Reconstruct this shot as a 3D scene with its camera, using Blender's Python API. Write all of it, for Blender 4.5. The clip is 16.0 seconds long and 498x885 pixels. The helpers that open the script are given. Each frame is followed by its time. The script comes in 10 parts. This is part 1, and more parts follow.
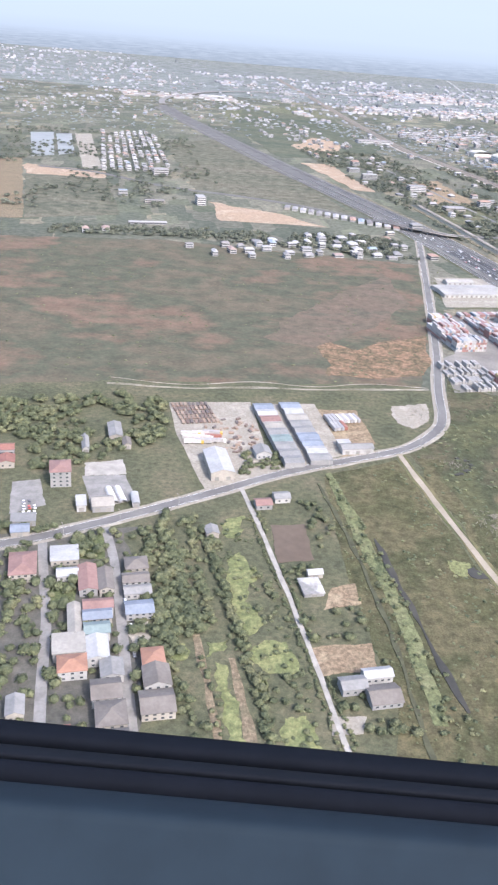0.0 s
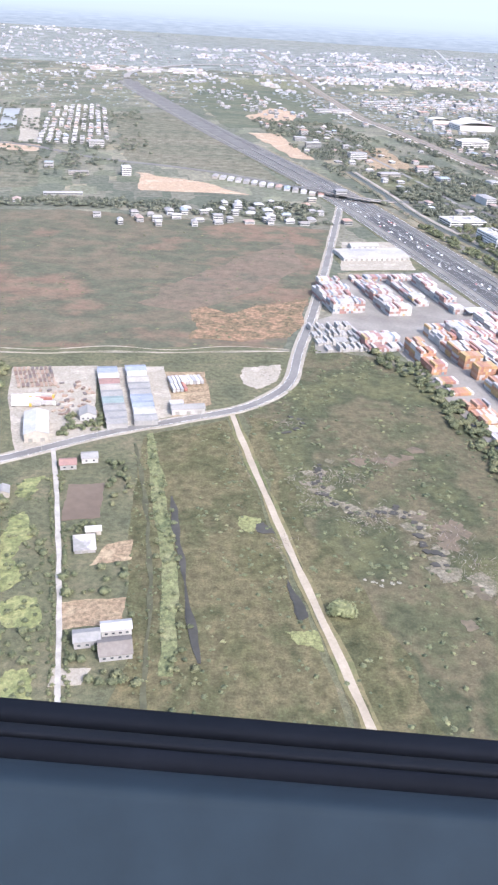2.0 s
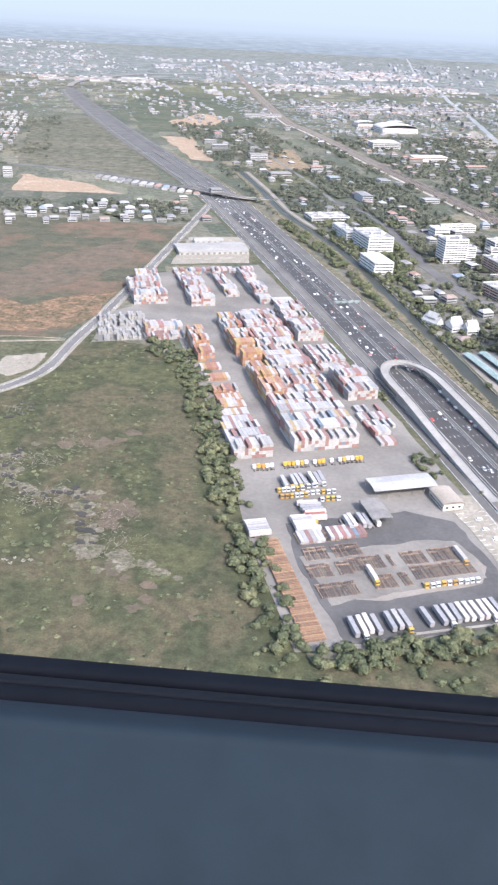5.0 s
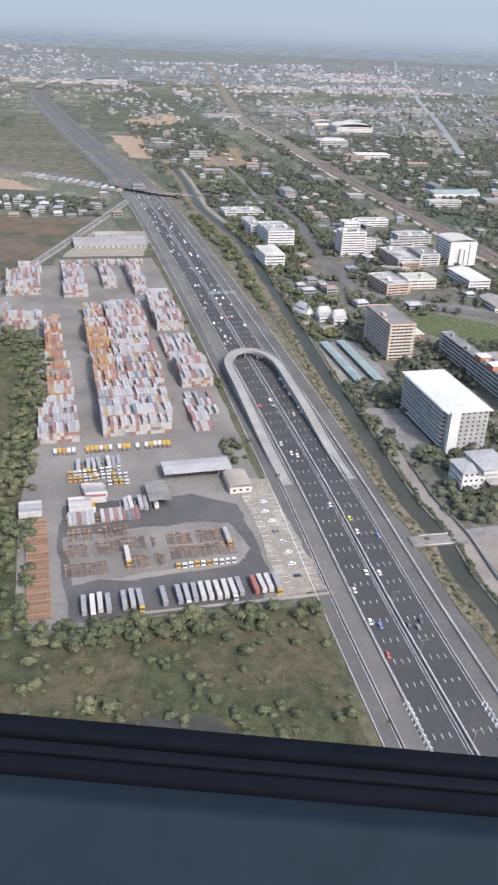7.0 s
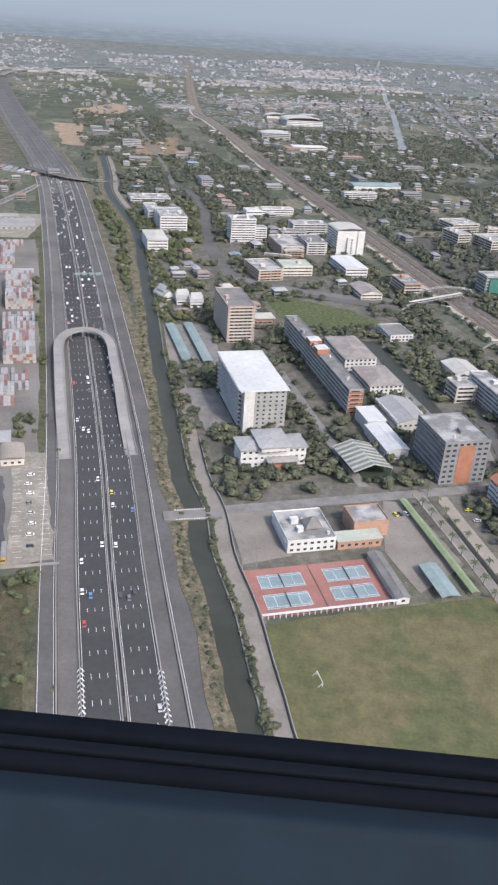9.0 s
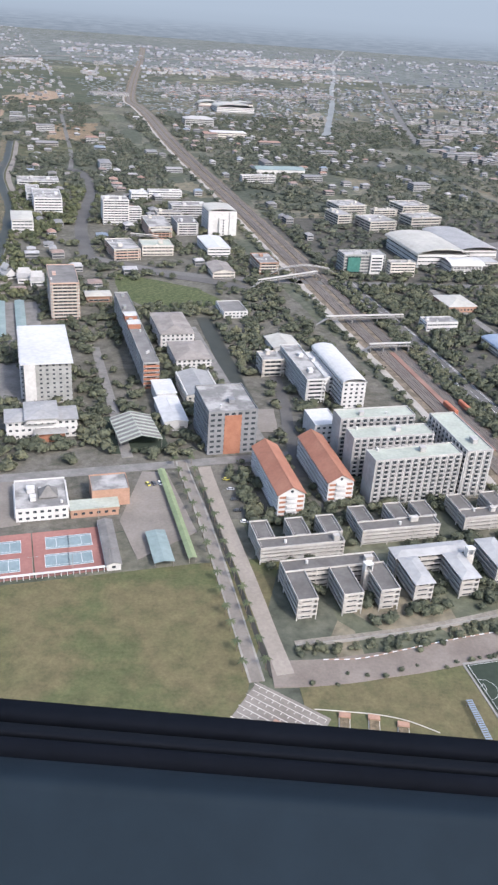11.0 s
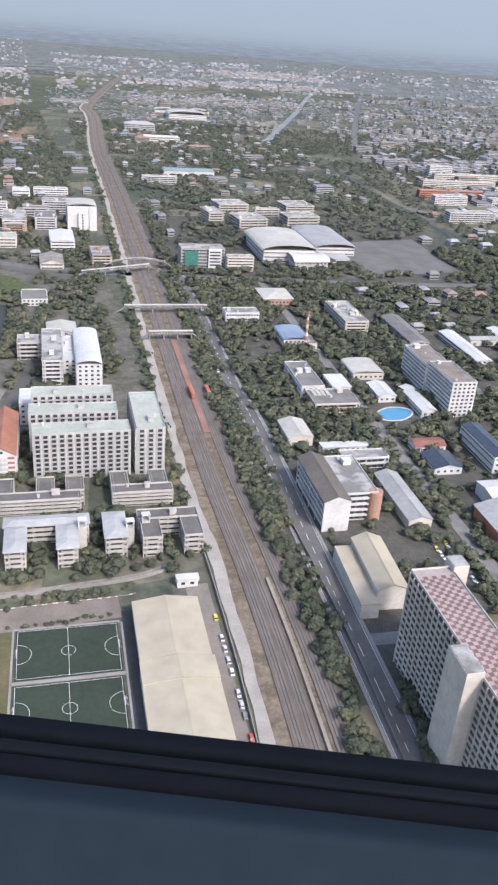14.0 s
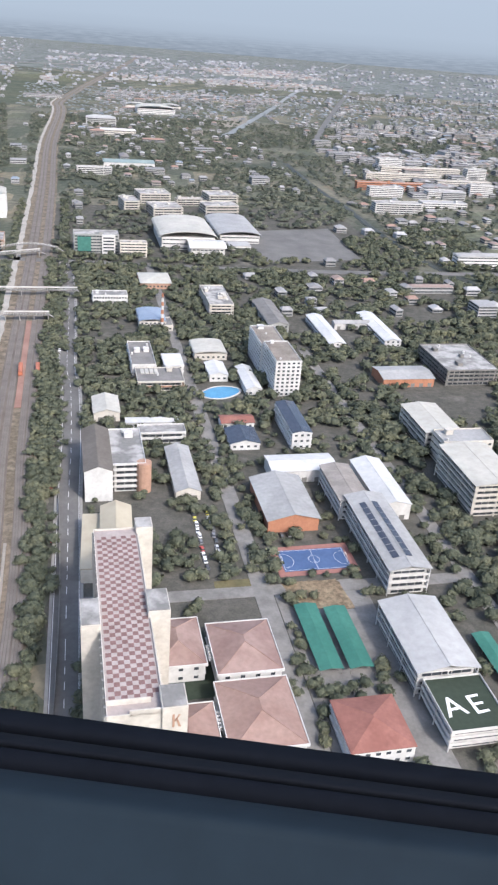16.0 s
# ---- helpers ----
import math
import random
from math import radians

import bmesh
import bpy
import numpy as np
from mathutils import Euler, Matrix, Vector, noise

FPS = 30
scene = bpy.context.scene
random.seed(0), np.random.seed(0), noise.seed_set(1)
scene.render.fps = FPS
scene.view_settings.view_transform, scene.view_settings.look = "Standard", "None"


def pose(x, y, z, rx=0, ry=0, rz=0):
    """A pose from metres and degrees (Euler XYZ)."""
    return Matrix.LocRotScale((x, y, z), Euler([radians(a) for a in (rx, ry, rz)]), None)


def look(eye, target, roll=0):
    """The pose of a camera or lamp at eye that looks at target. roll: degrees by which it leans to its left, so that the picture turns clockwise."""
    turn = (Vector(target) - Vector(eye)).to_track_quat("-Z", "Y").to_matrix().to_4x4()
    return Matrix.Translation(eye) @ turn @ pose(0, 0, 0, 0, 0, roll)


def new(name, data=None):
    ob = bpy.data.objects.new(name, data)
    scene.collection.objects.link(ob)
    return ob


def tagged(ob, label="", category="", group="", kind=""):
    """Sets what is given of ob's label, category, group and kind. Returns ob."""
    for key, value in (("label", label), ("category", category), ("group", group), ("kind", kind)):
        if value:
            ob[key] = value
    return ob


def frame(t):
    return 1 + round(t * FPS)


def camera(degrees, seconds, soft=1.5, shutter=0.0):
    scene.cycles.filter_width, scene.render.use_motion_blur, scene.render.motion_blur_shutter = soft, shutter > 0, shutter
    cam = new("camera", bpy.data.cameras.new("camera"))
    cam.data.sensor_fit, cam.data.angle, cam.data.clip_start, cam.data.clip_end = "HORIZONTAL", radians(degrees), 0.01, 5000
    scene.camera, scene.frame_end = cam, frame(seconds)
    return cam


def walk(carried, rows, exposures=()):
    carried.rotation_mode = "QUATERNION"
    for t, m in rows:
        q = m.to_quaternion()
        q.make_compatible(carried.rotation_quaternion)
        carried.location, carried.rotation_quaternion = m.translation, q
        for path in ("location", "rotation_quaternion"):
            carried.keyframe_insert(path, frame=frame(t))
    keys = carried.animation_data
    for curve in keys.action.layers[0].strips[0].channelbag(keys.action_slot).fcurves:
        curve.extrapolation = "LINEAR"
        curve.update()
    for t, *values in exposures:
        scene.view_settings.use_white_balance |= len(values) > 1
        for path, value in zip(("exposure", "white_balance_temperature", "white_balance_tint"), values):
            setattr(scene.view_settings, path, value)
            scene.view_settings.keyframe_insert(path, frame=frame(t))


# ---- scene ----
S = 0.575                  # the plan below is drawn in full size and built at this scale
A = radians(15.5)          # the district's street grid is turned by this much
CA, SA = math.cos(A), math.sin(A)


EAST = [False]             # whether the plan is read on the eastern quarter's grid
EAST_TURN = radians(-1.2)


def east(x, y):
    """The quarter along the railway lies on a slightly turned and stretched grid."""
    a, b = (x - 1000) / 1000, (y - 500) / 1000
    return (x + 18.8 - 0.9 * a + 31.6 * b + 37.3 * a * a - 19.6 * a * b - 0.5 * b * b,
            y - 9.9 - 7.1 * a - 14.3 * b + 2.1 * a * a + 40.7 * a * b - 23.0 * b * b)


def W(u, v):
    """World place of a point of the street grid."""
    x, y = u * CA - v * SA, u * SA + v * CA
    return east(x, y) if EAST[0] else (x, y)


def UV(x, y):
    return x * CA + y * SA, -x * SA + y * CA


# ---------------------------------------------------------------- camera
def eye_at(t):
    """The straight glide path, with a slight sag."""
    s = t / 16.0
    q = max(0.0, 1 - t / 6.3) ** 2
    r = max(0.0, (t - 9.2) / 6.8) ** 2
    return Vector((1100.0 * s - 1.31 * q + 0.07 * r, -10.43 * s * (1 - s) - 8.88 * q - 11.43 * r, 292.1 - 57.88 * s - 13.99 * s * (1 - s) - 2.17 * q + 3.76 * r))


# seconds, yaw to the left, pitch up, roll
ROWS = [
    (0.0, -0.25, -26.77, 4.75),
    (0.5, 0.46, -27.49, 4.04),
    (1.0, -0.43, -26.44, 4.10),
    (1.5, -0.05, -27.06, 3.39),
    (2.0, 0.11, -28.22, 3.54),
    (2.5, -0.30, -28.14, 3.73),
    (3.0, -0.59, -27.37, 4.13),
    (3.5, 0.84, -28.34, 3.00),
    (4.0, 0.43, -27.74, 2.48),
    (4.2, -0.03, -27.42, 2.93),
    (6.3, -0.00, -27.54, 2.79),
    (6.5, 0.24, -27.55, 2.40),
    (7.0, 0.21, -27.19, 2.62),
    (7.5, -0.35, -26.25, 3.35),
    (8.0, -0.62, -26.39, 3.83),
    (8.5, 0.12, -27.39, 3.72),
    (9.0, -0.55, -27.32, 4.12),
    (9.2, -1.45, -26.36, 4.49),
    (11.3, -2.08, -27.76, 4.23),
    (11.5, -1.80, -27.33, 4.15),
    (12.0, -1.29, -27.83, 4.36),
    (12.5, -0.92, -27.60, 2.89),
    (13.0, -1.59, -27.11, 3.93),
    (13.5, -1.44, -26.75, 4.86),
    (14.0, -0.63, -26.84, 4.50),
    (14.5, -0.42, -27.39, 4.10),
    (15.0, 0.16, -27.23, 3.91),
    (15.5, 0.57, -27.24, 3.83),
    (16.0, 0.37, -26.91, 4.52),
]


def heading(t, yaw, pitch, roll):
    e = eye_at(t) * S
    a, b = radians(yaw), radians(pitch)
    return look(e, e + Vector((-math.sin(a) * math.cos(b), math.cos(a) * math.cos(b), math.sin(b))) * 100, roll)


EXPOSURES = [(0.0, 1.61, 5790, 17), (0.5, 1.81, 5740, 18), (1.0, 1.91, 5740, 18), (1.5, 1.84, 5740, 18), (2.5, 1.87, 5790, 17), (4.2, 1.99, 5790, 16), (6.3, 0.84, 5940, 14), (6.6, 0.86, 5940, 14), (7.0, 1.02, 5940, 14), (7.5, 1.29, 5940, 14), (8.0, 1.21, 5940, 14), (8.5, 1.19, 5940, 14),
             (9.0, 0.80, 5940, 14), (9.2, 0.80, 5940, 14), (11.3, 0.96, 5840, 14), (12.0, 0.86, 5840, 14), (12.5, 0.88, 5890, 14), (13.0, 1.38, 5840, 14), (13.5, 1.08, 5890, 14), (14.0, 0.90, 5840, 15), (14.5, 0.90, 5870, 14), (15.0, 0.78, 5840, 14), (15.5, 0.69, 5840, 14), (16.0, 1.01, 5870, 13)]
cam = camera(34.18, 16.0, soft=2.4)
walk(cam, [(r[0], heading(*r)) for r in ROWS], EXPOSURES)

# ---------------------------------------------------------------- light
SUN_AZ, SUN_EL = radians(-50), radians(44)      # azimuth from +x towards +y
sun = new("sun", bpy.data.lights.new("sun", "SUN"))
sun.data.energy, sun.data.angle, sun.data.color = 1.9, radians(5), (1.0, 0.93, 0.84)
to_sun = Vector((math.cos(SUN_AZ) * math.cos(SUN_EL), math.sin(SUN_AZ) * math.cos(SUN_EL), math.sin(SUN_EL)))
sun.matrix_world = Matrix.Translation((300, 200, 400)) @ to_sun.to_track_quat("Z", "Y").to_matrix().to_4x4()

world = bpy.data.worlds.new("sky")
scene.world = world
world.use_nodes = True
wn = world.node_tree
sky = wn.nodes.new("ShaderNodeTexSky")
sky.sky_type, sky.sun_disc = "NISHITA", False
sky.sun_elevation, sky.sun_rotation = SUN_EL, math.pi / 2 - SUN_AZ
sky.air_density, sky.dust_density, sky.ozone_density = 1.3, 4.0, 1.0
wn.nodes["Background"].inputs["Strength"].default_value = 0.15
wn.links.new(sky.outputs["Color"], wn.nodes["Background"].inputs["Color"])
# ---------------------------------------------------------------- materials
def nodes_of(name, rough=0.8, metal=0.0, spec=0.3):
    m = bpy.data.materials.new(name)
    m.use_nodes = True
    t = m.node_tree
    b = t.nodes["Principled BSDF"]
    b.inputs["Roughness"].default_value, b.inputs["Metallic"].default_value = rough, metal
    b.inputs["Specular IOR Level"].default_value = spec
    return m, t, b


def noise_at(t, scale, detail=4.0, rough=0.55, coord=None):
    n = t.nodes.new("ShaderNodeTexNoise")
    n.inputs["Scale"].default_value, n.inputs["Detail"].default_value, n.inputs["Roughness"].default_value = scale, detail, rough
    t.links.new(coord or place_of(t), n.inputs["Vector"])
    return n.outputs["Fac"]


def place_of(t):
    """The place in full-size metres."""
    v = t.nodes.get("place")
    if not v:
        v = t.nodes.new("ShaderNodeVectorMath")
        v.name, v.operation = "place", "SCALE"
        v.inputs["Scale"].default_value = 1 / S
        t.links.new(t.nodes.new("ShaderNodeNewGeometry").outputs["Position"], v.inputs[0])
    return v.outputs[0]


def ramp(t, fac, stops, constant=False):
    r = t.nodes.new("ShaderNodeValToRGB")
    r.color_ramp.interpolation = "CONSTANT" if constant else "LINEAR"
    els = r.color_ramp.elements
    els.remove(els[1])
    els[0].position, els[0].color = stops[0][0], (*stops[0][1], 1)
    for p, c in stops[1:]:
        els.new(p).color = (*c, 1)
    t.links.new(fac, r.inputs["Fac"])
    return r.outputs["Color"]


def mix(t, fac, a, b, how="MIX"):
    n = t.nodes.new("ShaderNodeMix")
    n.data_type, n.blend_type = "RGBA", how
    for s, v in ((n.inputs[0], fac), (n.inputs[6], a), (n.inputs[7], b)):
        if isinstance(v, (int, float)):
            s.default_value = v
        elif isinstance(v, tuple):
            s.default_value = (*v, 1)
        else:
            t.links.new(v, s)
    return n.outputs[2]


def bump(t, b, height, strength, distance):
    n = t.nodes.new("ShaderNodeBump")
    n.inputs["Strength"].default_value, n.inputs["Distance"].default_value = strength, distance * S
    t.links.new(height, n.inputs["Height"])
    t.links.new(n.outputs["Normal"], b.inputs["Normal"])


def surf(name, c1, c2, scale=0.15, fine=1.5, rough=0.85, metal=0.0, lift=0.0, spec=0.3, lo=0.35, hi=0.65):
    """A weathered surface: two tones at a coarse scale, streaked by a fine one."""
    m, t, b = nodes_of(name, rough, metal, spec)
    big = ramp(t, noise_at(t, scale), [(lo, c1), (hi, c2)])
    f = ramp(t, noise_at(t, fine, 5), [(0.3, (0.87, 0.87, 0.87)), (0.7, (1.06, 1.06, 1.06))])
    t.links.new(mix(t, 1.0, big, f, "MULTIPLY"), b.inputs["Base Color"])
    if lift:
        bump(t, b, noise_at(t, fine * 1.7, 4), 0.7, lift)
    return m


def picked(name, stops, island=False, rough=0.6, dirt=0.5, spec=0.3):
    """Colour picked by chance for each object, or for each loose piece of one mesh, with some dirt."""
    m, t, b = nodes_of(name, rough, 0.0, spec)
    if island:
        fac = t.nodes.new("ShaderNodeNewGeometry").outputs["Random Per Island"]
    else:
        fac = t.nodes.new("ShaderNodeObjectInfo").outputs["Random"]
    c = ramp(t, fac, stops, True)
    f = ramp(t, noise_at(t, dirt, 5), [(0.3, (0.82, 0.81, 0.80)), (0.65, (1.05, 1.05, 1.05))])
    t.links.new(mix(t, 1.0, c, f, "MULTIPLY"), b.inputs["Base Color"])
    return m


def patchy(name, tones, scale, stretch=(1, 1, 1), fine=0.35, lift=0.25, turn=15.5, rough=0.95, soft=1.0):
    """Rough vegetation or soil: several tones in drifting patches, tufts and a broken surface."""
    m, t, b = nodes_of(name, rough, 0.0, 0.1)
    mp = t.nodes.new("ShaderNodeMapping")
    mp.inputs["Rotation"].default_value = (0, 0, radians(-turn))
    mp.inputs["Scale"].default_value = stretch
    t.links.new(place_of(t), mp.inputs["Vector"])
    k = len(tones)
    base = ramp(t, noise_at(t, scale, 6, 0.6, mp.outputs["Vector"]), [(0.32 + 0.36 * i / max(1, k - 1), c) for i, c in enumerate(tones)])
    tuft = ramp(t, noise_at(t, fine, 5, 0.65), [(0.32, tuple(1 - soft * (1 - c) for c in (0.55, 0.57, 0.52))), (0.68, tuple(1 + soft * (c - 1) for c in (1.35, 1.32, 1.2)))])
    grain = ramp(t, noise_at(t, fine * 5, 3, 0.7), [(0.3, (1 - 0.3 * soft,) * 3), (0.7, (1 + 0.25 * soft,) * 3)])
    t.links.new(mix(t, 1.0, mix(t, 1.0, base, tuft, "MULTIPLY"), grain, "MULTIPLY"), b.inputs["Base Color"])
    if lift:
        bump(t, b, noise_at(t, fine * 2.5, 6, 0.7), 0.9, lift)
    return m


MARSH = patchy("marsh_grass", [(0.043, 0.047, 0.030), (0.060, 0.064, 0.038), (0.084, 0.074, 0.049), (0.047, 0.053, 0.032), (0.076, 0.077, 0.043), (0.056, 0.058, 0.036)], 0.013, (1, 0.8, 1), 0.16, 0.8, soft=0.7)
MARSH_OLIVE = patchy("olive_sedge", [(0.048, 0.051, 0.029), (0.068, 0.067, 0.037), (0.088, 0.079, 0.048), (0.055, 0.058, 0.032), (0.078, 0.070, 0.043)], 0.022, (1, 0.7, 1), 0.16, 0.8, soft=0.9)
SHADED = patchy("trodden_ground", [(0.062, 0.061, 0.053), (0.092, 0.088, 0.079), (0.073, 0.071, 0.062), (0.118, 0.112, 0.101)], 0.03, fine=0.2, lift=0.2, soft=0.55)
CAMPUS_EARTH = patchy("campus_yards", [(0.078, 0.077, 0.062), (0.135, 0.127, 0.112), (0.088, 0.086, 0.071), (0.16, 0.15, 0.134)], 0.035, fine=0.2, lift=0.1, soft=0.55)
TWIG_PALE = patchy("pale_reeds", [(0.10, 0.10, 0.085), (0.22, 0.21, 0.19), (0.12, 0.12, 0.10)], 0.4, fine=0.8, lift=0.3)
FARM_DARK = patchy("dark_crop", [(0.058, 0.068, 0.052), (0.075, 0.083, 0.060), (0.09, 0.092, 0.066)], 0.005, (0.35, 1.6, 1), 0.04, 0.1, soft=0.6)
RAIL_EARTH = patchy("railway_earth", [(0.145, 0.118, 0.09), (0.195, 0.16, 0.126), (0.115, 0.098, 0.074), (0.215, 0.178, 0.142)], 0.05, fine=0.35, lift=0.15, soft=0.6)
DRYBANK = patchy("dry_reedy_bank", [(0.115, 0.10, 0.075), (0.165, 0.14, 0.105), (0.09, 0.088, 0.062), (0.19, 0.165, 0.125)], 0.06, fine=0.4, lift=0.5)
MARSH2 = patchy("marsh_reed", [(0.0663, 0.0693, 0.0495), (0.0942, 0.0812, 0.0594), (0.0642, 0.0693, 0.0495), (0.1231, 0.0871, 0.0653), (0.0728, 0.0752, 0.0535)], 0.006, (0.8, 1.1, 1), 0.05, 0.2, soft=0.5)
MARSH_BROWN = patchy("withered_reeds", [(0.0727, 0.0718, 0.0550), (0.1086, 0.0854, 0.0660), (0.0921, 0.0795, 0.0600), (0.1212, 0.0921, 0.0730)], 0.012, (0.8, 1.1, 1), 0.09, 0.2, soft=0.5)
REEDS = patchy("dry_reeds", [(0.15, 0.100, 0.068), (0.180, 0.122, 0.086), (0.088, 0.075, 0.050), (0.165, 0.115, 0.08)], 0.06, fine=0.22, lift=0.5)
SCRUB = patchy("scrub", [(0.0580, 0.0626, 0.0418), (0.0812, 0.0832, 0.0534), (0.1067, 0.0972, 0.0673)], 0.03, fine=0.25, lift=0.5, soft=0.8)
LAWN = patchy("lawn", [(0.080, 0.086, 0.043), (0.100, 0.099, 0.052), (0.122, 0.107, 0.061), (0.082, 0.091, 0.045), (0.108, 0.102, 0.055)], 0.011, fine=0.12, lift=0.05, soft=0.5)
GREEN_LAWN = patchy("green_lawn", [(0.072, 0.088, 0.045), (0.092, 0.104, 0.056)], 0.06, fine=0.3, lift=0.05)
EARTH = patchy("bare_earth", [(0.22, 0.175, 0.125), (0.165, 0.125, 0.09), (0.27, 0.22, 0.16)], 0.05, fine=0.4, lift=0.08)
SAND = patchy("orange_sand", [(0.29, 0.218, 0.158), (0.24, 0.18, 0.135), (0.32, 0.262, 0.20)], 0.03, fine=0.2, lift=0.1, soft=0.6)
PALE = patchy("pale_earth", [(0.25, 0.228, 0.195), (0.205, 0.187, 0.16), (0.29, 0.27, 0.235)], 0.06, fine=0.5, lift=0.05, soft=0.5)
BROWN_SOIL = patchy("ploughed_soil", [(0.128, 0.104, 0.074), (0.165, 0.132, 0.096), (0.105, 0.096, 0.066)], 0.05, (0.3, 3, 1), 0.4, 0.2)
DITCH = surf("olive_ditch", (0.050, 0.052, 0.034), (0.074, 0.074, 0.046), 0.12, 0.7, 0.8, spec=0.05)
RIDGE = patchy("ridge_grass", [(0.075, 0.088, 0.05), (0.115, 0.125, 0.068), (0.14, 0.14, 0.085)], 0.05, fine=0.3, lift=0.5)
THICKET = patchy("withered_thicket", [(0.085, 0.082, 0.064), (0.15, 0.135, 0.112), (0.10, 0.096, 0.072), (0.19, 0.17, 0.145)], 0.06, fine=0.45, lift=0.6)
ALGAE2 = patchy("yellow_reeds", [(0.12, 0.13, 0.065), (0.15, 0.155, 0.08)], 0.1, fine=0.4, lift=0.3)
ALGAE = patchy("duckweed", [(0.142, 0.150, 0.068), (0.098, 0.112, 0.054), (0.172, 0.176, 0.084), (0.085, 0.092, 0.05)], 0.09, fine=0.35, lift=0.0, rough=0.7, soft=0.8)
FARM = patchy("paddy", [(0.0791, 0.0827, 0.0651), (0.0977, 0.0968, 0.0756), (0.1209, 0.1100, 0.0893)], 0.006, (0.35, 1.6, 1), 0.05, 0.2)
# farthest ground: blue-grey tones imitate the haze that lies over it
HAZED_PLAIN = patchy("stubble", [(0.116, 0.128, 0.131), (0.146, 0.157, 0.158), (0.125, 0.137, 0.139), (0.174, 0.180, 0.178)], 0.0022, (0.45, 1.6, 1), 0.012, 0.0)
FARM2 = patchy("vegetable_rows", [(0.085, 0.096, 0.062), (0.118, 0.118, 0.082), (0.08, 0.092, 0.06)], 0.03, (1.2, 0.12, 1), 0.08, 0.2)
DEBRIS = patchy("dead_branches", [(0.09, 0.085, 0.06), (0.20, 0.18, 0.145), (0.075, 0.075, 0.05), (0.16, 0.145, 0.115)], 0.12, fine=0.5, lift=0.5)

ASPHALT = surf("asphalt", (0.045, 0.045, 0.048), (0.062, 0.061, 0.062), 0.03, 0.5, 0.9)
ASPHALT_DARK = surf("new_asphalt", (0.043, 0.042, 0.041), (0.056, 0.054, 0.052), 0.02, 0.3, 0.85)
ASPHALT_OLD = surf("worn_asphalt", (0.105, 0.101, 0.094), (0.145, 0.139, 0.129), 0.04, 0.4, 0.9)
SLIP = surf("worn_road_concrete", (0.0968, 0.0910, 0.0822), (0.1328, 0.1255, 0.1137), 0.03, 0.5, 0.9)
SERVICE = surf("service_asphalt", (0.076, 0.073, 0.068), (0.108, 0.103, 0.095), 0.03, 0.4, 0.9)
BEIGE_PAVE = surf("beige_paving", (0.225, 0.197, 0.162), (0.275, 0.243, 0.203), 0.05, 0.6, 0.9)
PROM_PAVE = surf("reddish_brick_paving", (0.158, 0.133, 0.110), (0.205, 0.176, 0.149), 0.06, 0.8, 0.9)
BROWN_PAVE = surf("brown_paving", (0.165, 0.147, 0.125), (0.22, 0.198, 0.17), 0.05, 0.6, 0.9)
TRACKBED = surf("track_gravel", (0.128, 0.113, 0.098), (0.175, 0.157, 0.138), 0.08, 1.5, 0.95, lift=0.05)
RAIL_RUST = surf("rusty_rail", (0.095, 0.075, 0.062), (0.13, 0.103, 0.088), 0.5, 3, 0.6, 0.2)
CONCRETE = surf("concrete", (0.215, 0.205, 0.188), (0.275, 0.263, 0.243), 0.06, 0.6, 0.9)
CONC_DARK = surf("stained_concrete", (0.14, 0.134, 0.123), (0.20, 0.192, 0.177), 0.12, 0.7, 0.92)
YARD_PAVE = surf("yard_paving", (0.122, 0.113, 0.10), (0.185, 0.172, 0.152), 0.02, 0.35, 0.92)
YARD_DARK = surf("yard_asphalt", (0.058, 0.057, 0.055), (0.088, 0.085, 0.081), 0.03, 0.4, 0.9)
LANE_GRAVEL = surf("bright_lane_gravel", (0.27, 0.252, 0.22), (0.34, 0.318, 0.28), 0.08, 1.2, 0.95, lift=0.05)
GRAVEL = surf("white_gravel", (0.205, 0.192, 0.168), (0.285, 0.268, 0.236), 0.12, 1.2, 0.95, lift=0.05)
DIRT_ROAD = surf("laterite_track", (0.195, 0.167, 0.125), (0.25, 0.217, 0.166), 0.05, 0.6, 0.95, lift=0.04)
ROAD_PALE = surf("dusty_road", (0.098, 0.094, 0.088), (0.138, 0.132, 0.124), 0.04, 0.4, 0.9)
ROOF_DUST = surf("dusty_grey_roof", (0.215, 0.208, 0.192), (0.275, 0.266, 0.248), 0.04, 0.3, 0.8)
BALLAST = surf("rail_ballast", (0.102, 0.083, 0.067), (0.145, 0.121, 0.10), 0.05, 1.5, 0.95, lift=0.06)
RUST_BED = surf("red_platform_earth", (0.22, 0.125, 0.095), (0.27, 0.165, 0.13), 0.05, 0.8, 0.95)
STEEL = surf("rail_steel", (0.22, 0.19, 0.17), (0.3, 0.27, 0.25), 0.5, 3, 0.5, 0.6)
PAINT = surf("road_paint", (0.62, 0.62, 0.6), (0.75, 0.75, 0.73), 0.5, 2, 0.7)
WATER = surf("canal_water", (0.040, 0.042, 0.032), (0.050, 0.051, 0.040), 0.02, 0.1, 0.5, spec=0.15)
RIVER = surf("river_water", (0.17, 0.178, 0.172), (0.21, 0.218, 0.21), 0.01, 0.05, 0.6, spec=0.2)
MUD_WATER = surf("muddy_pond", (0.088, 0.067, 0.049), (0.105, 0.082, 0.06), 0.03, 0.2, 0.5, spec=0.12)
BLACK_WATER = surf("dark_pool", (0.034, 0.034, 0.030), (0.052, 0.050, 0.043), 0.05, 0.3, 0.6, spec=0.1)
POOL = surf("pool_water", (0.07, 0.22, 0.36), (0.09, 0.26, 0.41), 0.1, 0.8, 0.15, spec=0.5)

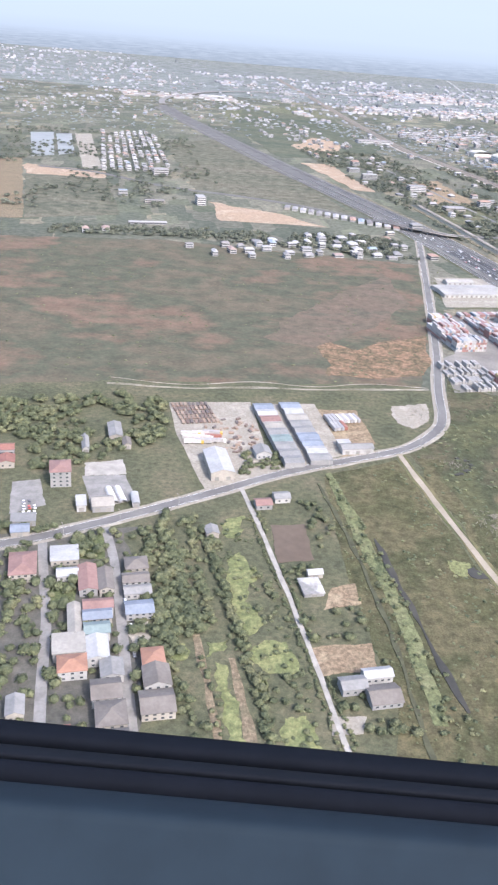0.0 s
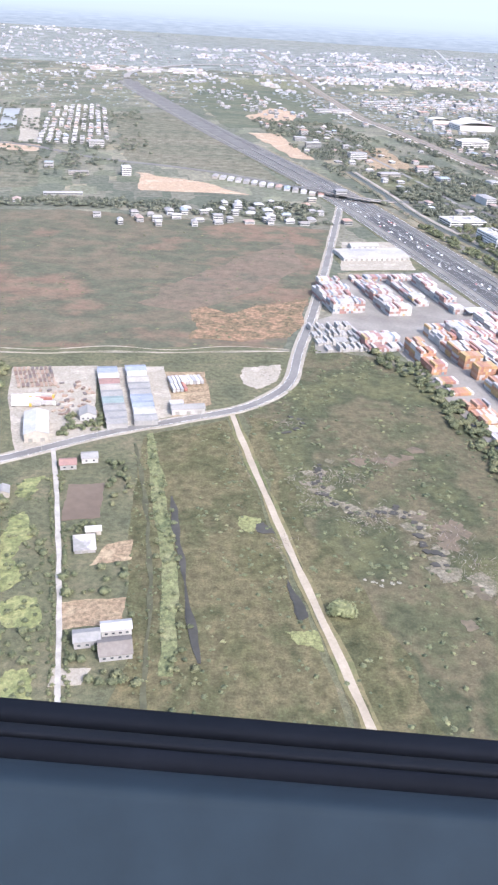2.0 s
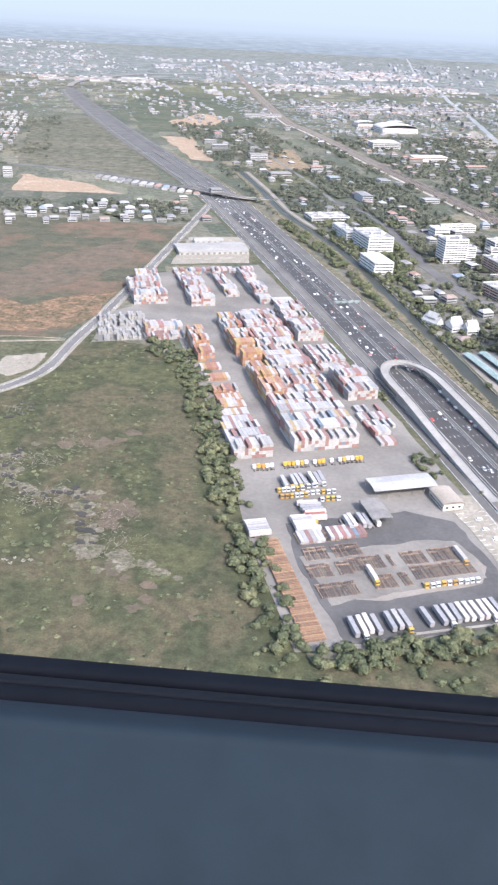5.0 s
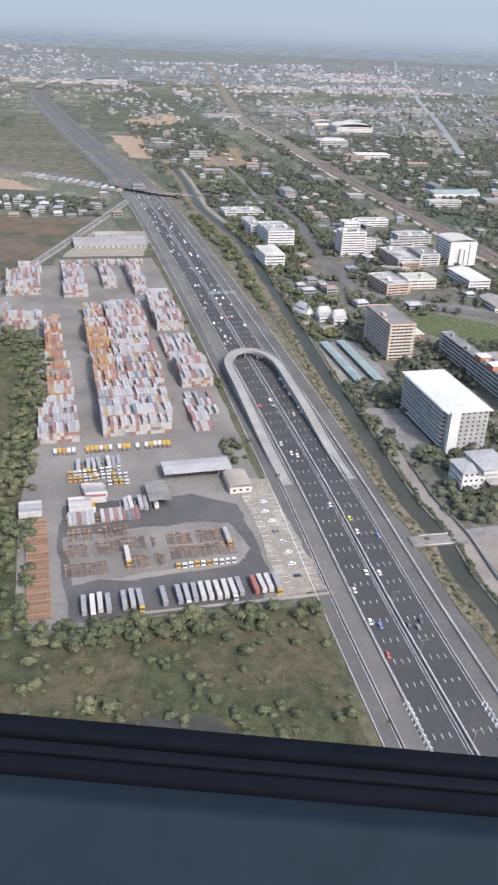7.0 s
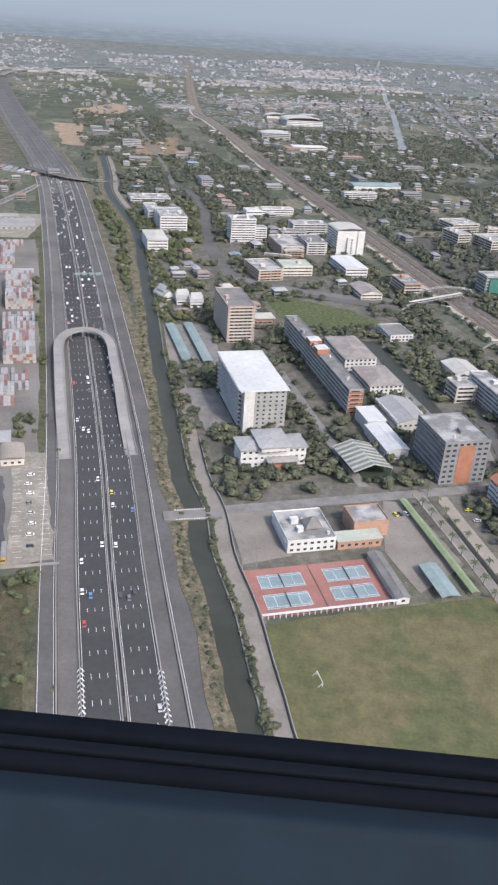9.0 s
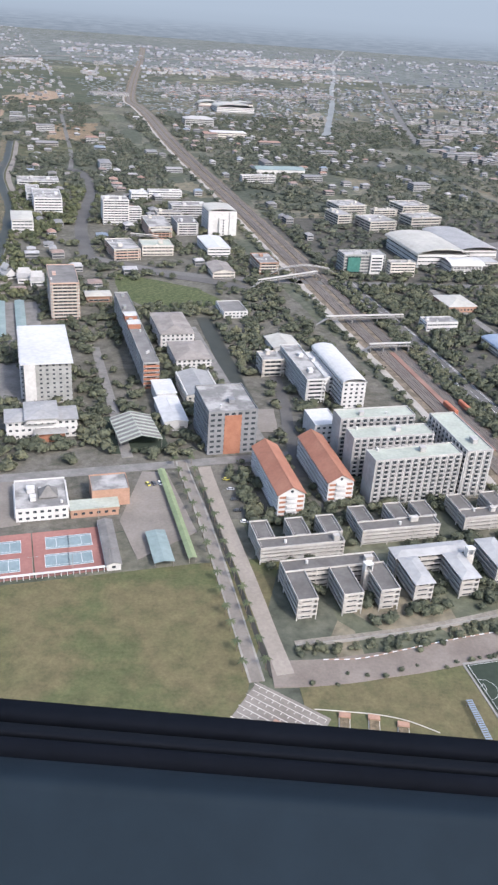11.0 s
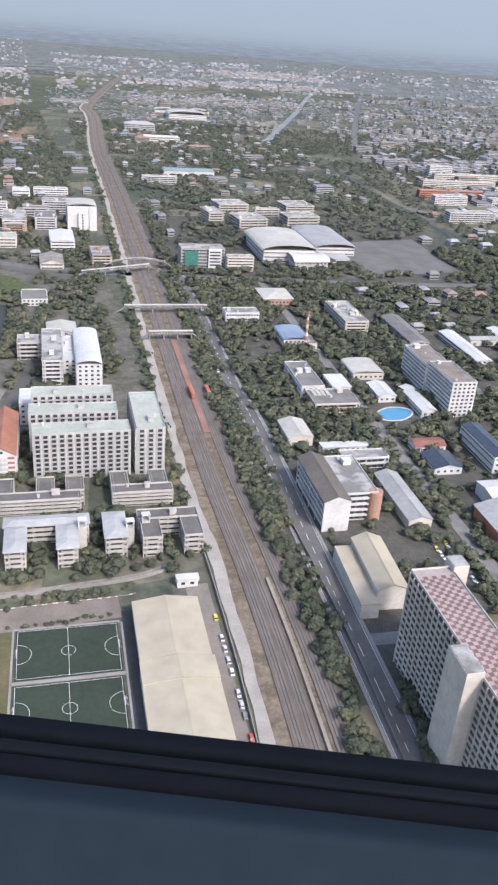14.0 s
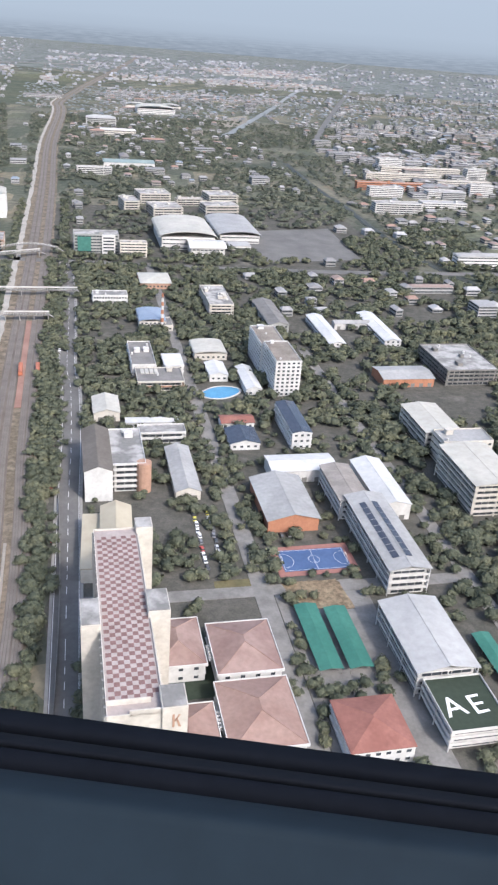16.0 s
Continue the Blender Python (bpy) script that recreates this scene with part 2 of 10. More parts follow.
WHITE = surf("white_render", (0.45, 0.443, 0.425), (0.535, 0.527, 0.508), 0.12, 0.5, 0.8)
CREAM = surf("cream_render", (0.42, 0.392, 0.342), (0.505, 0.475, 0.42), 0.12, 0.5, 0.8)
GREYWALL = surf("grey_render", (0.24, 0.242, 0.23), (0.31, 0.31, 0.295), 0.1, 0.5, 0.85)
PALEGREY = surf("pale_grey_render", (0.42, 0.41, 0.39), (0.51, 0.50, 0.478), 0.1, 0.5, 0.85)
SCHOOLWALL = surf("faded_school_render", (0.36, 0.342, 0.31), (0.44, 0.42, 0.385), 0.12, 0.5, 0.85)
APTWALL = surf("pale_concrete_panels", (0.33, 0.322, 0.305), (0.41, 0.40, 0.38), 0.1, 0.5, 0.85)
SLATEWALL = surf("grey_panels", (0.165, 0.168, 0.17), (0.21, 0.213, 0.215), 0.1, 0.5, 0.7)
PINKWALL = surf("pink_brick_panels", (0.42, 0.295, 0.235), (0.48, 0.345, 0.28), 0.2, 1.2, 0.85)
BRICK = surf("orange_brick", (0.27, 0.122, 0.075), (0.32, 0.15, 0.092), 0.2, 1.5, 0.85)
ORANGEWALL = surf("orange_render", (0.32, 0.145, 0.085), (0.36, 0.17, 0.10), 0.15, 0.8, 0.85)
GREENGLASS = surf("green_glass", (0.05, 0.14, 0.12), (0.07, 0.18, 0.15), 0.3, 1, 0.15, spec=0.6)
GLASS = surf("window_glass", (0.030, 0.036, 0.042), (0.06, 0.068, 0.075), 0.4, 1.5, 0.2, spec=0.5)
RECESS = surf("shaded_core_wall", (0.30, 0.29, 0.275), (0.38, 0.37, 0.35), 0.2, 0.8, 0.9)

ROOF_WHITE = surf("white_metal_roof", (0.43, 0.426, 0.41), (0.51, 0.505, 0.488), 0.03, 0.3, 0.6)
ROOF_PALE = surf("pale_grey_roof", (0.30, 0.298, 0.288), (0.37, 0.366, 0.352), 0.04, 0.3, 0.65)
ROOF_CREAM = surf("cream_metal_roof", (0.355, 0.34, 0.295), (0.42, 0.402, 0.35), 0.04, 0.25, 0.6)
ROOF_GREY = surf("grey_metal_roof", (0.25, 0.246, 0.235), (0.315, 0.31, 0.297), 0.05, 0.4, 0.6)
ROOF_BROWN = surf("weathered_tile_roof", (0.19, 0.17, 0.15), (0.27, 0.245, 0.22), 0.1, 0.7, 0.9)
ROOF_RIDGED = surf("brown_ridged_roof", (0.105, 0.092, 0.078), (0.14, 0.124, 0.107), 0.08, 0.6, 0.8)
SCHOOL_ROOF = surf("weathered_school_roof", (0.098, 0.091, 0.083), (0.142, 0.133, 0.122), 0.1, 0.5, 0.9)
ROOF_DARK = surf("dark_flat_roof", (0.135, 0.128, 0.12), (0.19, 0.182, 0.17), 0.1, 0.5, 0.9)
ROOF_STAIN = surf("stained_flat_roof", (0.17, 0.165, 0.155), (0.34, 0.33, 0.31), 0.09, 0.45, 0.9, lo=0.42, hi=0.58)
ROOF_TEAL = surf("teal_metal_roof", (0.165, 0.215, 0.205), (0.215, 0.265, 0.252), 0.05, 0.4, 0.6)
ROOF_GREEN = surf("green_net_roof", (0.034, 0.125, 0.095), (0.048, 0.155, 0.118), 0.06, 0.5, 0.7)
ROOF_OLIVE = surf("olive_metal_roof", (0.175, 0.215, 0.115), (0.22, 0.26, 0.145), 0.05, 0.4, 0.7)
ROOF_SAGE = surf("sage_flat_roof", (0.30, 0.322, 0.268), (0.365, 0.385, 0.325), 0.08, 0.5, 0.8)
ROOF_BLUE = surf("blue_metal_roof", (0.175, 0.22, 0.285), (0.22, 0.265, 0.33), 0.06, 0.5, 0.6)
ROOF_PINK = surf("faded_red_roof", (0.30, 0.215, 0.195), (0.36, 0.27, 0.25), 0.07, 0.5, 0.85)
ROOF_ORANGE = surf("orange_tile_roof", (0.27, 0.122, 0.078), (0.325, 0.155, 0.10), 0.08, 0.6, 0.8)
ROOF_RED = surf("brick_red_roof", (0.19, 0.082, 0.064), (0.24, 0.11, 0.086), 0.1, 0.6, 0.85)
ROOF_BEIGE = surf("beige_metal_roof", (0.352, 0.312, 0.230), (0.38, 0.338, 0.25), 0.02, 0.12, 0.7)
ROOF_MAROON = surf("dull_red_tile_roof", (0.185, 0.118, 0.102), (0.265, 0.19, 0.165), 0.06, 0.5, 0.85)
ROOF_ROSE = surf("faded_terracotta_roof", (0.215, 0.135, 0.11), (0.285, 0.20, 0.168), 0.05, 0.5, 0.85)
TILE_PALE = surf("pale_pink_tile", (0.285, 0.245, 0.225), (0.335, 0.29, 0.268), 0.1, 0.6, 0.85)
SOLAR = surf("solar_cells", (0.035, 0.04, 0.055), (0.05, 0.055, 0.07), 0.3, 1, 0.25, spec=0.5)
MAROON_TILE = surf("maroon_tile", (0.15, 0.088, 0.08), (0.19, 0.115, 0.104), 0.2, 1, 0.85)
TURF = surf("dark_green_turf", (0.027, 0.037, 0.025), (0.035, 0.047, 0.032), 0.05, 0.4, 0.95)
COURT_RED = surf("red_court", (0.235, 0.112, 0.092), (0.28, 0.138, 0.115), 0.05, 0.5, 0.9)
COURT_BLUE = surf("grey_blue_court", (0.165, 0.218, 0.228), (0.20, 0.255, 0.264), 0.08, 0.5, 0.9)
COURT_ROYAL = surf("royal_blue_court", (0.05, 0.088, 0.18), (0.066, 0.108, 0.21), 0.08, 0.5, 0.85)
TERRACOTTA = surf("terracotta", (0.30, 0.185, 0.13), (0.36, 0.225, 0.16), 0.3, 2, 0.85)
ORANGE_WAGON = surf("orange_wagon_paint", (0.33, 0.115, 0.065), (0.38, 0.14, 0.08), 0.2, 1, 0.6)
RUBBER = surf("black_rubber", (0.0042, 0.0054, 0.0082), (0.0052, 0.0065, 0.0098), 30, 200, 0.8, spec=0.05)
TYRE = surf("tyre_rubber", (0.012, 0.012, 0.012), (0.02, 0.02, 0.02), 0.5, 3, 0.8, spec=0.2)
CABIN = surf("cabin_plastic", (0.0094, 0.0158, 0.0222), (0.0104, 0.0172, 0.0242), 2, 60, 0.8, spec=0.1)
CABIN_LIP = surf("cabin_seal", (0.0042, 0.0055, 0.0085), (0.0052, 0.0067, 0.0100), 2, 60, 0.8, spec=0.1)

def foliage(name, c1, c2, c3):
    """Leaves: tones that drift from tree to tree and differ from spray to spray."""
    m, t, b = nodes_of(name, 0.8, 0.0, 0.12)
    big = ramp(t, noise_at(t, 0.045, 4), [(0.36, c1), (0.52, c2), (0.66, c3)])
    each = ramp(t, t.nodes.new("ShaderNodeNewGeometry").outputs["Random Per Island"], [(0.0, (0.72, 0.74, 0.72)), (0.6, (1.02, 1.0, 0.98)), (1.0, (1.34, 1.30, 1.16))])
    fine_ = ramp(t, noise_at(t, 0.9, 5, 0.65), [(0.32, (0.78, 0.79, 0.78)), (0.68, (1.2, 1.19, 1.14))])
    t.links.new(mix(t, 1.0, mix(t, 1.0, big, each, "MULTIPLY"), fine_, "MULTIPLY"), b.inputs["Base Color"])
    bump(t, b, noise_at(t, 1.2, 5, 0.7), 0.8, 0.5)
    return m


LEAF = foliage("foliage", (0.064, 0.073, 0.053), (0.086, 0.095, 0.069), (0.118, 0.120, 0.080))
# woods farther off: greyer tones, with a little haze mixed into the colour
LEAF_MID = foliage("woods_foliage", (0.068, 0.078, 0.064), (0.088, 0.097, 0.078), (0.116, 0.121, 0.094))
# distant leaves: haze put into the colour as a pale blue-grey
LEAF_HAZED = surf("hazed_foliage", (0.155, 0.168, 0.172), (0.205, 0.218, 0.22), 0.02, 0.5, 0.85, spec=0.15)
LEAF_BRIGHT = surf("bright_foliage", (0.105, 0.117, 0.058), (0.15, 0.158, 0.08), 0.08, 0.9, 0.8, spec=0.15)
LEAF_OLIVE = foliage("olive_foliage", (0.066, 0.077, 0.047), (0.090, 0.101, 0.060), (0.120, 0.123, 0.073))
BARK = surf("bark", (0.10, 0.08, 0.06), (0.15, 0.12, 0.09), 0.8, 4, 0.95)

CONT_STOPS = [(0.0, (0.281, 0.276, 0.265)), (0.20, (0.317, 0.309, 0.300)), (0.34, (0.236, 0.231, 0.222)), (0.42, (0.214, 0.128, 0.112)),
              (0.54, (0.335, 0.328, 0.315)), (0.67, (0.183, 0.114, 0.104)), (0.77, (0.325, 0.305, 0.285)), (0.88, (0.236, 0.128, 0.112)), (0.94, (0.124, 0.155, 0.184)), (0.975, (0.277, 0.213, 0.113))]
ORANGE_STOPS = [(0.0, (0.265, 0.145, 0.085)), (0.35, (0.30, 0.205, 0.095)), (0.6, (0.225, 0.115, 0.083)), (0.78, (0.285, 0.18, 0.125)), (0.92, (0.33, 0.32, 0.305))]
CONTAINER = picked("container_paint", CONT_STOPS, False, 0.6, 0.5)
CONTAINER_STUFF = picked("container_paint_far", CONT_STOPS, True, 0.6, 0.5)
CONTAINER_ORANGE = picked("orange_container_paint", ORANGE_STOPS, True, 0.6, 0.5)
CAR_PAINT = picked("car_paint", [(0.0, (0.75, 0.75, 0.74)), (0.42, (0.5, 0.5, 0.5)), (0.6, (0.06, 0.06, 0.065)), (0.78, (0.18, 0.18, 0.19)),
                                 (0.88, (0.42, 0.07, 0.05)), (0.93, (0.55, 0.5, 0.08)), (0.97, (0.12, 0.2, 0.4))], False, 0.35, 3, 0.5)
TRAILER_PAINT = picked("trailer_paint", [(0.0, (0.3816, 0.3600, 0.3337)), (0.3, (0.2862, 0.2770, 0.2679)), (0.6, (0.2279, 0.2250, 0.2256)), (0.85, (0.4452, 0.4180, 0.3854)), (0.94, (0.2332, 0.1000, 0.0752))], False, 0.5, 0.6)
TRUCK_PAINT = picked("truck_cab_paint", [(0.0, (0.48, 0.48, 0.475)), (0.5, (0.42, 0.27, 0.05)), (0.85, (0.36, 0.21, 0.06))], False, 0.4, 2)
CHASSIS_PILE = picked("piled_chassis_paint", [(0.0, (0.26, 0.165, 0.105)), (0.4, (0.19, 0.12, 0.085)), (0.7, (0.31, 0.21, 0.135))], True, 0.8, 1.5)
CHASSIS = picked("rusty_chassis_paint", [(0.0, (0.20, 0.145, 0.11)), (0.3, (0.13, 0.095, 0.078)), (0.55, (0.24, 0.185, 0.14)), (0.8, (0.10, 0.085, 0.078))], True, 0.8, 1.5)
FAR_WALL = picked("town_walls", [(0.0, (0.32, 0.319, 0.315)), (0.30, (0.26, 0.256, 0.249)), (0.55, (0.205, 0.204, 0.20)), (0.8, (0.25, 0.231, 0.208)), (0.9, (0.34, 0.337, 0.332))], True, 0.85, 0.3)
FAR_ROOF = picked("town_roofs", [(0.0, (0.27, 0.267, 0.262)), (0.25, (0.20, 0.198, 0.196)), (0.48, (0.175, 0.168, 0.162)), (0.64, (0.24, 0.185, 0.16)),
                                 (0.75, (0.26, 0.175, 0.14)), (0.83, (0.34, 0.337, 0.332)), (0.94, (0.19, 0.23, 0.27))], True, 0.85, 0.3)
# hamlets far out: muted bluish tones take the place of haze
HAZED_WALL = picked("hamlet_walls", [(0.0, (0.223, 0.232, 0.248)), (0.4, (0.183, 0.192, 0.206)), (0.7, (0.262, 0.270, 0.284)), (0.9, (0.327, 0.338, 0.354))], True, 0.9, 0.3)
HAZED_ROOF = picked("hamlet_roofs", [(0.0, (0.214, 0.221, 0.235)), (0.4, (0.252, 0.227, 0.218)), (0.65, (0.177, 0.182, 0.191)), (0.85, (0.340, 0.351, 0.369))], True, 0.9, 0.3)
# ---------------------------------------------------------------- mesh tools
class Geo:
    """Faces gathered for one mesh; m is the slot of the material."""

    def __init__(self):
        self.v, self.f, self.m = [], [], []

    def add(self, vs, fs, m=0):
        o = len(self.v)
        self.v += [tuple(p) for p in vs]
        self.f += [tuple(i + o for i in f) for f in fs]
        self.m += [m] * len(fs)
        return self

    def box(self, x0, y0, z0, x1, y1, z1, m=0, at=None):
        vs = [(x, y, z) for z in (z0, z1) for x, y in ((x0, y0), (x1, y0), (x1, y1), (x0, y1))]
        if at is not None:
            vs = [at @ Vector(p) for p in vs]
        return self.add(vs, [(3, 2, 1, 0), (4, 5, 6, 7), (0, 1, 5, 4), (1, 2, 6, 5), (2, 3, 7, 6), (3, 0, 4, 7)], m)

    def tube(self, x, y, z0, z1, r0, r1, n=8, m=0):
        vs = [(x + r * math.cos(6.2832 * i / n), y + r * math.sin(6.2832 * i / n), z) for r, z in ((r0, z0), (r1, z1)) for i in range(n)]
        return self.add(vs, [(i, (i + 1) % n, n + (i + 1) % n, n + i) for i in range(n)] + [tuple(range(n - 1, -1, -1)), tuple(range(n, 2 * n))], m)

    def rod(self, a, b, r, n=5, m=0):
        a, b = Vector(a), Vector(b)
        q = (b - a).to_track_quat("Z", "Y").to_matrix()
        vs = [p + q @ Vector((r * math.cos(6.2832 * i / n), r * math.sin(6.2832 * i / n), 0)) for p in (a, b) for i in range(n)]
        return self.add(vs, [(i, (i + 1) % n, n + (i + 1) % n, n + i) for i in range(n)] + [tuple(range(n - 1, -1, -1)), tuple(range(n, 2 * n))], m)

    def gable(self, w, d, z, rise, over=0.6, thick=0.25, m=0, along_y=True):
        """Two roof slopes with their thickness; the ridge runs along y."""
        a, b = w / 2 + over, d / 2 + over
        prof = [(-a, z - over * rise / (w / 2)), (0, z + rise), (a, z - over * rise / (w / 2)), (a, z - over * rise / (w / 2) + thick), (0, z + rise + thick), (-a, z - over * rise / (w / 2) + thick)]
        vs = [(x, -b, q) for x, q in prof] + [(x, b, q) for x, q in prof]
        if not along_y:
            a, b = d / 2 + over, w / 2 + over
            prof = [(-a, z - over * rise / (d / 2)), (0, z + rise), (a, z - over * rise / (d / 2)), (a, z - over * rise / (d / 2) + thick), (0, z + rise + thick), (-a, z - over * rise / (d / 2) + thick)]
            vs = [(b, y, q) for y, q in prof] + [(-b, y, q) for y, q in prof]
        fs = [(i, (i + 1) % 6, 6 + (i + 1) % 6, 6 + i) for i in range(6)] + [(0, 5, 4, 1), (1, 4, 3, 2), (7, 10, 11, 6), (8, 9, 10, 7)]
        return self.add(vs, [tuple(reversed(f)) for f in fs[:6]] + fs[6:], m)

    def gable_wall(self, w, d, z, rise, along_y=True, m=0):
        """The two triangles of wall below the slopes, as one prism."""
        if along_y:
            vs = [(-w / 2, -d / 2, z), (w / 2, -d / 2, z), (0, -d / 2, z + rise), (-w / 2, d / 2, z), (w / 2, d / 2, z), (0, d / 2, z + rise)]
        else:
            vs = [(w / 2, -d / 2, z), (w / 2, d / 2, z), (w / 2, 0, z + rise), (-w / 2, -d / 2, z), (-w / 2, d / 2, z), (-w / 2, 0, z + rise)]
        return self.add(vs, [(0, 1, 2), (5, 4, 3), (0, 3, 4, 1), (1, 4, 5, 2), (2, 5, 3, 0)], m)

    def hip(self, w, d, z, rise, over=0.8, thick=0.3, m=0):
        a, b = w / 2 + over, d / 2 + over
        k = min(a, b)
        if d >= w:
            r = [(0, -b + k, z + rise), (0, b - k, z + rise)]
        else:
            r = [(-a + k, 0, z + rise), (a - k, 0, z + rise)]
        e = [(-a, -b), (a, -b), (a, b), (-a, b)]
        vs = [(x, y, z - thick) for x, y in e] + [(x, y, z) for x, y in e] + r
        fs = [(3, 2, 1, 0), (0, 1, 5, 4), (1, 2, 6, 5), (2, 3, 7, 6), (3, 0, 4, 7)]
        if d >= w:
            fs += [(4, 5, 8), (5, 6, 9, 8), (6, 7, 9), (7, 4, 8, 9)]
        else:
            fs += [(4, 5, 9, 8), (5, 6, 9), (6, 7, 8, 9), (7, 4, 8)]
        return self.add(vs, fs, m)

    def vault(self, w, d, z, rise, over=0.4, n=10, thick=0.25, m=0, along_y=True):
        """A barrel roof, its axis along y, or along x."""
        if not along_y:
            w, d = d, w
        a, b = w / 2 + over, d / 2 + over
        p = [(a * -math.cos(math.pi * i / n), z + rise * math.sin(math.pi * i / n)) for i in range(n + 1)]
        vs = []
        for y in (-b, b):
            vs += [(x, y, q) for x, q in p] + [(x * 0.99, y, q - thick) for x, q in p]
        if not along_y:
            vs = [(y, -x, q) for x, y, q in vs]
        k = 2 * (n + 1)
        fs = [(i, i + 1, k + i + 1, k + i) for i in range(n)]
        fs += [(i + n + 1 + 1, i + n + 1, k + i + n + 1, k + i + n + 2) for i in range(n)]
        fs += [(i + 1, i, i + n + 1, i + n + 2) for i in range(n)] + [(k + i, k + i + 1, k + i + n + 2, k + i + n + 1) for i in range(n)]
        return self.add(vs, fs, m)

    def mesh(self, name, mats):
        me = bpy.data.meshes.new(name)
        me.from_pydata([(x * S, y * S, z * S) for x, y, z in self.v], [], self.f)
        for m in mats if isinstance(mats, (list, tuple)) else [mats]:
            me.materials.append(m)
        if any(self.m):
            me.polygons.foreach_set("material_index", self.m)
        me.update()
        return me


def scaled(m):
    """A pose of the full-size plan, at the scale that is built."""
    m = m.copy()
    m.translation = m.translation * S
    return m


def part(name, data, material=None, parent=None, label="", at=None):
    """One mesh object, under a thing or a part. data: a Geo, or a mesh that is shared."""
    me = data.mesh(name, material) if isinstance(data, Geo) else data
    ob = new(name, me)
    if parent is not None:
        ob.parent = parent
    if at is not None:
        ob.matrix_basis = scaled(at)
    if label:
        ob["label"] = label
    return ob


SHARED = {}


def shared(key, make):
    """A mesh that alike parts have in common."""
    if key not in SHARED:
        SHARED[key] = make()
    return SHARED[key]


FOOT = []      # footprints: x, y, half width, half depth, turn


def thing(name, u, v, turn, label, category, group="", kind="", z=0.0, size=None):
    """An empty at the base of a thing, on the street grid, turned by `turn` degrees against it."""
    x, y = W(u, v)
    e = new(name)
    e.empty_display_size = 0.5
    spin = A + radians(turn) + (EAST_TURN if EAST[0] else 0.0)
    e.matrix_basis = Matrix.Translation((x * S, y * S, z * S)) @ Matrix.Rotation(spin, 4, "Z")
    if size:
        FOOT.append((x, y, size[0] / 2, size[1] / 2, spin))
    return tagged(e, label, category, group, kind)


def single(name, geo, mats, label, category, kind="", group="", at=None):
    ob = part(name, geo, mats, None, "", at)
    return tagged(ob, label, category, group, kind)


# ---------------------------------------------------------------- lines on the plan
def smooth(pts, step=12.0):
    """A rounded line through points, cut into short steps."""
    p = [np.array(q, float) for q in pts]
    p = [2 * p[0] - p[1]] + p + [2 * p[-1] - p[-2]]
    out = []
    for a, b, c, d in zip(p, p[1:], p[2:], p[3:]):
        n = max(2, int(np.linalg.norm(c - b) / step))
        for i in range(n):
            s = i / n
            out.append(0.5 * (2 * b + (c - a) * s + (2 * a - 5 * b + 4 * c - d) * s * s + (3 * b - a - 3 * c + d) * s ** 3))
    out.append(p[-2])
    return np.array(out)


def normals(line):
    t = np.gradient(line, axis=0)
    t /= np.linalg.norm(t, axis=1)[:, None]
    return np.stack([t[:, 1], -t[:, 0]], 1)     # to the right of the way


ROADS = []     # line and half width, kept free of trees


def ribbon(line, left, right, z, thick=0.25, geo=None, m=0, keep=True, wob=0.0):
    """A slab along a line, from `left` to `right` of it (right is plus)."""
    g = geo or Geo()
    n = normals(line)
    k = len(line)
    jl = np.array([wob * noise.noise(Vector((p[0] * 0.05, p[1] * 0.05, 3))) for p in line]) if wob else np.zeros(k)
    jr = np.array([wob * noise.noise(Vector((p[0] * 0.05, p[1] * 0.05, 9))) for p in line]) if wob else np.zeros(k)
    L, R = line + n * (left + jl)[:, None], line + n * (right + jr)[:, None]
    zs = np.broadcast_to(np.asarray(z, float), (k,))
    th = np.broadcast_to(np.asarray(thick, float), (k,))
    vs = []
    for i in range(k):
        vs += [(*L[i], zs[i]), (*R[i], zs[i]), (*L[i], zs[i] - th[i]), (*R[i], zs[i] - th[i])]
    fs = []
    for i in range(k - 1):
        a, b = 4 * i, 4 * i + 4
        fs += [(a, a + 1, b + 1, b), (a + 2, a, b, b + 2), (a + 1, a + 3, b + 3, b + 1), (a + 3, a + 2, b + 2, b + 3)]
    fs += [(0, 2, 3, 1), (4 * k - 4, 4 * k - 3, 4 * k - 1, 4 * k - 2)]
    g.add(vs, fs, m)
    if keep:
        ROADS.append((line + n * ((left + right) / 2), (right - left) / 2))
    return g


LAYER = [0]


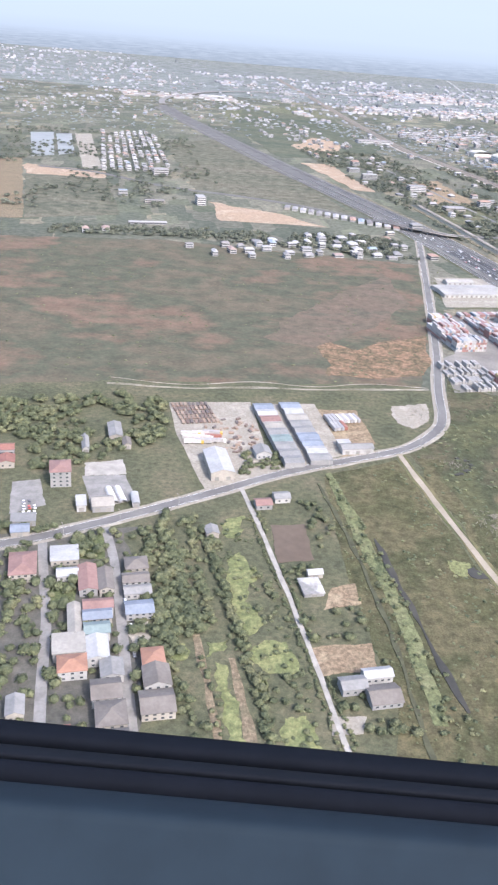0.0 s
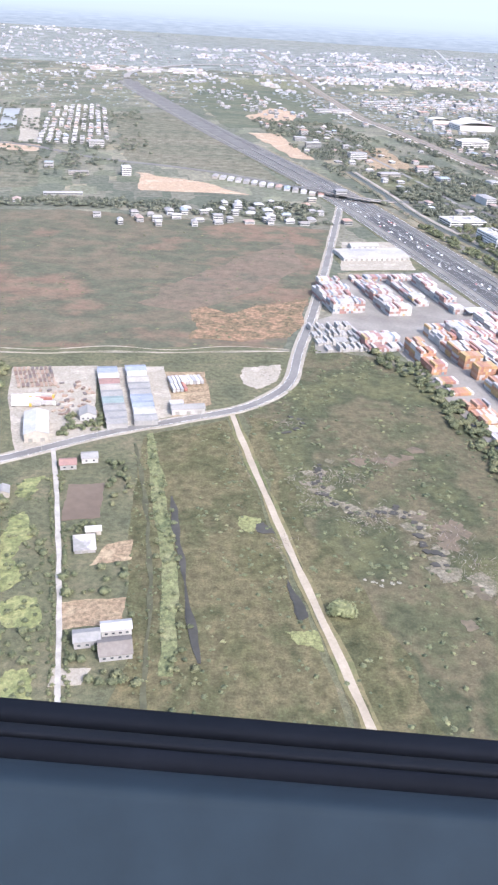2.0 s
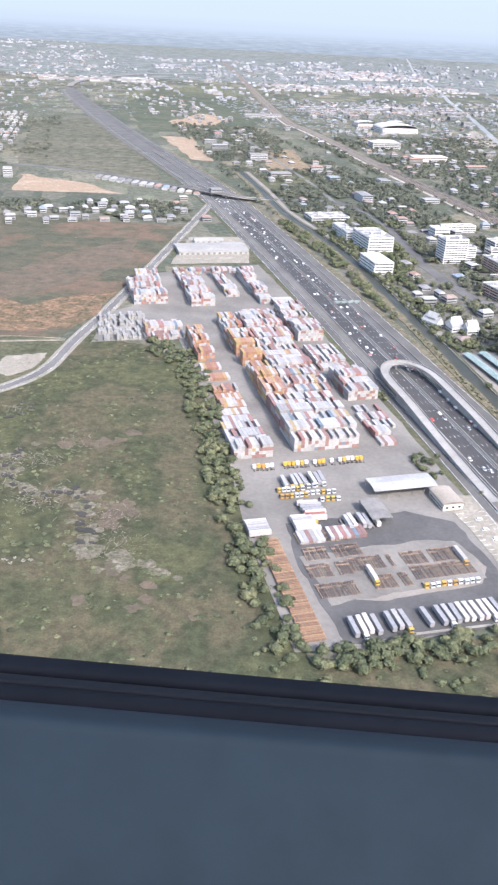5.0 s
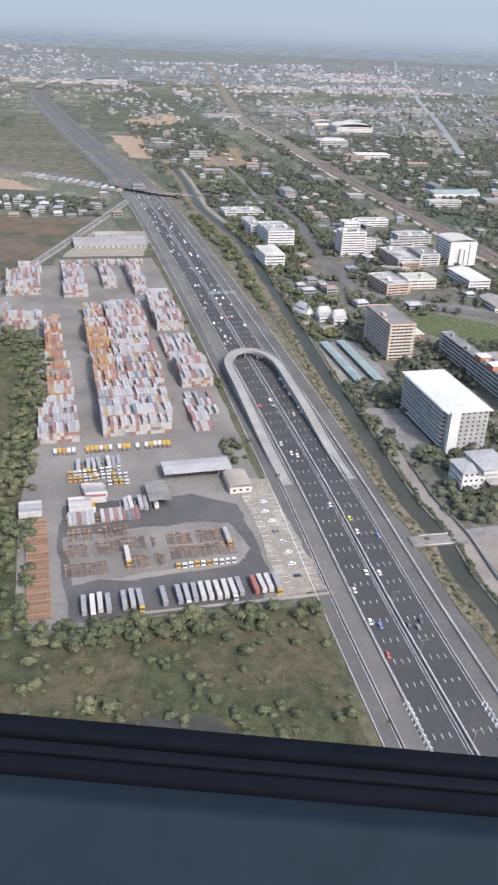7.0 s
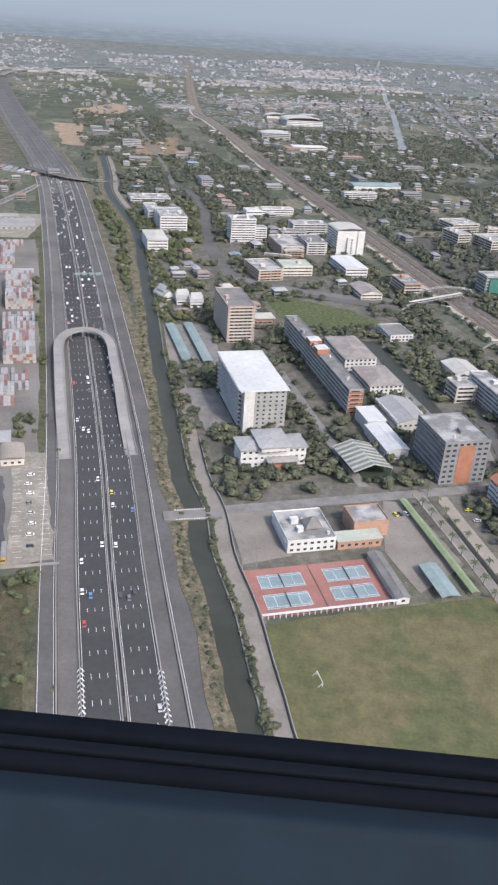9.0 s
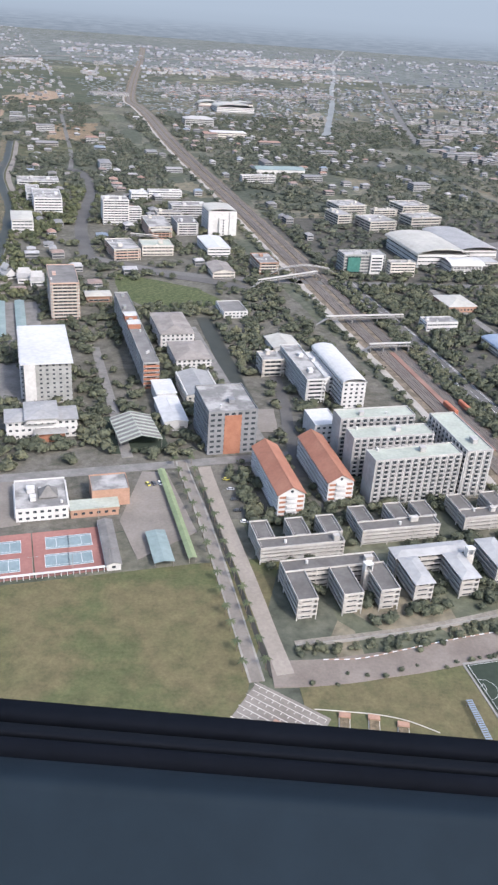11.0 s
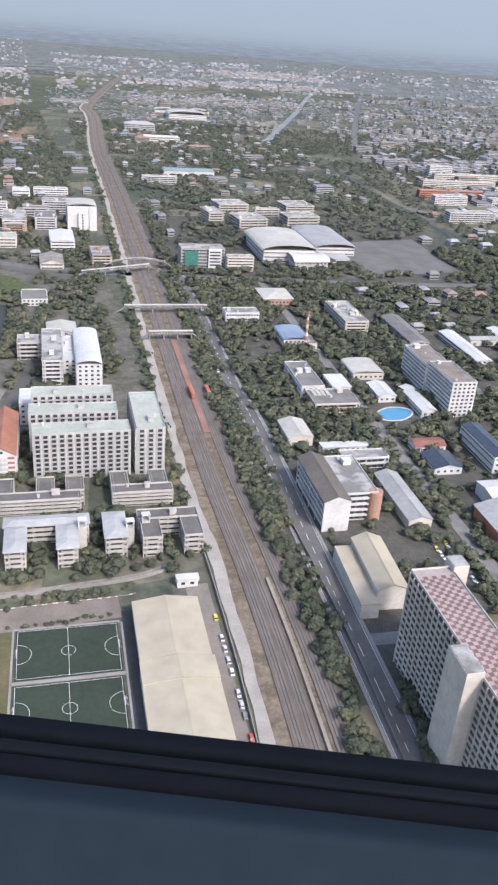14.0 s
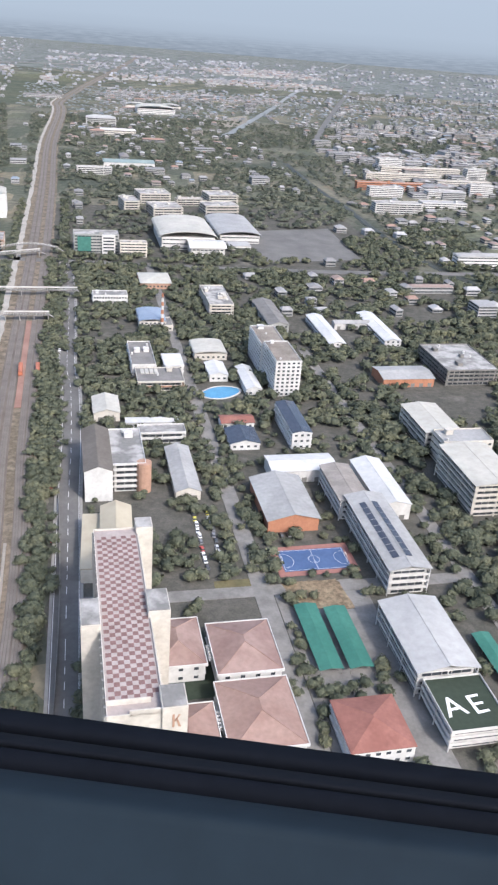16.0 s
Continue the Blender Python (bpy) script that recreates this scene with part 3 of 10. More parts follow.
def patch(name, pts, material, z, label, category="ground", ragged=0.0, kind="structure", rim=None, thick=0.3):
    """A sheet of ground with its own cover; ragged: how far its edge wanders."""
    LAYER[0] += 1
    z = z + 0.012 * (LAYER[0] % 9)
    pts = [np.array(p, float) for p in pts]
    out = []
    step = min(9.0, max(1.5, sum(np.linalg.norm(b - a) for a, b in zip(pts, pts[1:] + pts[:1])) / 60))
    for a, b in zip(pts, pts[1:] + pts[:1]):
        n = max(1, int(np.linalg.norm(b - a) / step)) if ragged else 1
        for i in range(n):
            p = a + (b - a) * i / n
            if ragged:
                fq = min(0.06, 0.3 / ragged)
                q = Vector((p[0] * fq, p[1] * fq, 1.7))
                r = Vector((p[0] * 0.2, p[1] * 0.2, 4.1))
                s = Vector((p[0] * 0.5, p[1] * 0.5, 7.3))
                p = p + ragged * np.array(noise.noise_vector(q)[:2]) + min(0.5 * ragged, 3.0) * np.array(noise.noise_vector(r)[:2]) + (min(0.4 * ragged, 1.6) * np.array(noise.noise_vector(s)[:2]) if step < 3 else 0.0)
            out.append(p)
    area = sum(a[0] * b[1] - b[0] * a[1] for a, b in zip(out, out[1:] + out[:1]))
    if area < 0:
        out.reverse()
    k = len(out)
    g = Geo()
    g.add([(*p, z) for p in out] + [(*p, z - thick) for p in out], [tuple(range(k))] + [(i, i + k, (i + 1) % k + k, (i + 1) % k) for i in range(k)])
    return single(name, g, material, label, category, kind)


def uvs(*pts):
    return [W(*p) for p in pts]


def blots(name, spots, r0, r1, z, material, label, category, seed):
    """Ragged blots of one ground cover, lying over one another."""
    r, g = random.Random(seed), Geo()
    for i, (x, y) in enumerate(spots):
        rad, n = r.uniform(r0, r1), 11
        ring = [(x + rad * r.uniform(0.45, 1.25) * math.cos(6.2832 * q / n), y + rad * 0.9 * r.uniform(0.45, 1.25) * math.sin(6.2832 * q / n)) for q in range(n)]
        g.add([(*p, z + 0.005 * i) for p in ring] + [(*p, z - 0.3) for p in ring], [tuple(range(n))] + [(q, q + n, (q + 1) % n + n, (q + 1) % n) for q in range(n)])
    return single(name, g, material, label, category, "structure")


def strewn(line, step, side, seed):
    r = random.Random(seed)
    return [(p[0] + r.gauss(0, side), p[1] + r.gauss(0, side)) for p in smooth(line, step)]


# ---------------------------------------------------------------- ground, water, roads
def land_material():
    """Farmland and scrub: parcels of several crops, broken up by drifting tones."""
    m, t, b = nodes_of("farmland", 0.95, 0.0, 0.1)
    mp = t.nodes.new("ShaderNodeMapping")
    mp.inputs["Rotation"].default_value = (0, 0, radians(-15.5))
    mp.inputs["Scale"].default_value = (1 / 210, 1 / 330, 1)
    t.links.new(place_of(t), mp.inputs["Vector"])
    vo = t.nodes.new("ShaderNodeTexVoronoi")
    vo.distance = "CHEBYCHEV"
    vo.inputs["Randomness"].default_value = 0.8
    t.links.new(mp.outputs["Vector"], vo.inputs["Vector"])
    sep = t.nodes.new("ShaderNodeSeparateColor")
    t.links.new(vo.outputs["Color"], sep.inputs["Color"])
    crop = ramp(t, sep.outputs[0], [(0.0, (0.086, 0.091, 0.077)), (0.22, (0.118, 0.115, 0.098)), (0.4, (0.082, 0.089, 0.074)), (0.58, (0.135, 0.129, 0.110)),
                                    (0.72, (0.092, 0.099, 0.077)), (0.86, (0.158, 0.142, 0.114)), (0.94, (0.116, 0.12, 0.095))], True)
    drift = ramp(t, noise_at(t, 0.004, 6), [(0.35, (0.75, 0.78, 0.75)), (0.65, (1.2, 1.17, 1.1))])
    tuft = ramp(t, noise_at(t, 0.11, 6, 0.65), [(0.32, (0.6, 0.62, 0.58)), (0.68, (1.3, 1.28, 1.2))])
    t.links.new(mix(t, 1.0, mix(t, 1.0, crop, drift, "MULTIPLY"), tuft, "MULTIPLY"), b.inputs["Base Color"])
    bump(t, b, noise_at(t, 0.3, 5, 0.7), 0.8, 0.4)
    return m


g = Geo()
g.add([(-6500, -3000, 0), (8500, -3000, 0), (8500, 9320, 0), (-6500, 9320, 0)], [(0, 1, 2, 3)])
single("ground", g, land_material(), "flat hazy farmland and scrub in dusty greens", "ground", "structure")


# Glowing far wall: haze and sky are painted as emission, brighter upwards.
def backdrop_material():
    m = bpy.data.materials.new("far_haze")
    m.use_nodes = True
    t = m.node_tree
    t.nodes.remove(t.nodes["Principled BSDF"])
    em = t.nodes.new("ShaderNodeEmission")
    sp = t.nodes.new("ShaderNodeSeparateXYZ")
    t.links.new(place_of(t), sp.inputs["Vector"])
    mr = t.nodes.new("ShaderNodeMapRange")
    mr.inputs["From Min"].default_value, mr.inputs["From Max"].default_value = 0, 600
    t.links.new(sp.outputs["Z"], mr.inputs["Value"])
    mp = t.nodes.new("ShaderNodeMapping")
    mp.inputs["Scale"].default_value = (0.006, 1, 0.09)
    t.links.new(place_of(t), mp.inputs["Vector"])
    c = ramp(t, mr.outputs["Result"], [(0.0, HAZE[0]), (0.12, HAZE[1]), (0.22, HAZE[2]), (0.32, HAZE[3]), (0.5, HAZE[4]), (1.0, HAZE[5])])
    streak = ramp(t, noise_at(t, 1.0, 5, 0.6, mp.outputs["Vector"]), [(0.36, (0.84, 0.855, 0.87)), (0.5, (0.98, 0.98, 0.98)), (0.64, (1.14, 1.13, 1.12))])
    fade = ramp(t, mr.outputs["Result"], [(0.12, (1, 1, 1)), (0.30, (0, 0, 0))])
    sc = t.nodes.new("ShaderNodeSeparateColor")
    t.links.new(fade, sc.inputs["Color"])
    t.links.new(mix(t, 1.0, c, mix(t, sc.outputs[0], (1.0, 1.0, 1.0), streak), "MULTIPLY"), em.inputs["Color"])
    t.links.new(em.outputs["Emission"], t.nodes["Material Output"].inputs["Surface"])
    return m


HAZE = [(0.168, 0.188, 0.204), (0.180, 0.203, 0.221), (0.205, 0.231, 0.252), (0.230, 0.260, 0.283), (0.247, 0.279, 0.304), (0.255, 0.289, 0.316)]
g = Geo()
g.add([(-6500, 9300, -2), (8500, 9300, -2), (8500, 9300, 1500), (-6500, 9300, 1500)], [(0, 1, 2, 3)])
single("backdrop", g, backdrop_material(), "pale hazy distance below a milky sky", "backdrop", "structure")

patch("country_scrub", [(-440, 160), (-440, 600), (-120, 655), (-20, 668), (160, 706), (178, 700), (160, 610), (215, 160)], SCRUB, 0.03, "rough green scrub round the village", "scrub", 3)
patch("campus_ground", uvs((690, 160), (1005, 160), (1000, 640), (995, 1100), (700, 1100), (692, 600)), CAMPUS_EARTH, 0.05, "trodden ground under campus trees", "ground", 3)
patch("school_ground", uvs((1050, -130), (1420, -130), (1480, 430), (1480, 900), (1060, 900)), SHADED, 0.05, "trodden ground under school trees", "ground", 3)
patch("wet_ditch", [(392, 232), (430, 246), (470, 252), (478, 244), (440, 234), (398, 222)], BLACK_WATER, 0.3, "dark wet ditch in the scrub", "ditch", 2.5)
patch("waste_ground", [(330, 440), (380, 290), (560, 345), (640, 60), (420, 60), (380, 180)], MARSH, 0.07, "wild dark scrub below the yard", "scrub", 3)
patch("stubble_plain", [(-6400, 4700), (-800, 4300), (1200, 4500), (4000, 4000), (8400, 4200), (8400, 9310), (-6400, 9310)], HAZED_PLAIN, 0.02, "far plain in pale tones with haze painted in", "field", 0)
# open land beside the motorway and round the villages
patch("marsh_west", [(-453, 1154), (-143, 1225), (117, 1205), (236, 1195), (208, 961), (187, 821), (160, 707), (-22, 667), (-115, 668), (-434, 569)], MARSH2, 0.10, "wide marsh of brown and green reeds", "marsh", 6)
patch("reed_bed", [(72, 712), (80, 757), (58, 800), (80, 816), (115, 808), (136, 842), (185, 862), (182, 796), (175, 742), (130, 724)], REEDS, 0.30, "dry orange reed bed", "reeds", 18)
patch("reed_bed", [(15, 815), (31, 890), (111, 1013), (175, 1133), (186, 980), (135, 880), (58, 800)], MARSH_BROWN, 0.24, "brown withered reeds in the marsh", "reeds", 9)
for off in (0.0, 2.6, 15.0):
    single("wheel_track", ribbon(smooth([(-130, 660 + off), (-60, 663 + off * 0.6), (0, 676 + off), (60, 684 + off * 0.5), (110, 694 + off), (168, 706 + off * 0.3)], 8), -0.5, 0.5, 0.42, 0.2, keep=False, wob=1.2), PALE, "pale wheel track in the grass", "track", "structure")
patch("track_verge", [(-316, 612), (-126, 668), (156, 714), (156, 676), (-116, 637), (-305, 578)], SCRUB, 0.22, "grassy strip with wheel tracks", "grass", 3)
patch("marsh_east", [(131, 568), (162, 610), (176, 650), (190, 735), (226, 708), (249, 705), (296, 640), (330, 480), (372, 300), (395, 180), (208, 180), (174, 355)], MARSH, 0.12, "overgrown wet meadow with bushes", "marsh", 4)
patch("marsh_south", [(58, 520), (118, 556), (146, 440), (192, 245), (200, 170), (70, 170), (84, 290), (66, 400)], MARSH_OLIVE, 0.10, "rough wet meadow beside ditches", "marsh", 2)
patch("sedge_margin", [(132, 562), (152, 560), (160, 480), (186, 400), (214, 330), (232, 240), (245, 180), (212, 180), (188, 290), (160, 400), (146, 470)], MARSH_OLIVE, 0.2, "yellowish sedge beside the track", "marsh", 10)
blots("withered_margin", strewn([(262, 352), (290, 340), (315, 318)], 9, 9, 14), 3.0, 8.0, 0.22, MARSH_BROWN, "withered brown sedge in the meadow", "marsh", 15)
patch("scrub_land", [(-74, 424), (-14, 465), (9, 417), (35, 321), (54, 214), (-36, 211), (-45, 318)], SCRUB, 0.13, "dense scrub among ponds", "scrub", 3)
patch("scrub_north", [(-252, 448), (-104, 482), (-62, 571), (-71, 634), (-114, 638), (-305, 573)], SCRUB, 0.11, "dense scrub behind the houses", "scrub", 3)
patch("sand_patch", [(-108, 1559), (58, 1471), (109, 1411), (-77, 1406)], SAND, 0.2, "bare orange sand fill", "sand", 14)
patch("sand_patch", [(84, 2187), (158, 2213), (240, 1822), (191, 1832)], SAND, 0.2, "orange building site with stacked materials", "sand", 8)
patch("field_mid", [(-299, 2392), (-138, 2543), (11, 2146), (108, 1768), (164, 1565), (-146, 1674)], FARM, 0.12, "dull green paddy field", "field", 10)
patch("field_far", [(-211, 3535), (167, 4140), (280, 3126), (187, 2543), (8, 2699), (-108, 2807)], FARM2, 0.15, "field of green and brown crop rows", "field", 10)
patch("field_dark", [(-144, 2967), (-119, 3700), (240, 3537), (362, 2685), (243, 2378), (29, 2260)], FARM_DARK, 0.28, "wide dark green crop field", "field", 14)
patch("sand_patch", [(66, 2537), (131, 2797), (212, 2742), (202, 2506), (98, 2439)], SAND, 0.42, "bare orange earthworks", "sand", 18)
patch("field_grey", [(-674, 1871), (-558, 1903), (-385, 1298), (-476, 1261)], BROWN_SOIL, 0.12, "grey ploughed field", "field", 4)
patch("field_green", [(-491, 1686), (-342, 1765), (-244, 1380), (-383, 1299)], FARM, 0.12, "dark green field", "field", 4)
patch("field_strip", [(-532, 1827), (-350, 1801), (-332, 1720), (-494, 1700)], SAND, 0.14, "strip of orange soil", "field", 8)
patch("fish_pond", [(-666, 2366), (-613, 2407), (-506, 1984), (-546, 1930)], RIVER, 0.14, "square fish pond", "pond", 2)
patch("fish_pond", [(-597, 2374), (-560, 2402), (-471, 2037), (-497, 1990)], RIVER, 0.14, "square fish pond", "pond", 2)
patch("sand_lot", [(-552, 2408), (-514, 2437), (-363, 1836), (-405, 1829)], PALE, 0.14, "pale cleared building lot", "sand", 3)
patch("pale_lot", [(321, 2007), (412, 2069), (448, 1746), (372, 1653)], EARTH, 0.12, "grassed over dusty lot", "field", 8)
patch("vegetable_plots", [(322, 1655), (372, 1760), (428, 1775), (452, 1640), (400, 1530), (345, 1540)], SCRUB, 0.13, "rough green fallow between plots", "field", 8)
for x, y, w, d in ((350, 1690, 40, 18), (392, 1740, 46, 14), (418, 1660, 40, 22), (380, 1580, 46, 20), (420, 1612, 36, 14)):
    patch("vegetable_plot", [(x - w / 2, y - d / 2 + 6), (x + w / 2, y - d / 2 - 6), (x + w / 2, y + d / 2 - 6), (x - w / 2, y + d / 2 + 6)], FARM2, 0.25, "vegetable plot in rows", "field", 2)
patch("sand_yard", [east(*p) for p in [(810, 2663), (898, 2890), (937, 2544), (862, 2440)]], PALE, 0.13, "pale sandy yard", "sand", 8)
patch("parade_ground", [east(*p) for p in [(1017, 1095), (1140, 1158), (1179, 989), (1064, 939)]], ASPHALT_OLD, 0.2, "wide grey parade ground", "ground", 0)

# ponds and ditches
for pts in ([(-8, 453), (1, 456), (1, 440), (1, 426), (-5, 425), (-12, 438)],
            [(-7, 404), (1, 411), (7, 399), (16, 394), (13, 385), (6, 381), (7, 363), (20, 347), (15, 338), (7, 340), (2, 357), (-4, 383)],
            [(14, 328), (25, 331), (34, 314), (26, 306), (19, 306), (11, 316)],
            [(16, 303), (22, 302), (21, 291), (16, 293)],
            [(28, 277), (39, 280), (47, 265), (43, 254), (32, 255), (27, 267)],
            [(-16, 326), (-5, 327), (-6, 318), (-14, 315)],
            [(-9, 310), (-2, 311), (8, 258), (2, 257), (-5, 290)],
            [(-31, 321), (-26, 321), (-24, 312), (-31, 311)],):
    patch("duckweed_pond", pts, ALGAE, 0.34, "pond covered in yellow-green duckweed", "pond", 6.0)
for ln in ([(-20, 332), (-11, 297), (-1, 251), (8, 210)], [(0, 316), (6, 291), (14, 253), (22, 212)]):
    single("earth_bund", ribbon(smooth(ln, 4), -2.0, 2.0, 0.36, 0.3, keep=False, wob=2.0), BROWN_SOIL, "bare brown bund between the ponds", "bund", "structure")
for pts in ([(59, 524), (64, 526), (86, 437), (99, 368), (106, 314), (108, 280), (101, 279), (97, 313), (91, 367), (78, 423)],):
    patch("grass_ridge", pts, RIDGE, 0.3, "light green grassy ridge", "grass", 2.5)
for pts in ([(20, 446), (42, 452), (47, 411), (24, 404)],):
    patch("muddy_pond", pts, MUD_WATER, 0.22, "square brown pond", "pond", 1.5)
FOOT += [(33, 428, 13, 24, 0.12), (60, 323, 17, 13, 0.2), (62, 376, 9, 10, 0.2)]
for pts in ([(40, 329), (76, 337), (77, 316), (47, 308)],
            [(57, 384), (70, 390), (73, 370), (51, 363)],):
    patch("bare_plot", pts, EARTH, 0.2, "bare brown plot", "ground", 1.5)
for pts in ([(50, 281), (67, 283), (65, 272), (50, 269)],
            [(-58, 335), (-47, 340), (-43, 322), (-50, 317)],):
    patch("house_yard", pts, PALE, 0.22, "pale swept yard", "ground", 1.5)
for pts in ([(-118, 511), (-91, 520), (-86, 499), (-113, 493)],):
    patch("lime_yard", pts, GRAVEL, 0.24, "heap yard of white lime", "yard", 2)
for pts in ([(-115, 492), (-86, 498), (-73, 466), (-100, 447)],):
    patch("works_yard", pts, CONC_DARK, 0.2, "grey concrete works yard", "yard", 1)
for pts in ([(-161, 475), (-143, 482), (-131, 449), (-151, 435)],):
    patch("car_park", pts, CONC_DARK, 0.2, "cracked concrete car park", "yard", 1)
for pts in ([(-108, 365), (-93, 370), (-88, 349), (-103, 345)],
            [(-103, 413), (-86, 421), (-80, 394), (-96, 392)],):
    patch("village_green", pts, GREEN_LAWN, 0.2, "small green plot", "grass", 1)
single("green_ditch", ribbon(smooth([(54, 508), (72, 432), (84, 366), (91, 313), (95, 270), (100, 230)], 4), -1.2, 1.2, 0.5, 0.4, keep=False, wob=1.8), DITCH, "still olive-green ditch beside a grassy ridge", "ditch", "structure")
single("dark_ditch", ribbon(smooth([(88, 440), (100, 380), (107, 345), (113, 316), (118, 290)], 4), -1.7, 1.7, 0.5, 0.4, keep=False, wob=2.6), BLACK_WATER, "dark ditch between grassy ridges", "ditch", "structure")
WET = [(187, 492), (184, 470), (190, 455), (194, 441), (209, 434), (223, 434), (238, 442), (243, 420), (249, 399), (258, 381)]
blots("withered_thicket", strewn(WET, 4.5, 5.5, 1) + strewn([(245, 378), (262, 376), (282, 366), (302, 360)], 3, 5, 2), 3.0, 7.5, 0.24, THICKET, "withered grey-brown thicket in the meadow", "thicket", 3)
blots("brown_sedge", strewn([(214, 500), (232, 506), (256, 512)], 5, 5, 4) + strewn([(252, 440), (264, 426), (268, 406)], 5, 4.5, 5), 4.0, 8.0, 0.22, MARSH_BROWN, "withered brown sedge in the meadow", "grass", 6)
blots("dark_pool", strewn(WET, 4.0, 2.2, 7), 1.2, 3.6, 0.62, BLACK_WATER, "dark winding pools among the reeds", "pond", 8)
blots("dark_pool", strewn([(169, 566), (176, 553), (170, 546), (162, 540)], 4, 1.6, 9), 1.2, 3.2, 0.62, BLACK_WATER, "dark pools among the reeds", "pond", 10)
blots("white_reeds", strewn([(209, 364), (216, 363), (223, 362)], 2, 2, 11), 0.8, 1.8, 0.3, TWIG_PALE, "pale flowering reeds", "grass", 12)
for pts in ([(144, 414), (149, 417), (154, 412), (155, 406), (149, 404), (145, 406)],
            [(163, 362), (166, 354), (170, 344), (172, 330), (168, 325), (165, 332), (164, 346)],):
    patch("dark_pool", pts, BLACK_WATER, 0.46, "dark pool beside the track", "pond", 2.0)
for pts in ([(135, 422), (149, 422), (143, 404), (135, 407)],
            [(162, 317), (177, 319), (181, 306), (168, 309)],):
    patch("reed_green", pts, ALGAE2, 0.3, "yellow-green reeds by the track", "grass", 4)
# thickets of dead twigs round the pools
TWIG = picked("dead_twigs", [(0.0, (0.16, 0.14, 0.115)), (0.5, (0.25, 0.23, 0.20)), (0.8, (0.11, 0.10, 0.08))], True, 0.9, 0.1)
tw_rnd = random.Random(61)
g = Geo()
for cx, cy, r, n in ((166, 556, 9, 60), (176, 470, 12, 110), (188, 478, 10, 90), (200, 476, 9, 70), (186, 455, 9, 80), (180, 440, 7, 50), (212, 476, 7, 50), (150, 650, 9, 50), (222, 430, 12, 90), (225, 505, 12, 90), (262, 410, 14, 140), (274, 385, 12, 110), (210, 425, 12, 110), (160, 395, 6, 40)):
    for _ in range(n):
        x, y = cx + tw_rnd.gauss(0, r * 0.6), cy + tw_rnd.gauss(0, r * 0.7)
        a, ln = tw_rnd.uniform(0, 6.28), tw_rnd.uniform(1.0, 3.2)
        g.rod((x, y, 0.2), (x + ln * math.cos(a), y + ln * math.sin(a), tw_rnd.uniform(0.4, 2.0)), tw_rnd.uniform(0.06, 0.16), 3)
single("dead_branches", g, TWIG, "tangle of grey dead branches at the pools", "debris", "stuff")
patch("rubble", [(125, 660), (159, 671), (158, 634), (140, 617), (129, 627)], PALE, 0.3, "pale heap of building rubble", "rubble", 4)
patch("truck_compound", [(-70, 630), (0, 644), (16, 552), (30, 523), (-27, 485), (-57, 569)], PALE, 0.2, "dusty truck compound", "yard", 1)
patch("alley_paving", [(7, 642), (57, 651), (77, 557), (32, 526)], PALE, 0.2, "dusty lane between workshops", "yard", 1)
patch("trailer_lot", [(56, 639), (93, 646), (104, 582), (76, 550)], EARTH, 0.2, "sandy trailer lot", "yard", 1.5)
patch("village_ground", [(-161, 407), (-53, 435), (-20, 289), (-7, 231), (-125, 227)], SHADED, 0.08, "dusty green village ground", "ground", 4)

# container yard and its trees
patch("depot_forecourt", [(236, 988), (333, 1010), (329, 1150), (246, 1130)], PALE, 0.3, "pale dusty forecourt of the depot", "yard", 2)
patch("yard_paving", [W(374, 628), W(400, 714), W(424, 728), W(470, 850), W(600, 875), W(602, 720), W(602, 470), W(600, 365), W(598, 300), W(598, 190), W(470, 186), W(438, 190), W(440, 300), W(449, 380), W(456, 560), W(456, 628)], YARD_PAVE, 0.18, "stained concrete container yard", "yard", 0)
patch("yard_asphalt", uvs((466, 300), (545, 300), (570, 285), (572, 215), (560, 186), (464, 190), (460, 230)), YARD_DARK, 0.34, "dark asphalt truck apron", "yard", 3)
patch("chassis_lot", uvs((466, 266), (493, 265), (536, 268), (560, 264), (563, 247), (560, 226), (511, 224), (467, 221)), YARD_PAVE, 0.5, "brown gravelled lot under the chassis", "yard", 3)
patch("yard_car_park", uvs((574, 313), (597, 311), (597, 192), (568, 189), (574, 215), (576, 270)), PALE, 0.36, "pale dusty car park beside the yard", "car park", 2)
patch("chassis_ground", uvs((470, 256), (474, 224), (500, 218), (556, 222), (566, 236), (562, 258), (540, 266), (500, 268)), BROWN_PAVE, 0.34, "oily brown ground under the chassis rows", "yard", 1.5)
patch("station_forecourt", uvs((500, 880), (610, 880), (610, 1000), (500, 1000)), SCRUB, 0.14, "dusty grass behind the yard", "ground", 2)
patch("car_park", uvs((574, 300), (598, 300), (598, 192), (574, 192)), BEIGE_PAVE, 0.2, "pale concrete car park with bays", "yard", 0.5)

FOOT += [(*east(1100, 1045), 62, 80, A), (690, 785, 52, 40, A)]
# sports grounds and lawns
patch("sports_field", [(636, 302), (655, 310), (745, 335), (790, 345), (760, 180), (652, 150), (648, 243)], LAWN, 0.2, "worn yellow-green playing field", "grass", 0)
patch("campus_lawn", [east(*p) for p in [(782, 259), (856, 278), (885, 175), (800, 160)]], LAWN, 0.2, "worn green lawn", "grass", 0)
patch("park_lawn", [(630, 843), (721, 805), (756, 760), (682, 728), (645, 770)], GREEN_LAWN, 0.25, "bright green park lawn", "grass", 2)
patch("sports_plaza", [(612, 404), (645, 411), (650, 362), (624, 351)], BROWN_PAVE, 0.2, "brown paved forecourt", "plaza", 0)
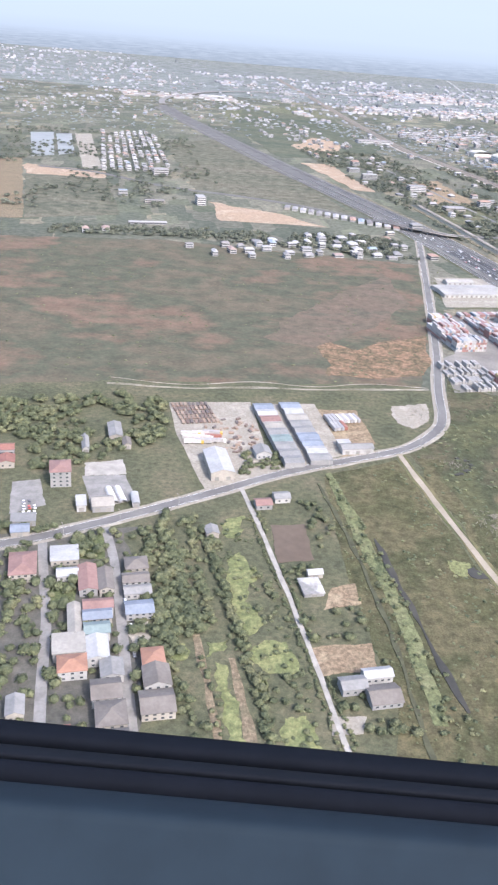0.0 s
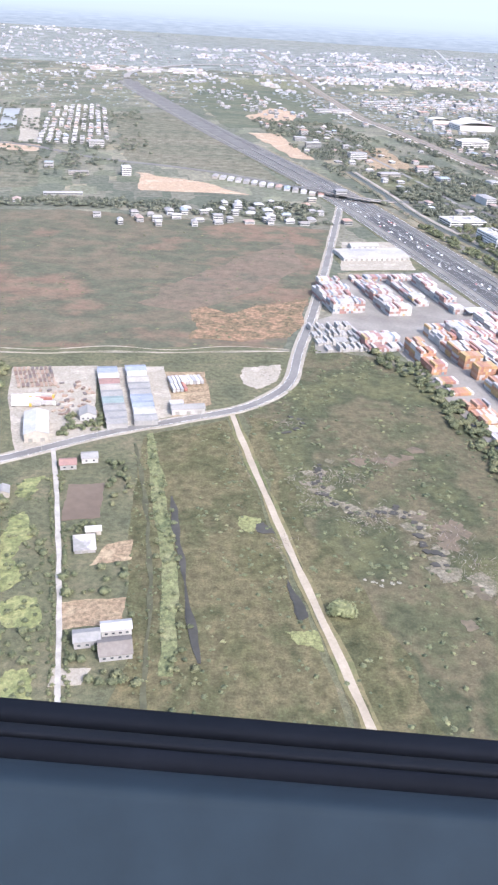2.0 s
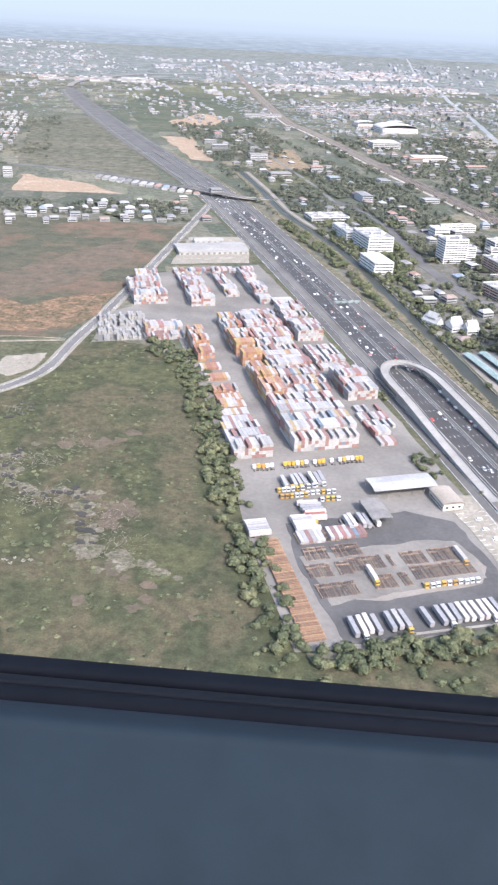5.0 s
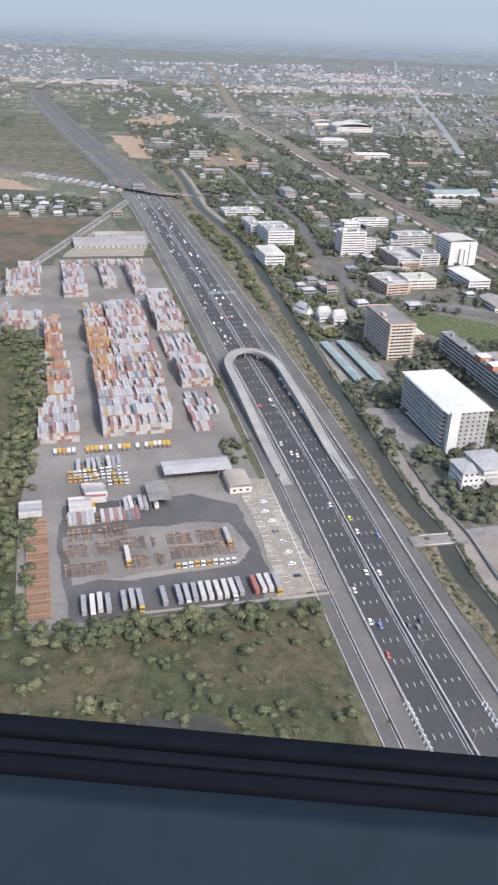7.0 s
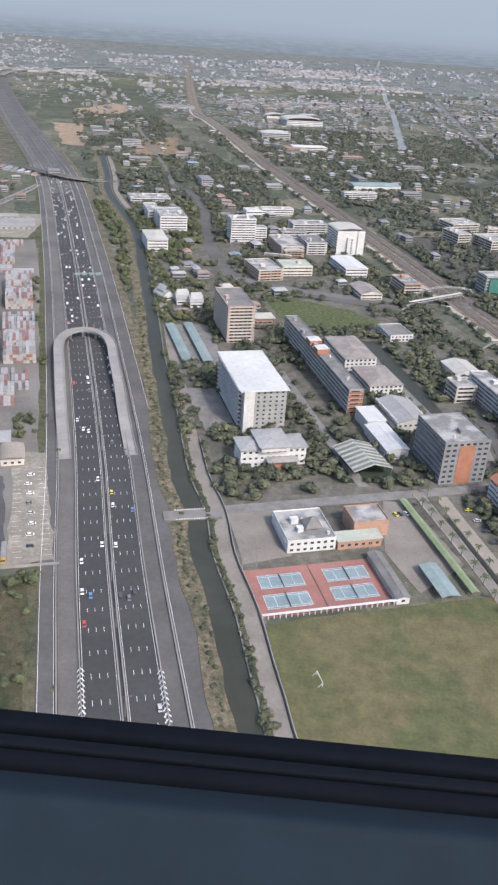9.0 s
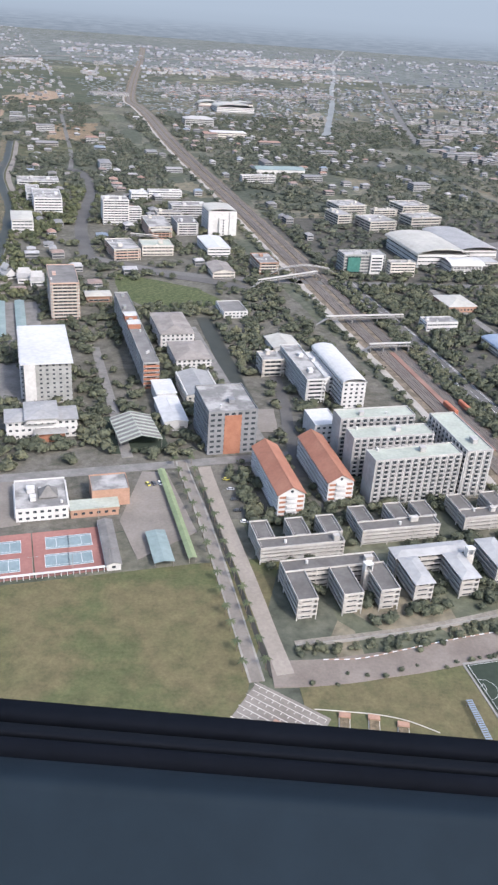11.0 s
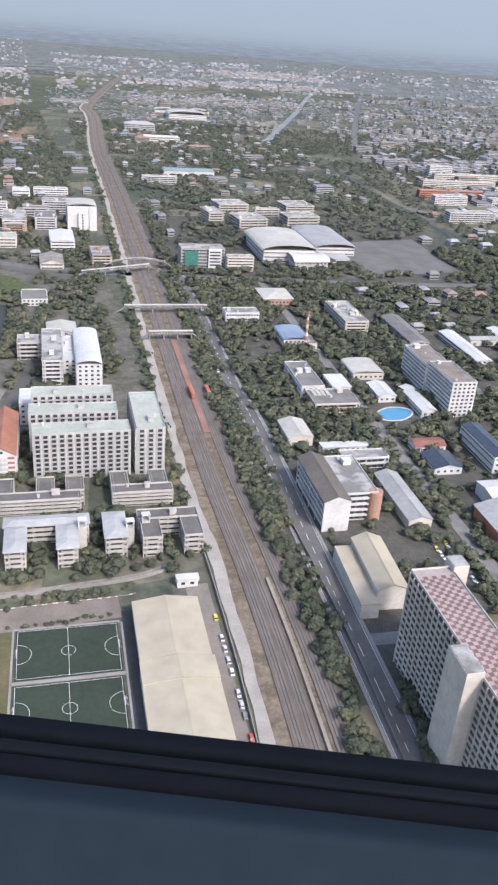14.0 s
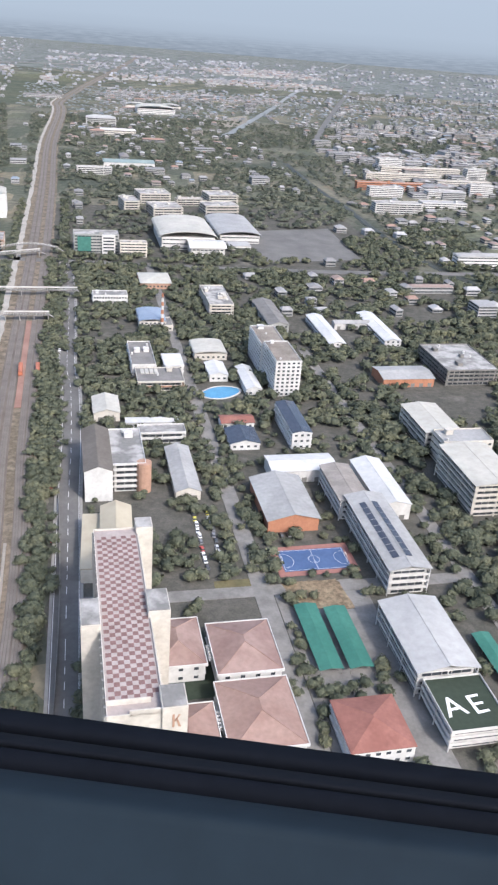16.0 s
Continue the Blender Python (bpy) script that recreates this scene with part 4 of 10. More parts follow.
patch("bus_park", [(708, 426), (723, 427), (745, 364), (716, 336), (702, 371)], BROWN_PAVE, 0.2, "worn concrete bus park", "yard", 0)

# ---------------------------------------------------------------- motorway
MWAY = smooth([(700, -270), (638, -10), (578.5, 240), (554, 344), (527, 466), (476, 672), (398, 975), (281, 1400), (175, 1702), (-18, 2217), (-239, 2849), (-410, 3375), (-480, 3800), (-420, 4200), (-300, 4560), (-90, 4800), (200, 5000), (520, 5300), (900, 5590), (1400, 5900)], 15)
# the way runs north: right of it is east
single("motorway", ribbon(MWAY[:106], -17, 17, 0.55, 0.8), ASPHALT_DARK, "dark asphalt eight-lane motorway", "road", "structure")
# beyond the overpass a paler asphalt imitates haze on the same road
single("motorway", ribbon(MWAY[105:262], -17, 17, 0.53, 0.8), SERVICE, "far stretch of the motorway, paler for haze", "road", "structure")
single("far_viaduct", ribbon(MWAY[261:], -13, 13, 6.0, 2.0), CONC_DARK, "long grey viaduct that carries the motorway on", "road", "structure")
single("service_road", ribbon(MWAY[:256], -36, -28.2, 0.4, 0.6), SERVICE, "grey service road beside the motorway", "road", "structure")
single("service_road", ribbon(MWAY[:256], 26.6, 38, 0.4, 0.6), SERVICE, "grey service road with lay-bys", "road", "structure")
single("slip_road", ribbon(MWAY[:256], -27, -18, 0.5, 0.7), SLIP, "worn concrete slip road", "road", "structure")
single("slip_road", ribbon(MWAY[:256], 18, 25.4, 0.5, 0.7), SERVICE, "stained concrete slip road", "road", "structure")
single("verge", ribbon(MWAY[:150], 38, 46, 0.26, 0.4, wob=2), DRYBANK, "dusty brown verge", "verge", "structure")
single("verge", ribbon(MWAY[:150], -41, -36, 0.25, 0.4, wob=2), SCRUB, "weedy verge", "verge", "structure")
for off, label in ((-17.5, "low concrete barrier"), (17.5, "low concrete barrier"), (-1.1, "concrete median barrier"), (1.1, "concrete median barrier"), (-27.6, "low concrete barrier"), (26.0, "low concrete barrier")):
    single("crash_barrier", ribbon(MWAY[:150], off - 0.3, off + 0.3, 1.45, 1.2, keep=False), CONCRETE, label, "barrier", "structure")
g = Geo()
fine = smooth([tuple(p) for p in MWAY[:125:4]], 3.0)
fn = normals(fine)
for off in (-12.8, -9.2, -5.6, 5.6, 9.2, 12.8):
    for i in range(0, len(fine) - 2, 5):
        a, b, n = fine[i], fine[i + 1], fn[i]
        for p in ((a + n * (off - 0.1), a + n * (off + 0.1), b + n * (off + 0.1), b + n * (off - 0.1)),):
            g.add([(*q, 0.6) for q in p], [(0, 1, 2, 3)])
for off in (-16.4, 16.4, -2.0, 2.0, -28.7, -35.4, 27.2, 37.2):
    ribbon(fine, off - 0.09, off + 0.09, 0.6, 0.02, g, 0, False)
# hatched noses where the slip roads part
for side, v0 in ((-1, 72), (1, 66)):
    for i in range(14):
        p = np.array(W(635 + side * 17.2 - (v0 - 300) * 0.0 - 14, v0 + i * 2.6))
        j = int(np.argmin(((fine - p) ** 2).sum(1)))
        c, n, t = fine[j], fn[j], np.array([-fn[j][1], fn[j][0]])
        for s in (-1, 1):
            a0 = c + n * side * 17.2
            g.add([(*(a0 + n * s * 0.1), 1.47), (*(a0 + n * s * 1.5 - t * 1.2), 0.62), (*(a0 + n * s * 1.5 - t * 0.4), 0.62), (*(a0 + n * s * 0.1 + t * 0.9), 1.47)], [(0, 1, 2, 3)])
single("lane_markings", g, PAINT, "white lane dashes and edge lines", "road marking", "stuff")

# U-turn flyover: two ramps and a half circle over the carriageways
loop = [(608.5, 300), (609, 350), (610, 400), (611.5, 450), (612.5, 485), (616, 505), (624, 519), (635, 524), (646, 519), (653.5, 505), (656, 485), (655, 450), (654, 400), (652, 350), (651, 300)]
UT = smooth([W(*p) for p in loop], 5)
arc = np.cumsum(np.r_[0, np.linalg.norm(np.diff(UT, axis=0), axis=1)])
rise = np.clip(np.minimum(arc, arc[-1] - arc) / 175, 0, 1)
uz = 0.6 + 6.6 * (3 * rise ** 2 - 2 * rise ** 3)
ut = thing("turnaround_flyover", 632, 420, 0, "pale concrete U-turn flyover arching over the motorway", "flyover", kind="structure")
inv = (Matrix.Translation((*W(632, 420), 0)) @ Matrix.Rotation(A, 4, "Z")).inverted()
for nm, l, r, dz, th, mt in (("deck", -3.6, 3.6, 0, 0.9, CONCRETE), ("parapet", -4.1, -3.6, 1.0, 1.9, CONCRETE), ("parapet", 3.6, 4.1, 1.0, 1.9, CONCRETE)):
    part(nm, ribbon(UT, l, r, uz + dz, th, keep=False), mt, ut, at=inv)
for side in (0, 1):
    sel = slice(0, int(len(UT) * 0.36)) if side == 0 else slice(int(len(UT) * 0.64), len(UT))
    part("ramp_wall", ribbon(UT[sel], -3.5, 3.5, uz[sel] - 0.95, np.maximum(uz[sel] - 0.9, 0.05), keep=False), CONCRETE, ut, at=inv)
pier = Geo().box(-0.8, -1.2, 0, 0.8, 1.2, 6.2).mesh("pier", CONCRETE)
for u, v in ((617, 507), (635, 524), (652.5, 507), (624, 518), (646, 518)):
    part("pier", pier, None, ut, at=inv @ Matrix.Translation((*W(u, v), 0.3)))

# overpass in the north, sign gantry, footbridge over the motorway
OVER = smooth([(-497, 1809), (-370, 1787), (-233, 1697), (-148, 1664), (-67, 1644), (47, 1602), (110, 1560), (160, 1525), (196.7, 1486.8), (252.4, 1441.1), (311.9, 1412.1), (371, 1432), (439, 1441), (489, 1416), (527, 1298), (543, 1200), (560, 1040), (587, 922), (600, 893), (639, 877), (688, 846), (740, 830), (770, 815)], 8)
oz = 0.4 + 6.2 * np.exp(-((np.linalg.norm(OVER - np.array([252, 1441]), axis=1) / 85) ** 4))
near_bridge = np.where(oz > 1.0)[0]
single("overpass", ribbon(OVER, -8.0, 8.0, oz, 0.9), SERVICE, "grey road rising over the motorway on a bridge", "road", "structure")
for s in (-8.3, 8.3):
    single("bridge_parapet", ribbon(OVER[near_bridge], s - 0.25, s + 0.25, oz[near_bridge] + 1.0, 1.2, keep=False), CONCRETE, "concrete parapet of the overpass", "parapet", "structure")
gan = thing("sign_gantry", 652, 696, 0, "steel sign gantry over the carriageways", "gantry")
part("post", Geo().box(-15.5, -0.4, 0.5, -14.7, 0.4, 7.5), STEEL, gan)
part("post", Geo().box(14.7, -0.4, 0.5, 15.5, 0.4, 7.5), STEEL, gan)
part("beam", Geo().box(-15.5, -0.5, 7.5, 15.5, 0.5, 8.3), STEEL, gan)
for x in (-11, -4, 4, 11):
    part("sign_board", Geo().box(x - 2.6, -0.75, 6.3, x + 2.6, -0.55, 9.3), ROOF_TEAL, gan)

# ---------------------------------------------------------------- canal and its banks
CANAL = smooth([(712, -130), (655, 130), (633, 220), (626.5, 252), (622, 272), (614.5, 309), (601.5, 354), (594, 398), (582, 436), (573, 480), (556.5, 570), (541, 645), (524, 742), (498, 878), (454, 1098), (381, 1321), (345, 1500), (300, 1700)], 10)
single("canal", ribbon(CANAL, -7.6, 6.0, 0.42, 0.4, wob=1.0), WATER, "dull green canal", "water", "structure")
single("canal_bank", ribbon(CANAL, -14.5, -5.6, 0.7, 0.7, wob=2.5), DRYBANK, "brown reedy canal bank", "bank", "structure")
single("canal_wall", ribbon(CANAL, 6.0, 6.8, 1.1, 1.1), CONC_DARK, "concrete canal wall", "wall", "structure")
single("canal_bank", ribbon(CANAL, 6.8, 9.6, 0.8, 0.8, wob=0.4), SCRUB, "planted strip beside the canal", "bank", "structure")
single("bank_road", ribbon(CANAL, 9.6, 17.5, 0.5, 0.6), BROWN_PAVE, "worn concrete road beside the canal", "road", "structure")
single("fence_wall", ribbon(CANAL[:60], 18.2, 18.6, 2.2, 2.2, keep=False), CONCRETE, "low boundary wall of the campus", "wall", "structure")
brd = thing("canal_bridge", 676, 222.5, -3, "short concrete bridge with striped railings", "bridge", kind="structure")
part("deck", Geo().box(-16, -5, 0.3, 18, 5, 1.25), CONC_DARK, brd)
for y in (-5, 5):
    part("railing", Geo().box(-9, y - 0.06, 2.1, 9, y + 0.06, 2.25), CONC_DARK, brd)
    for k in range(13):
        part("rail_post", shared("rail_post", lambda: Geo().box(-0.3, -0.12, 0, 0.3, 0.12, 0.85).mesh("rail_post", PAINT)), None, brd, at=Matrix.Translation((-8.7 + k * 1.45, y, 1.25)))

# ---------------------------------------------------------------- railway
RAIL = smooth([east(*p) for p in [(1075, -130), (1035, 40), (991, 231), (965, 329), (930, 445), (876, 643), (816, 869), (690, 1331), (543, 1861), (399, 2448), (325, 2720), (270, 2900), (190, 3400), (60, 4300), (-120, 5600), (-620, 9000)]], 12)
single("rail_corridor", ribbon(RAIL, -18, 17, 0.25, 0.4, wob=2), RAIL_EARTH, "dusty brown railway corridor", "railway", "structure")
single("ballast_bed", ribbon(RAIL, -11.4, 0.2, 0.7, 0.6, keep=False), BALLAST, "stone ballast under two tracks", "railway", "structure")
single("ballast_bed", ribbon(RAIL[:170], 4.9, 14.4, 0.7, 0.6, keep=False), BALLAST, "stone ballast under the side tracks", "railway", "structure")
rl = RAIL[:170]
g = Geo()
for off in (-8.3, -2.8, 7.2, 11.8):
    single("track_bed", ribbon(RAIL, off - 1.9, off + 1.9, 0.76, 0.2, keep=False, wob=0.3), TRACKBED, "pale gravel bed of one track", "railway", "structure")
    for s in (-0.72, 0.72):
        ribbon(smooth([tuple(p) for p in rl[::2]], 8), off + s - 0.13, off + s + 0.13, 0.98, 0.2, g, 0, False)
single("rails", g, RAIL_RUST, "rusty brown steel rails", "rails", "stuff")
g = Geo()
sl = smooth([tuple(p) for p in rl[:32:2]], 1.4)
sn = normals(sl)
for off in (-8.3, -2.8, 7.2, 11.8):
    for p, n in zip(sl, sn):
        t = np.array([-n[1], n[0]])
        q = [p + n * (off + a) + t * b for a, b in ((-1.25, -0.14), (1.25, -0.14), (1.25, 0.14), (-1.25, 0.14))]
        g.add([(*c, 0.80) for c in q], [(0, 1, 2, 3)])
single("sleepers", g, CONC_DARK, "concrete sleepers", "sleepers", "stuff")
single("platform", ribbon(RAIL[10:39], 1.2, 2.7, 1.5, 1.0, keep=False), BEIGE_PAVE, "narrow cream railway platform", "platform", "structure")
single("red_platform", ribbon(RAIL[51:66], 0.6, 4.9, 0.85, 0.4, keep=False), RUST_BED, "red earth station platform", "platform", "structure")
single("gravel_lane", ribbon(RAIL[:260], -23.4, -17.6, 0.5, 0.4, wob=2.2), LANE_GRAVEL, "white gravel lane beside the tracks", "lane", "structure")
single("rail_wall", ribbon(RAIL[:44], -25.2, -24.8, 2.0, 2.0, keep=False), CONCRETE, "concrete boundary wall", "wall", "structure")
single("rail_wall", ribbon(RAIL[:46], 28.4, 28.8, 2.4, 2.4, keep=False), CONC_DARK, "grey boundary wall", "wall", "structure")
RROAD = smooth([(1099, -60), (1029.5, 244), (1012, 320.5), (1000, 372), (986, 437), (965.5, 521), *[east(x + 6.5, y) for x, y in [(926, 569), (890, 707), (853, 836), (840, 880)]]], 12)
single("station_road", ribbon(RROAD, -6.2, 6.2, 0.4, 0.5), ROAD_PALE, "grey two-lane street", "road", "structure")
for s, nm in ((-7.6, "pavement"), (6.2, "pavement")):
    single("pavement", ribbon(RROAD, s, s + 1.4, 0.58, 0.5, keep=False), CONCRETE, "narrow concrete pavement", "pavement", "structure")
g = Geo()
for i in range(0, len(RROAD) - 1):
    n = normals(RROAD)[i]
    a, b = RROAD[i], RROAD[i] + (RROAD[i + 1] - RROAD[i]) * 0.5
    for off in (0.0,):
        g.add([(*(a + n * (off - 0.12)), 0.43), (*(a + n * (off + 0.12)), 0.43), (*(b + n * (off + 0.12)), 0.43), (*(b + n * (off - 0.12)), 0.43)], [(0, 1, 2, 3)])
ribbon(RROAD, -5.8, -5.6, 0.43, 0.02, g, 0, False)
ribbon(RROAD, 5.6, 5.8, 0.43, 0.02, g, 0, False)
single("street_markings", g, PAINT, "white street markings", "road marking", "stuff")
CROSS = smooth([(600, 893), (660, 866), (717, 850), (825, 850), *[east(*p) for p in [ (931, 885), (1113, 913), (1290, 955), (1600, 1040)]]], 12)
single("cross_street", ribbon(CROSS, -7, 7, 0.5, 0.6), ASPHALT_OLD, "grey cross street over the tracks", "road", "structure")

# village and country roads
RA = smooth([(-425, 305), (-258, 352), (-145, 401), (-89, 435), (-32, 475), (29, 520), (82, 550), (128, 577), (158, 613), (170, 647), (177, 706), (195, 822), (217, 996), (250, 1275), (260, 1363)], 8)
single("country_road", ribbon(RA, -4.0, 4.0, 0.45, 0.6), ROAD_PALE, "worn grey country road", "road", "structure")
for s in (-7.0, 4.0):
    single("road_shoulder", ribbon(RA, s, s + 3.0, 0.32, 0.4, keep=False, wob=1.2), PALE, "dusty pale road shoulder", "verge", "structure")
g = Geo()
for off in (-3.7, 3.7):
    ribbon(RA, off - 0.06, off + 0.06, 0.48, 0.02, g, 0, False)
single("road_lines", g, PAINT, "white lines of the country road", "road marking", "stuff")
DB = smooth([(121, 566), (133, 514), (150, 444), (166, 383), (176, 345), (194, 277), (215, 190), (231, 102)], 8)
single("dirt_track", ribbon(DB, -2.2, 2.2, 0.34, 0.4, wob=0.8), DIRT_ROAD, "pale laterite track through the marsh", "track", "structure")
single("track_verge", ribbon(DB, -4.6, -2.2, 0.28, 0.3, keep=False, wob=2.2), LAWN, "yellow grass beside the track", "grass", "structure")
single("track_verge", ribbon(DB, 2.2, 4.2, 0.28, 0.3, keep=False, wob=2.2), LAWN, "yellow grass beside the track", "grass", "structure")
LC = smooth([(-3, 495), (6, 466), (18, 421), (38, 343), (54, 273), (74, 195)], 8)
single("gravel_lane", ribbon(LC, -1.5, 1.5, 0.36, 0.4, wob=0.9), GRAVEL, "white gravel lane", "lane", "structure")
SD = smooth([(-90, 436), (-77, 400), (-66, 359), (-43, 263), (-27, 191)], 8)
SE = smooth([(-123, 411), (-110, 365), (-101, 335), (-91, 287), (-78, 229)], 8)
for s in (SD, SE):
    single("village_street", ribbon(s, -2.8, 2.8, 0.3, 0.4), CONC_DARK, "cracked concrete village street", "road", "structure")

# campus streets on the grid
for a, b, w, lab in (((690, 226), (1000, 228), 4.5, "campus street"), 
                     ((984.5, 60), (984.5, -140), 5.6, "brown concrete service street"), ((1140, 250), (1140, -120), 4.5, "school street"), ((1245, 330), (1245, -120), 4.0, "school street"), ((1050, 8), (1245, 6), 4.0, "school cross street"),
                     ((1140, 250), (1140, 600), 4.0, "campus street"), ((790, 430), (790, 240), 3.5, "campus street"), ((880, 470), (880, 250), 3.5, "campus street")):
    EAST[0] = a[0] >= 1000 or "brown" in lab
    ln = np.array([W(*a), W(*((np.array(a) + b) / 2)), W(*b)])
    EAST[0] = False
    ln = smooth([tuple(p) for p in ln], 20)
    LAYER[0] += 1
    single("campus_street", ribbon(ln, -w, w, 0.32 + 0.015 * (LAYER[0] % 11), 0.4), BROWN_PAVE if "brown" in lab else CONC_DARK, "worn concrete " + lab, "road", "structure")

# the brick promenade beyond the lawn, its striped kerb and the path behind the hedge
PROM = smooth([(783, 259), (808, 262), (840, 270), (870, 279), (912, 293)], 6)
single("promenade", ribbon(PROM, -8, 8, 0.36, 0.4, wob=0.5), PROM_PAVE, "reddish brown paved promenade", "path", "structure")
HEDGE_PATH = smooth([(794, 279), (819, 285), (860, 296), (912, 315), (931, 327)], 6)
single("hedge_path", ribbon(HEDGE_PATH, -1.8, 1.8, 0.34, 0.4, wob=0.4), PALE, "pale path behind the hedge", "path", "structure")
single("path_wall", ribbon(HEDGE_PATH, 2.4, 2.7, 1.8, 1.8, keep=False), CONCRETE, "low grey wall beside the path", "wall", "structure")
kerb_line = smooth([(806, 269), (823, 271), (845, 278.5), (870.5, 287.5), (910, 299.5), (918, 303)], 2.2)
kn = normals(kerb_line)
for tone, ph, lab in ((PAINT, 0, "white"), (TERRACOTTA, 1, "red")):
    g = Geo()
    for a, b, n in zip(kerb_line[ph::2], kerb_line[ph + 1::2], kn[ph::2]):
        g.add([(*(a - n * 0.25), 0.75), (*(b - n * 0.25), 0.75), (*(b + n * 0.25), 0.75), (*(a + n * 0.25), 0.75), (*(a - n * 0.25), 0.3), (*(b - n * 0.25), 0.3)], [(0, 1, 2, 3), (4, 5, 1, 0)])
    single("striped_kerb", g, tone, "%s blocks of a striped kerb" % lab, "kerb", "stuff")
# the pond, ball court and lane between the campus blocks
single("campus_canal", ribbon(smooth([(731, 715), (747, 645), (771, 536)], 8), -6.5, 6.5, 0.34, 0.3, wob=1.0), WATER, "dark still canal between campus blocks", "water", "structure")
patch("campus_court", [(766, 522), (791.5, 526), (793, 489), (770, 486)], BROWN_PAVE, 0.36, "worn brown ball court", "court", 0.5)
single("campus_lane", ribbon(smooth([(790, 620), (799, 542), (801, 490), (806, 430)], 8), -4.2, 4.2, 0.4, 0.4), SERVICE, "dark asphalt campus lane", "road", "structure")
FOOT.append((780, 505, 15, 20, 0.12))

# the palm walk with its pale edges, the drive beside it and the dark drain
WALK = smooth([(731, 441), (734.5, 426), (749, 373), (761, 322.5), (770.5, 281), (776.5, 254)], 6)
DRIVE = smooth([(745.5, 436), (749.5, 417.5), (760, 374.5), (773, 324), (783, 282), (789, 259)], 6)
single("campus_walk", ribbon(WALK, -2.5, 2.5, 0.34, 0.4), BROWN_PAVE, "brown paved walk lined with palms", "path", "structure")
for a_, b_ in ((-3.5, -2.5), (2.5, 3.5)):
    single("walk_edge", ribbon(WALK, a_, b_, 0.40, 0.4, wob=0.3), GRAVEL, "pale stone edge of the walk", "path", "structure")
single("campus_drive", ribbon(DRIVE, -4.0, 4.0, 0.37, 0.4), BEIGE_PAVE, "beige paved drive", "road", "structure")
single("drain", ribbon(DRIVE[4:], 4.6, 7.0, 0.33, 0.3, keep=False), BLACK_WATER, "dark open drain beside the drive", "drain", "structure")

patch("shelter_yard", uvs((700, 445), (748, 445), (752, 550), (706, 552)), CONC_DARK, 0.3, "stained concrete yard round the parking shelters", "yard", 1)
patch("tower_forecourt", uvs((706, 330), (729, 330), (729, 402), (704, 404)), CONC_DARK, 0.3, "concrete forecourt of the office block", "yard", 1)
FOOT.append((*W(725, 498), 23, 50, A))
FOOT.append((*W(716, 366), 11, 34, A))

# rivers and ponds in the town
RIV = smooth([(960, 2100), (977, 2210), (1010, 2500), (1072, 3080), (1137, 3800), (1228, 4600), (1350, 6050), (1640, 8250), (1765, 9250)], 30)
single("river", ribbon(RIV, -9, 9, 0.3, 0.3, wob=6), RIVER, "pale straight river", "water", "structure")
KLONG = smooth([east(*p) for p in [(1060, 1800), (1119, 1520), (1169, 1344), (1205, 1180), (1240, 1060), (1275, 963), (1330, 870)]], 12)
single("klong", ribbon(KLONG, -5.5, 5.5, 0.3, 0.3, wob=3), WATER, "dull green town canal", "water", "structure")
SIDE = smooth([(560, 1800), (520, 2000), (420, 2300), (330, 2600)], 30)
single("side_road", ribbon(smooth([(470, 1440), (440, 1600), (370, 1900), (300, 2200)], 20), -4, 4, 0.3, 0.4), ASPHALT_OLD, "grey side road", "road", "structure")
TOWNROAD = smooth([(1190, 2100), (1220, 2450), (1303, 3254), (1449, 4544), (1589, 5837), (1780, 7600)], 30)
single("town_road", ribbon(TOWNROAD, -9, 9, 0.3, 0.4), ASPHALT_OLD, "straight grey town road", "road", "structure")
# ---------------------------------------------------------------- buildings


def window_mesh(w, h, frame_mat):
    def make():
        g = Geo()
        g.box(-w / 2 - 0.12, -0.10, -0.12, w / 2 + 0.12, 0.05, 0.0, 0).box(-w / 2 - 0.12, -0.10, h, w / 2 + 0.12, 0.05, h + 0.12, 0)
        g.box(-w / 2 - 0.12, -0.10, 0, -w / 2, 0.05, h, 0).box(w / 2, -0.10, 0, w / 2 + 0.12, 0.05, h, 0)
        g.box(-w / 2, -0.04, 0, w / 2, 0.05, h, 1)
        return g.mesh("window", [frame_mat, GLASS])
    return shared(("win", w, h, frame_mat.name), make)


def band_mesh(L, h, slab_mat, eave=0.7):
    def make():
        g = Geo()
        g.box(-L / 2, -0.05, 0, L / 2, 0.05, h, 1)
        g.box(-L / 2 - 0.1, -eave, h, L / 2 + 0.1, 0.05, h + 0.28, 0)
        n = max(1, int(L / 4))
        for i in range(n + 1):
            x = -L / 2 + L * i / n
            g.box(x - 0.16, -0.14, 0, x + 0.16, 0.05, h, 0)
        return g.mesh("window_band", [slab_mat, GLASS])
    return shared(("band", round(L, 1), h, slab_mat.name, eave), make)


def face_frames(w, d, faces):
    """Poses with x along a wall and -y out of it, and the wall's length."""
    table = {"f": (Matrix.Translation((0, -d / 2, 0)), w), "b": (Matrix.Translation((0, d / 2, 0)) @ Matrix.Rotation(math.pi, 4, "Z"), w),
             "l": (Matrix.Translation((-w / 2, 0, 0)) @ Matrix.Rotation(-math.pi / 2, 4, "Z"), d), "r": (Matrix.Translation((w / 2, 0, 0)) @ Matrix.Rotation(math.pi / 2, 4, "Z"), d)}
    return [table[f] for f in faces]


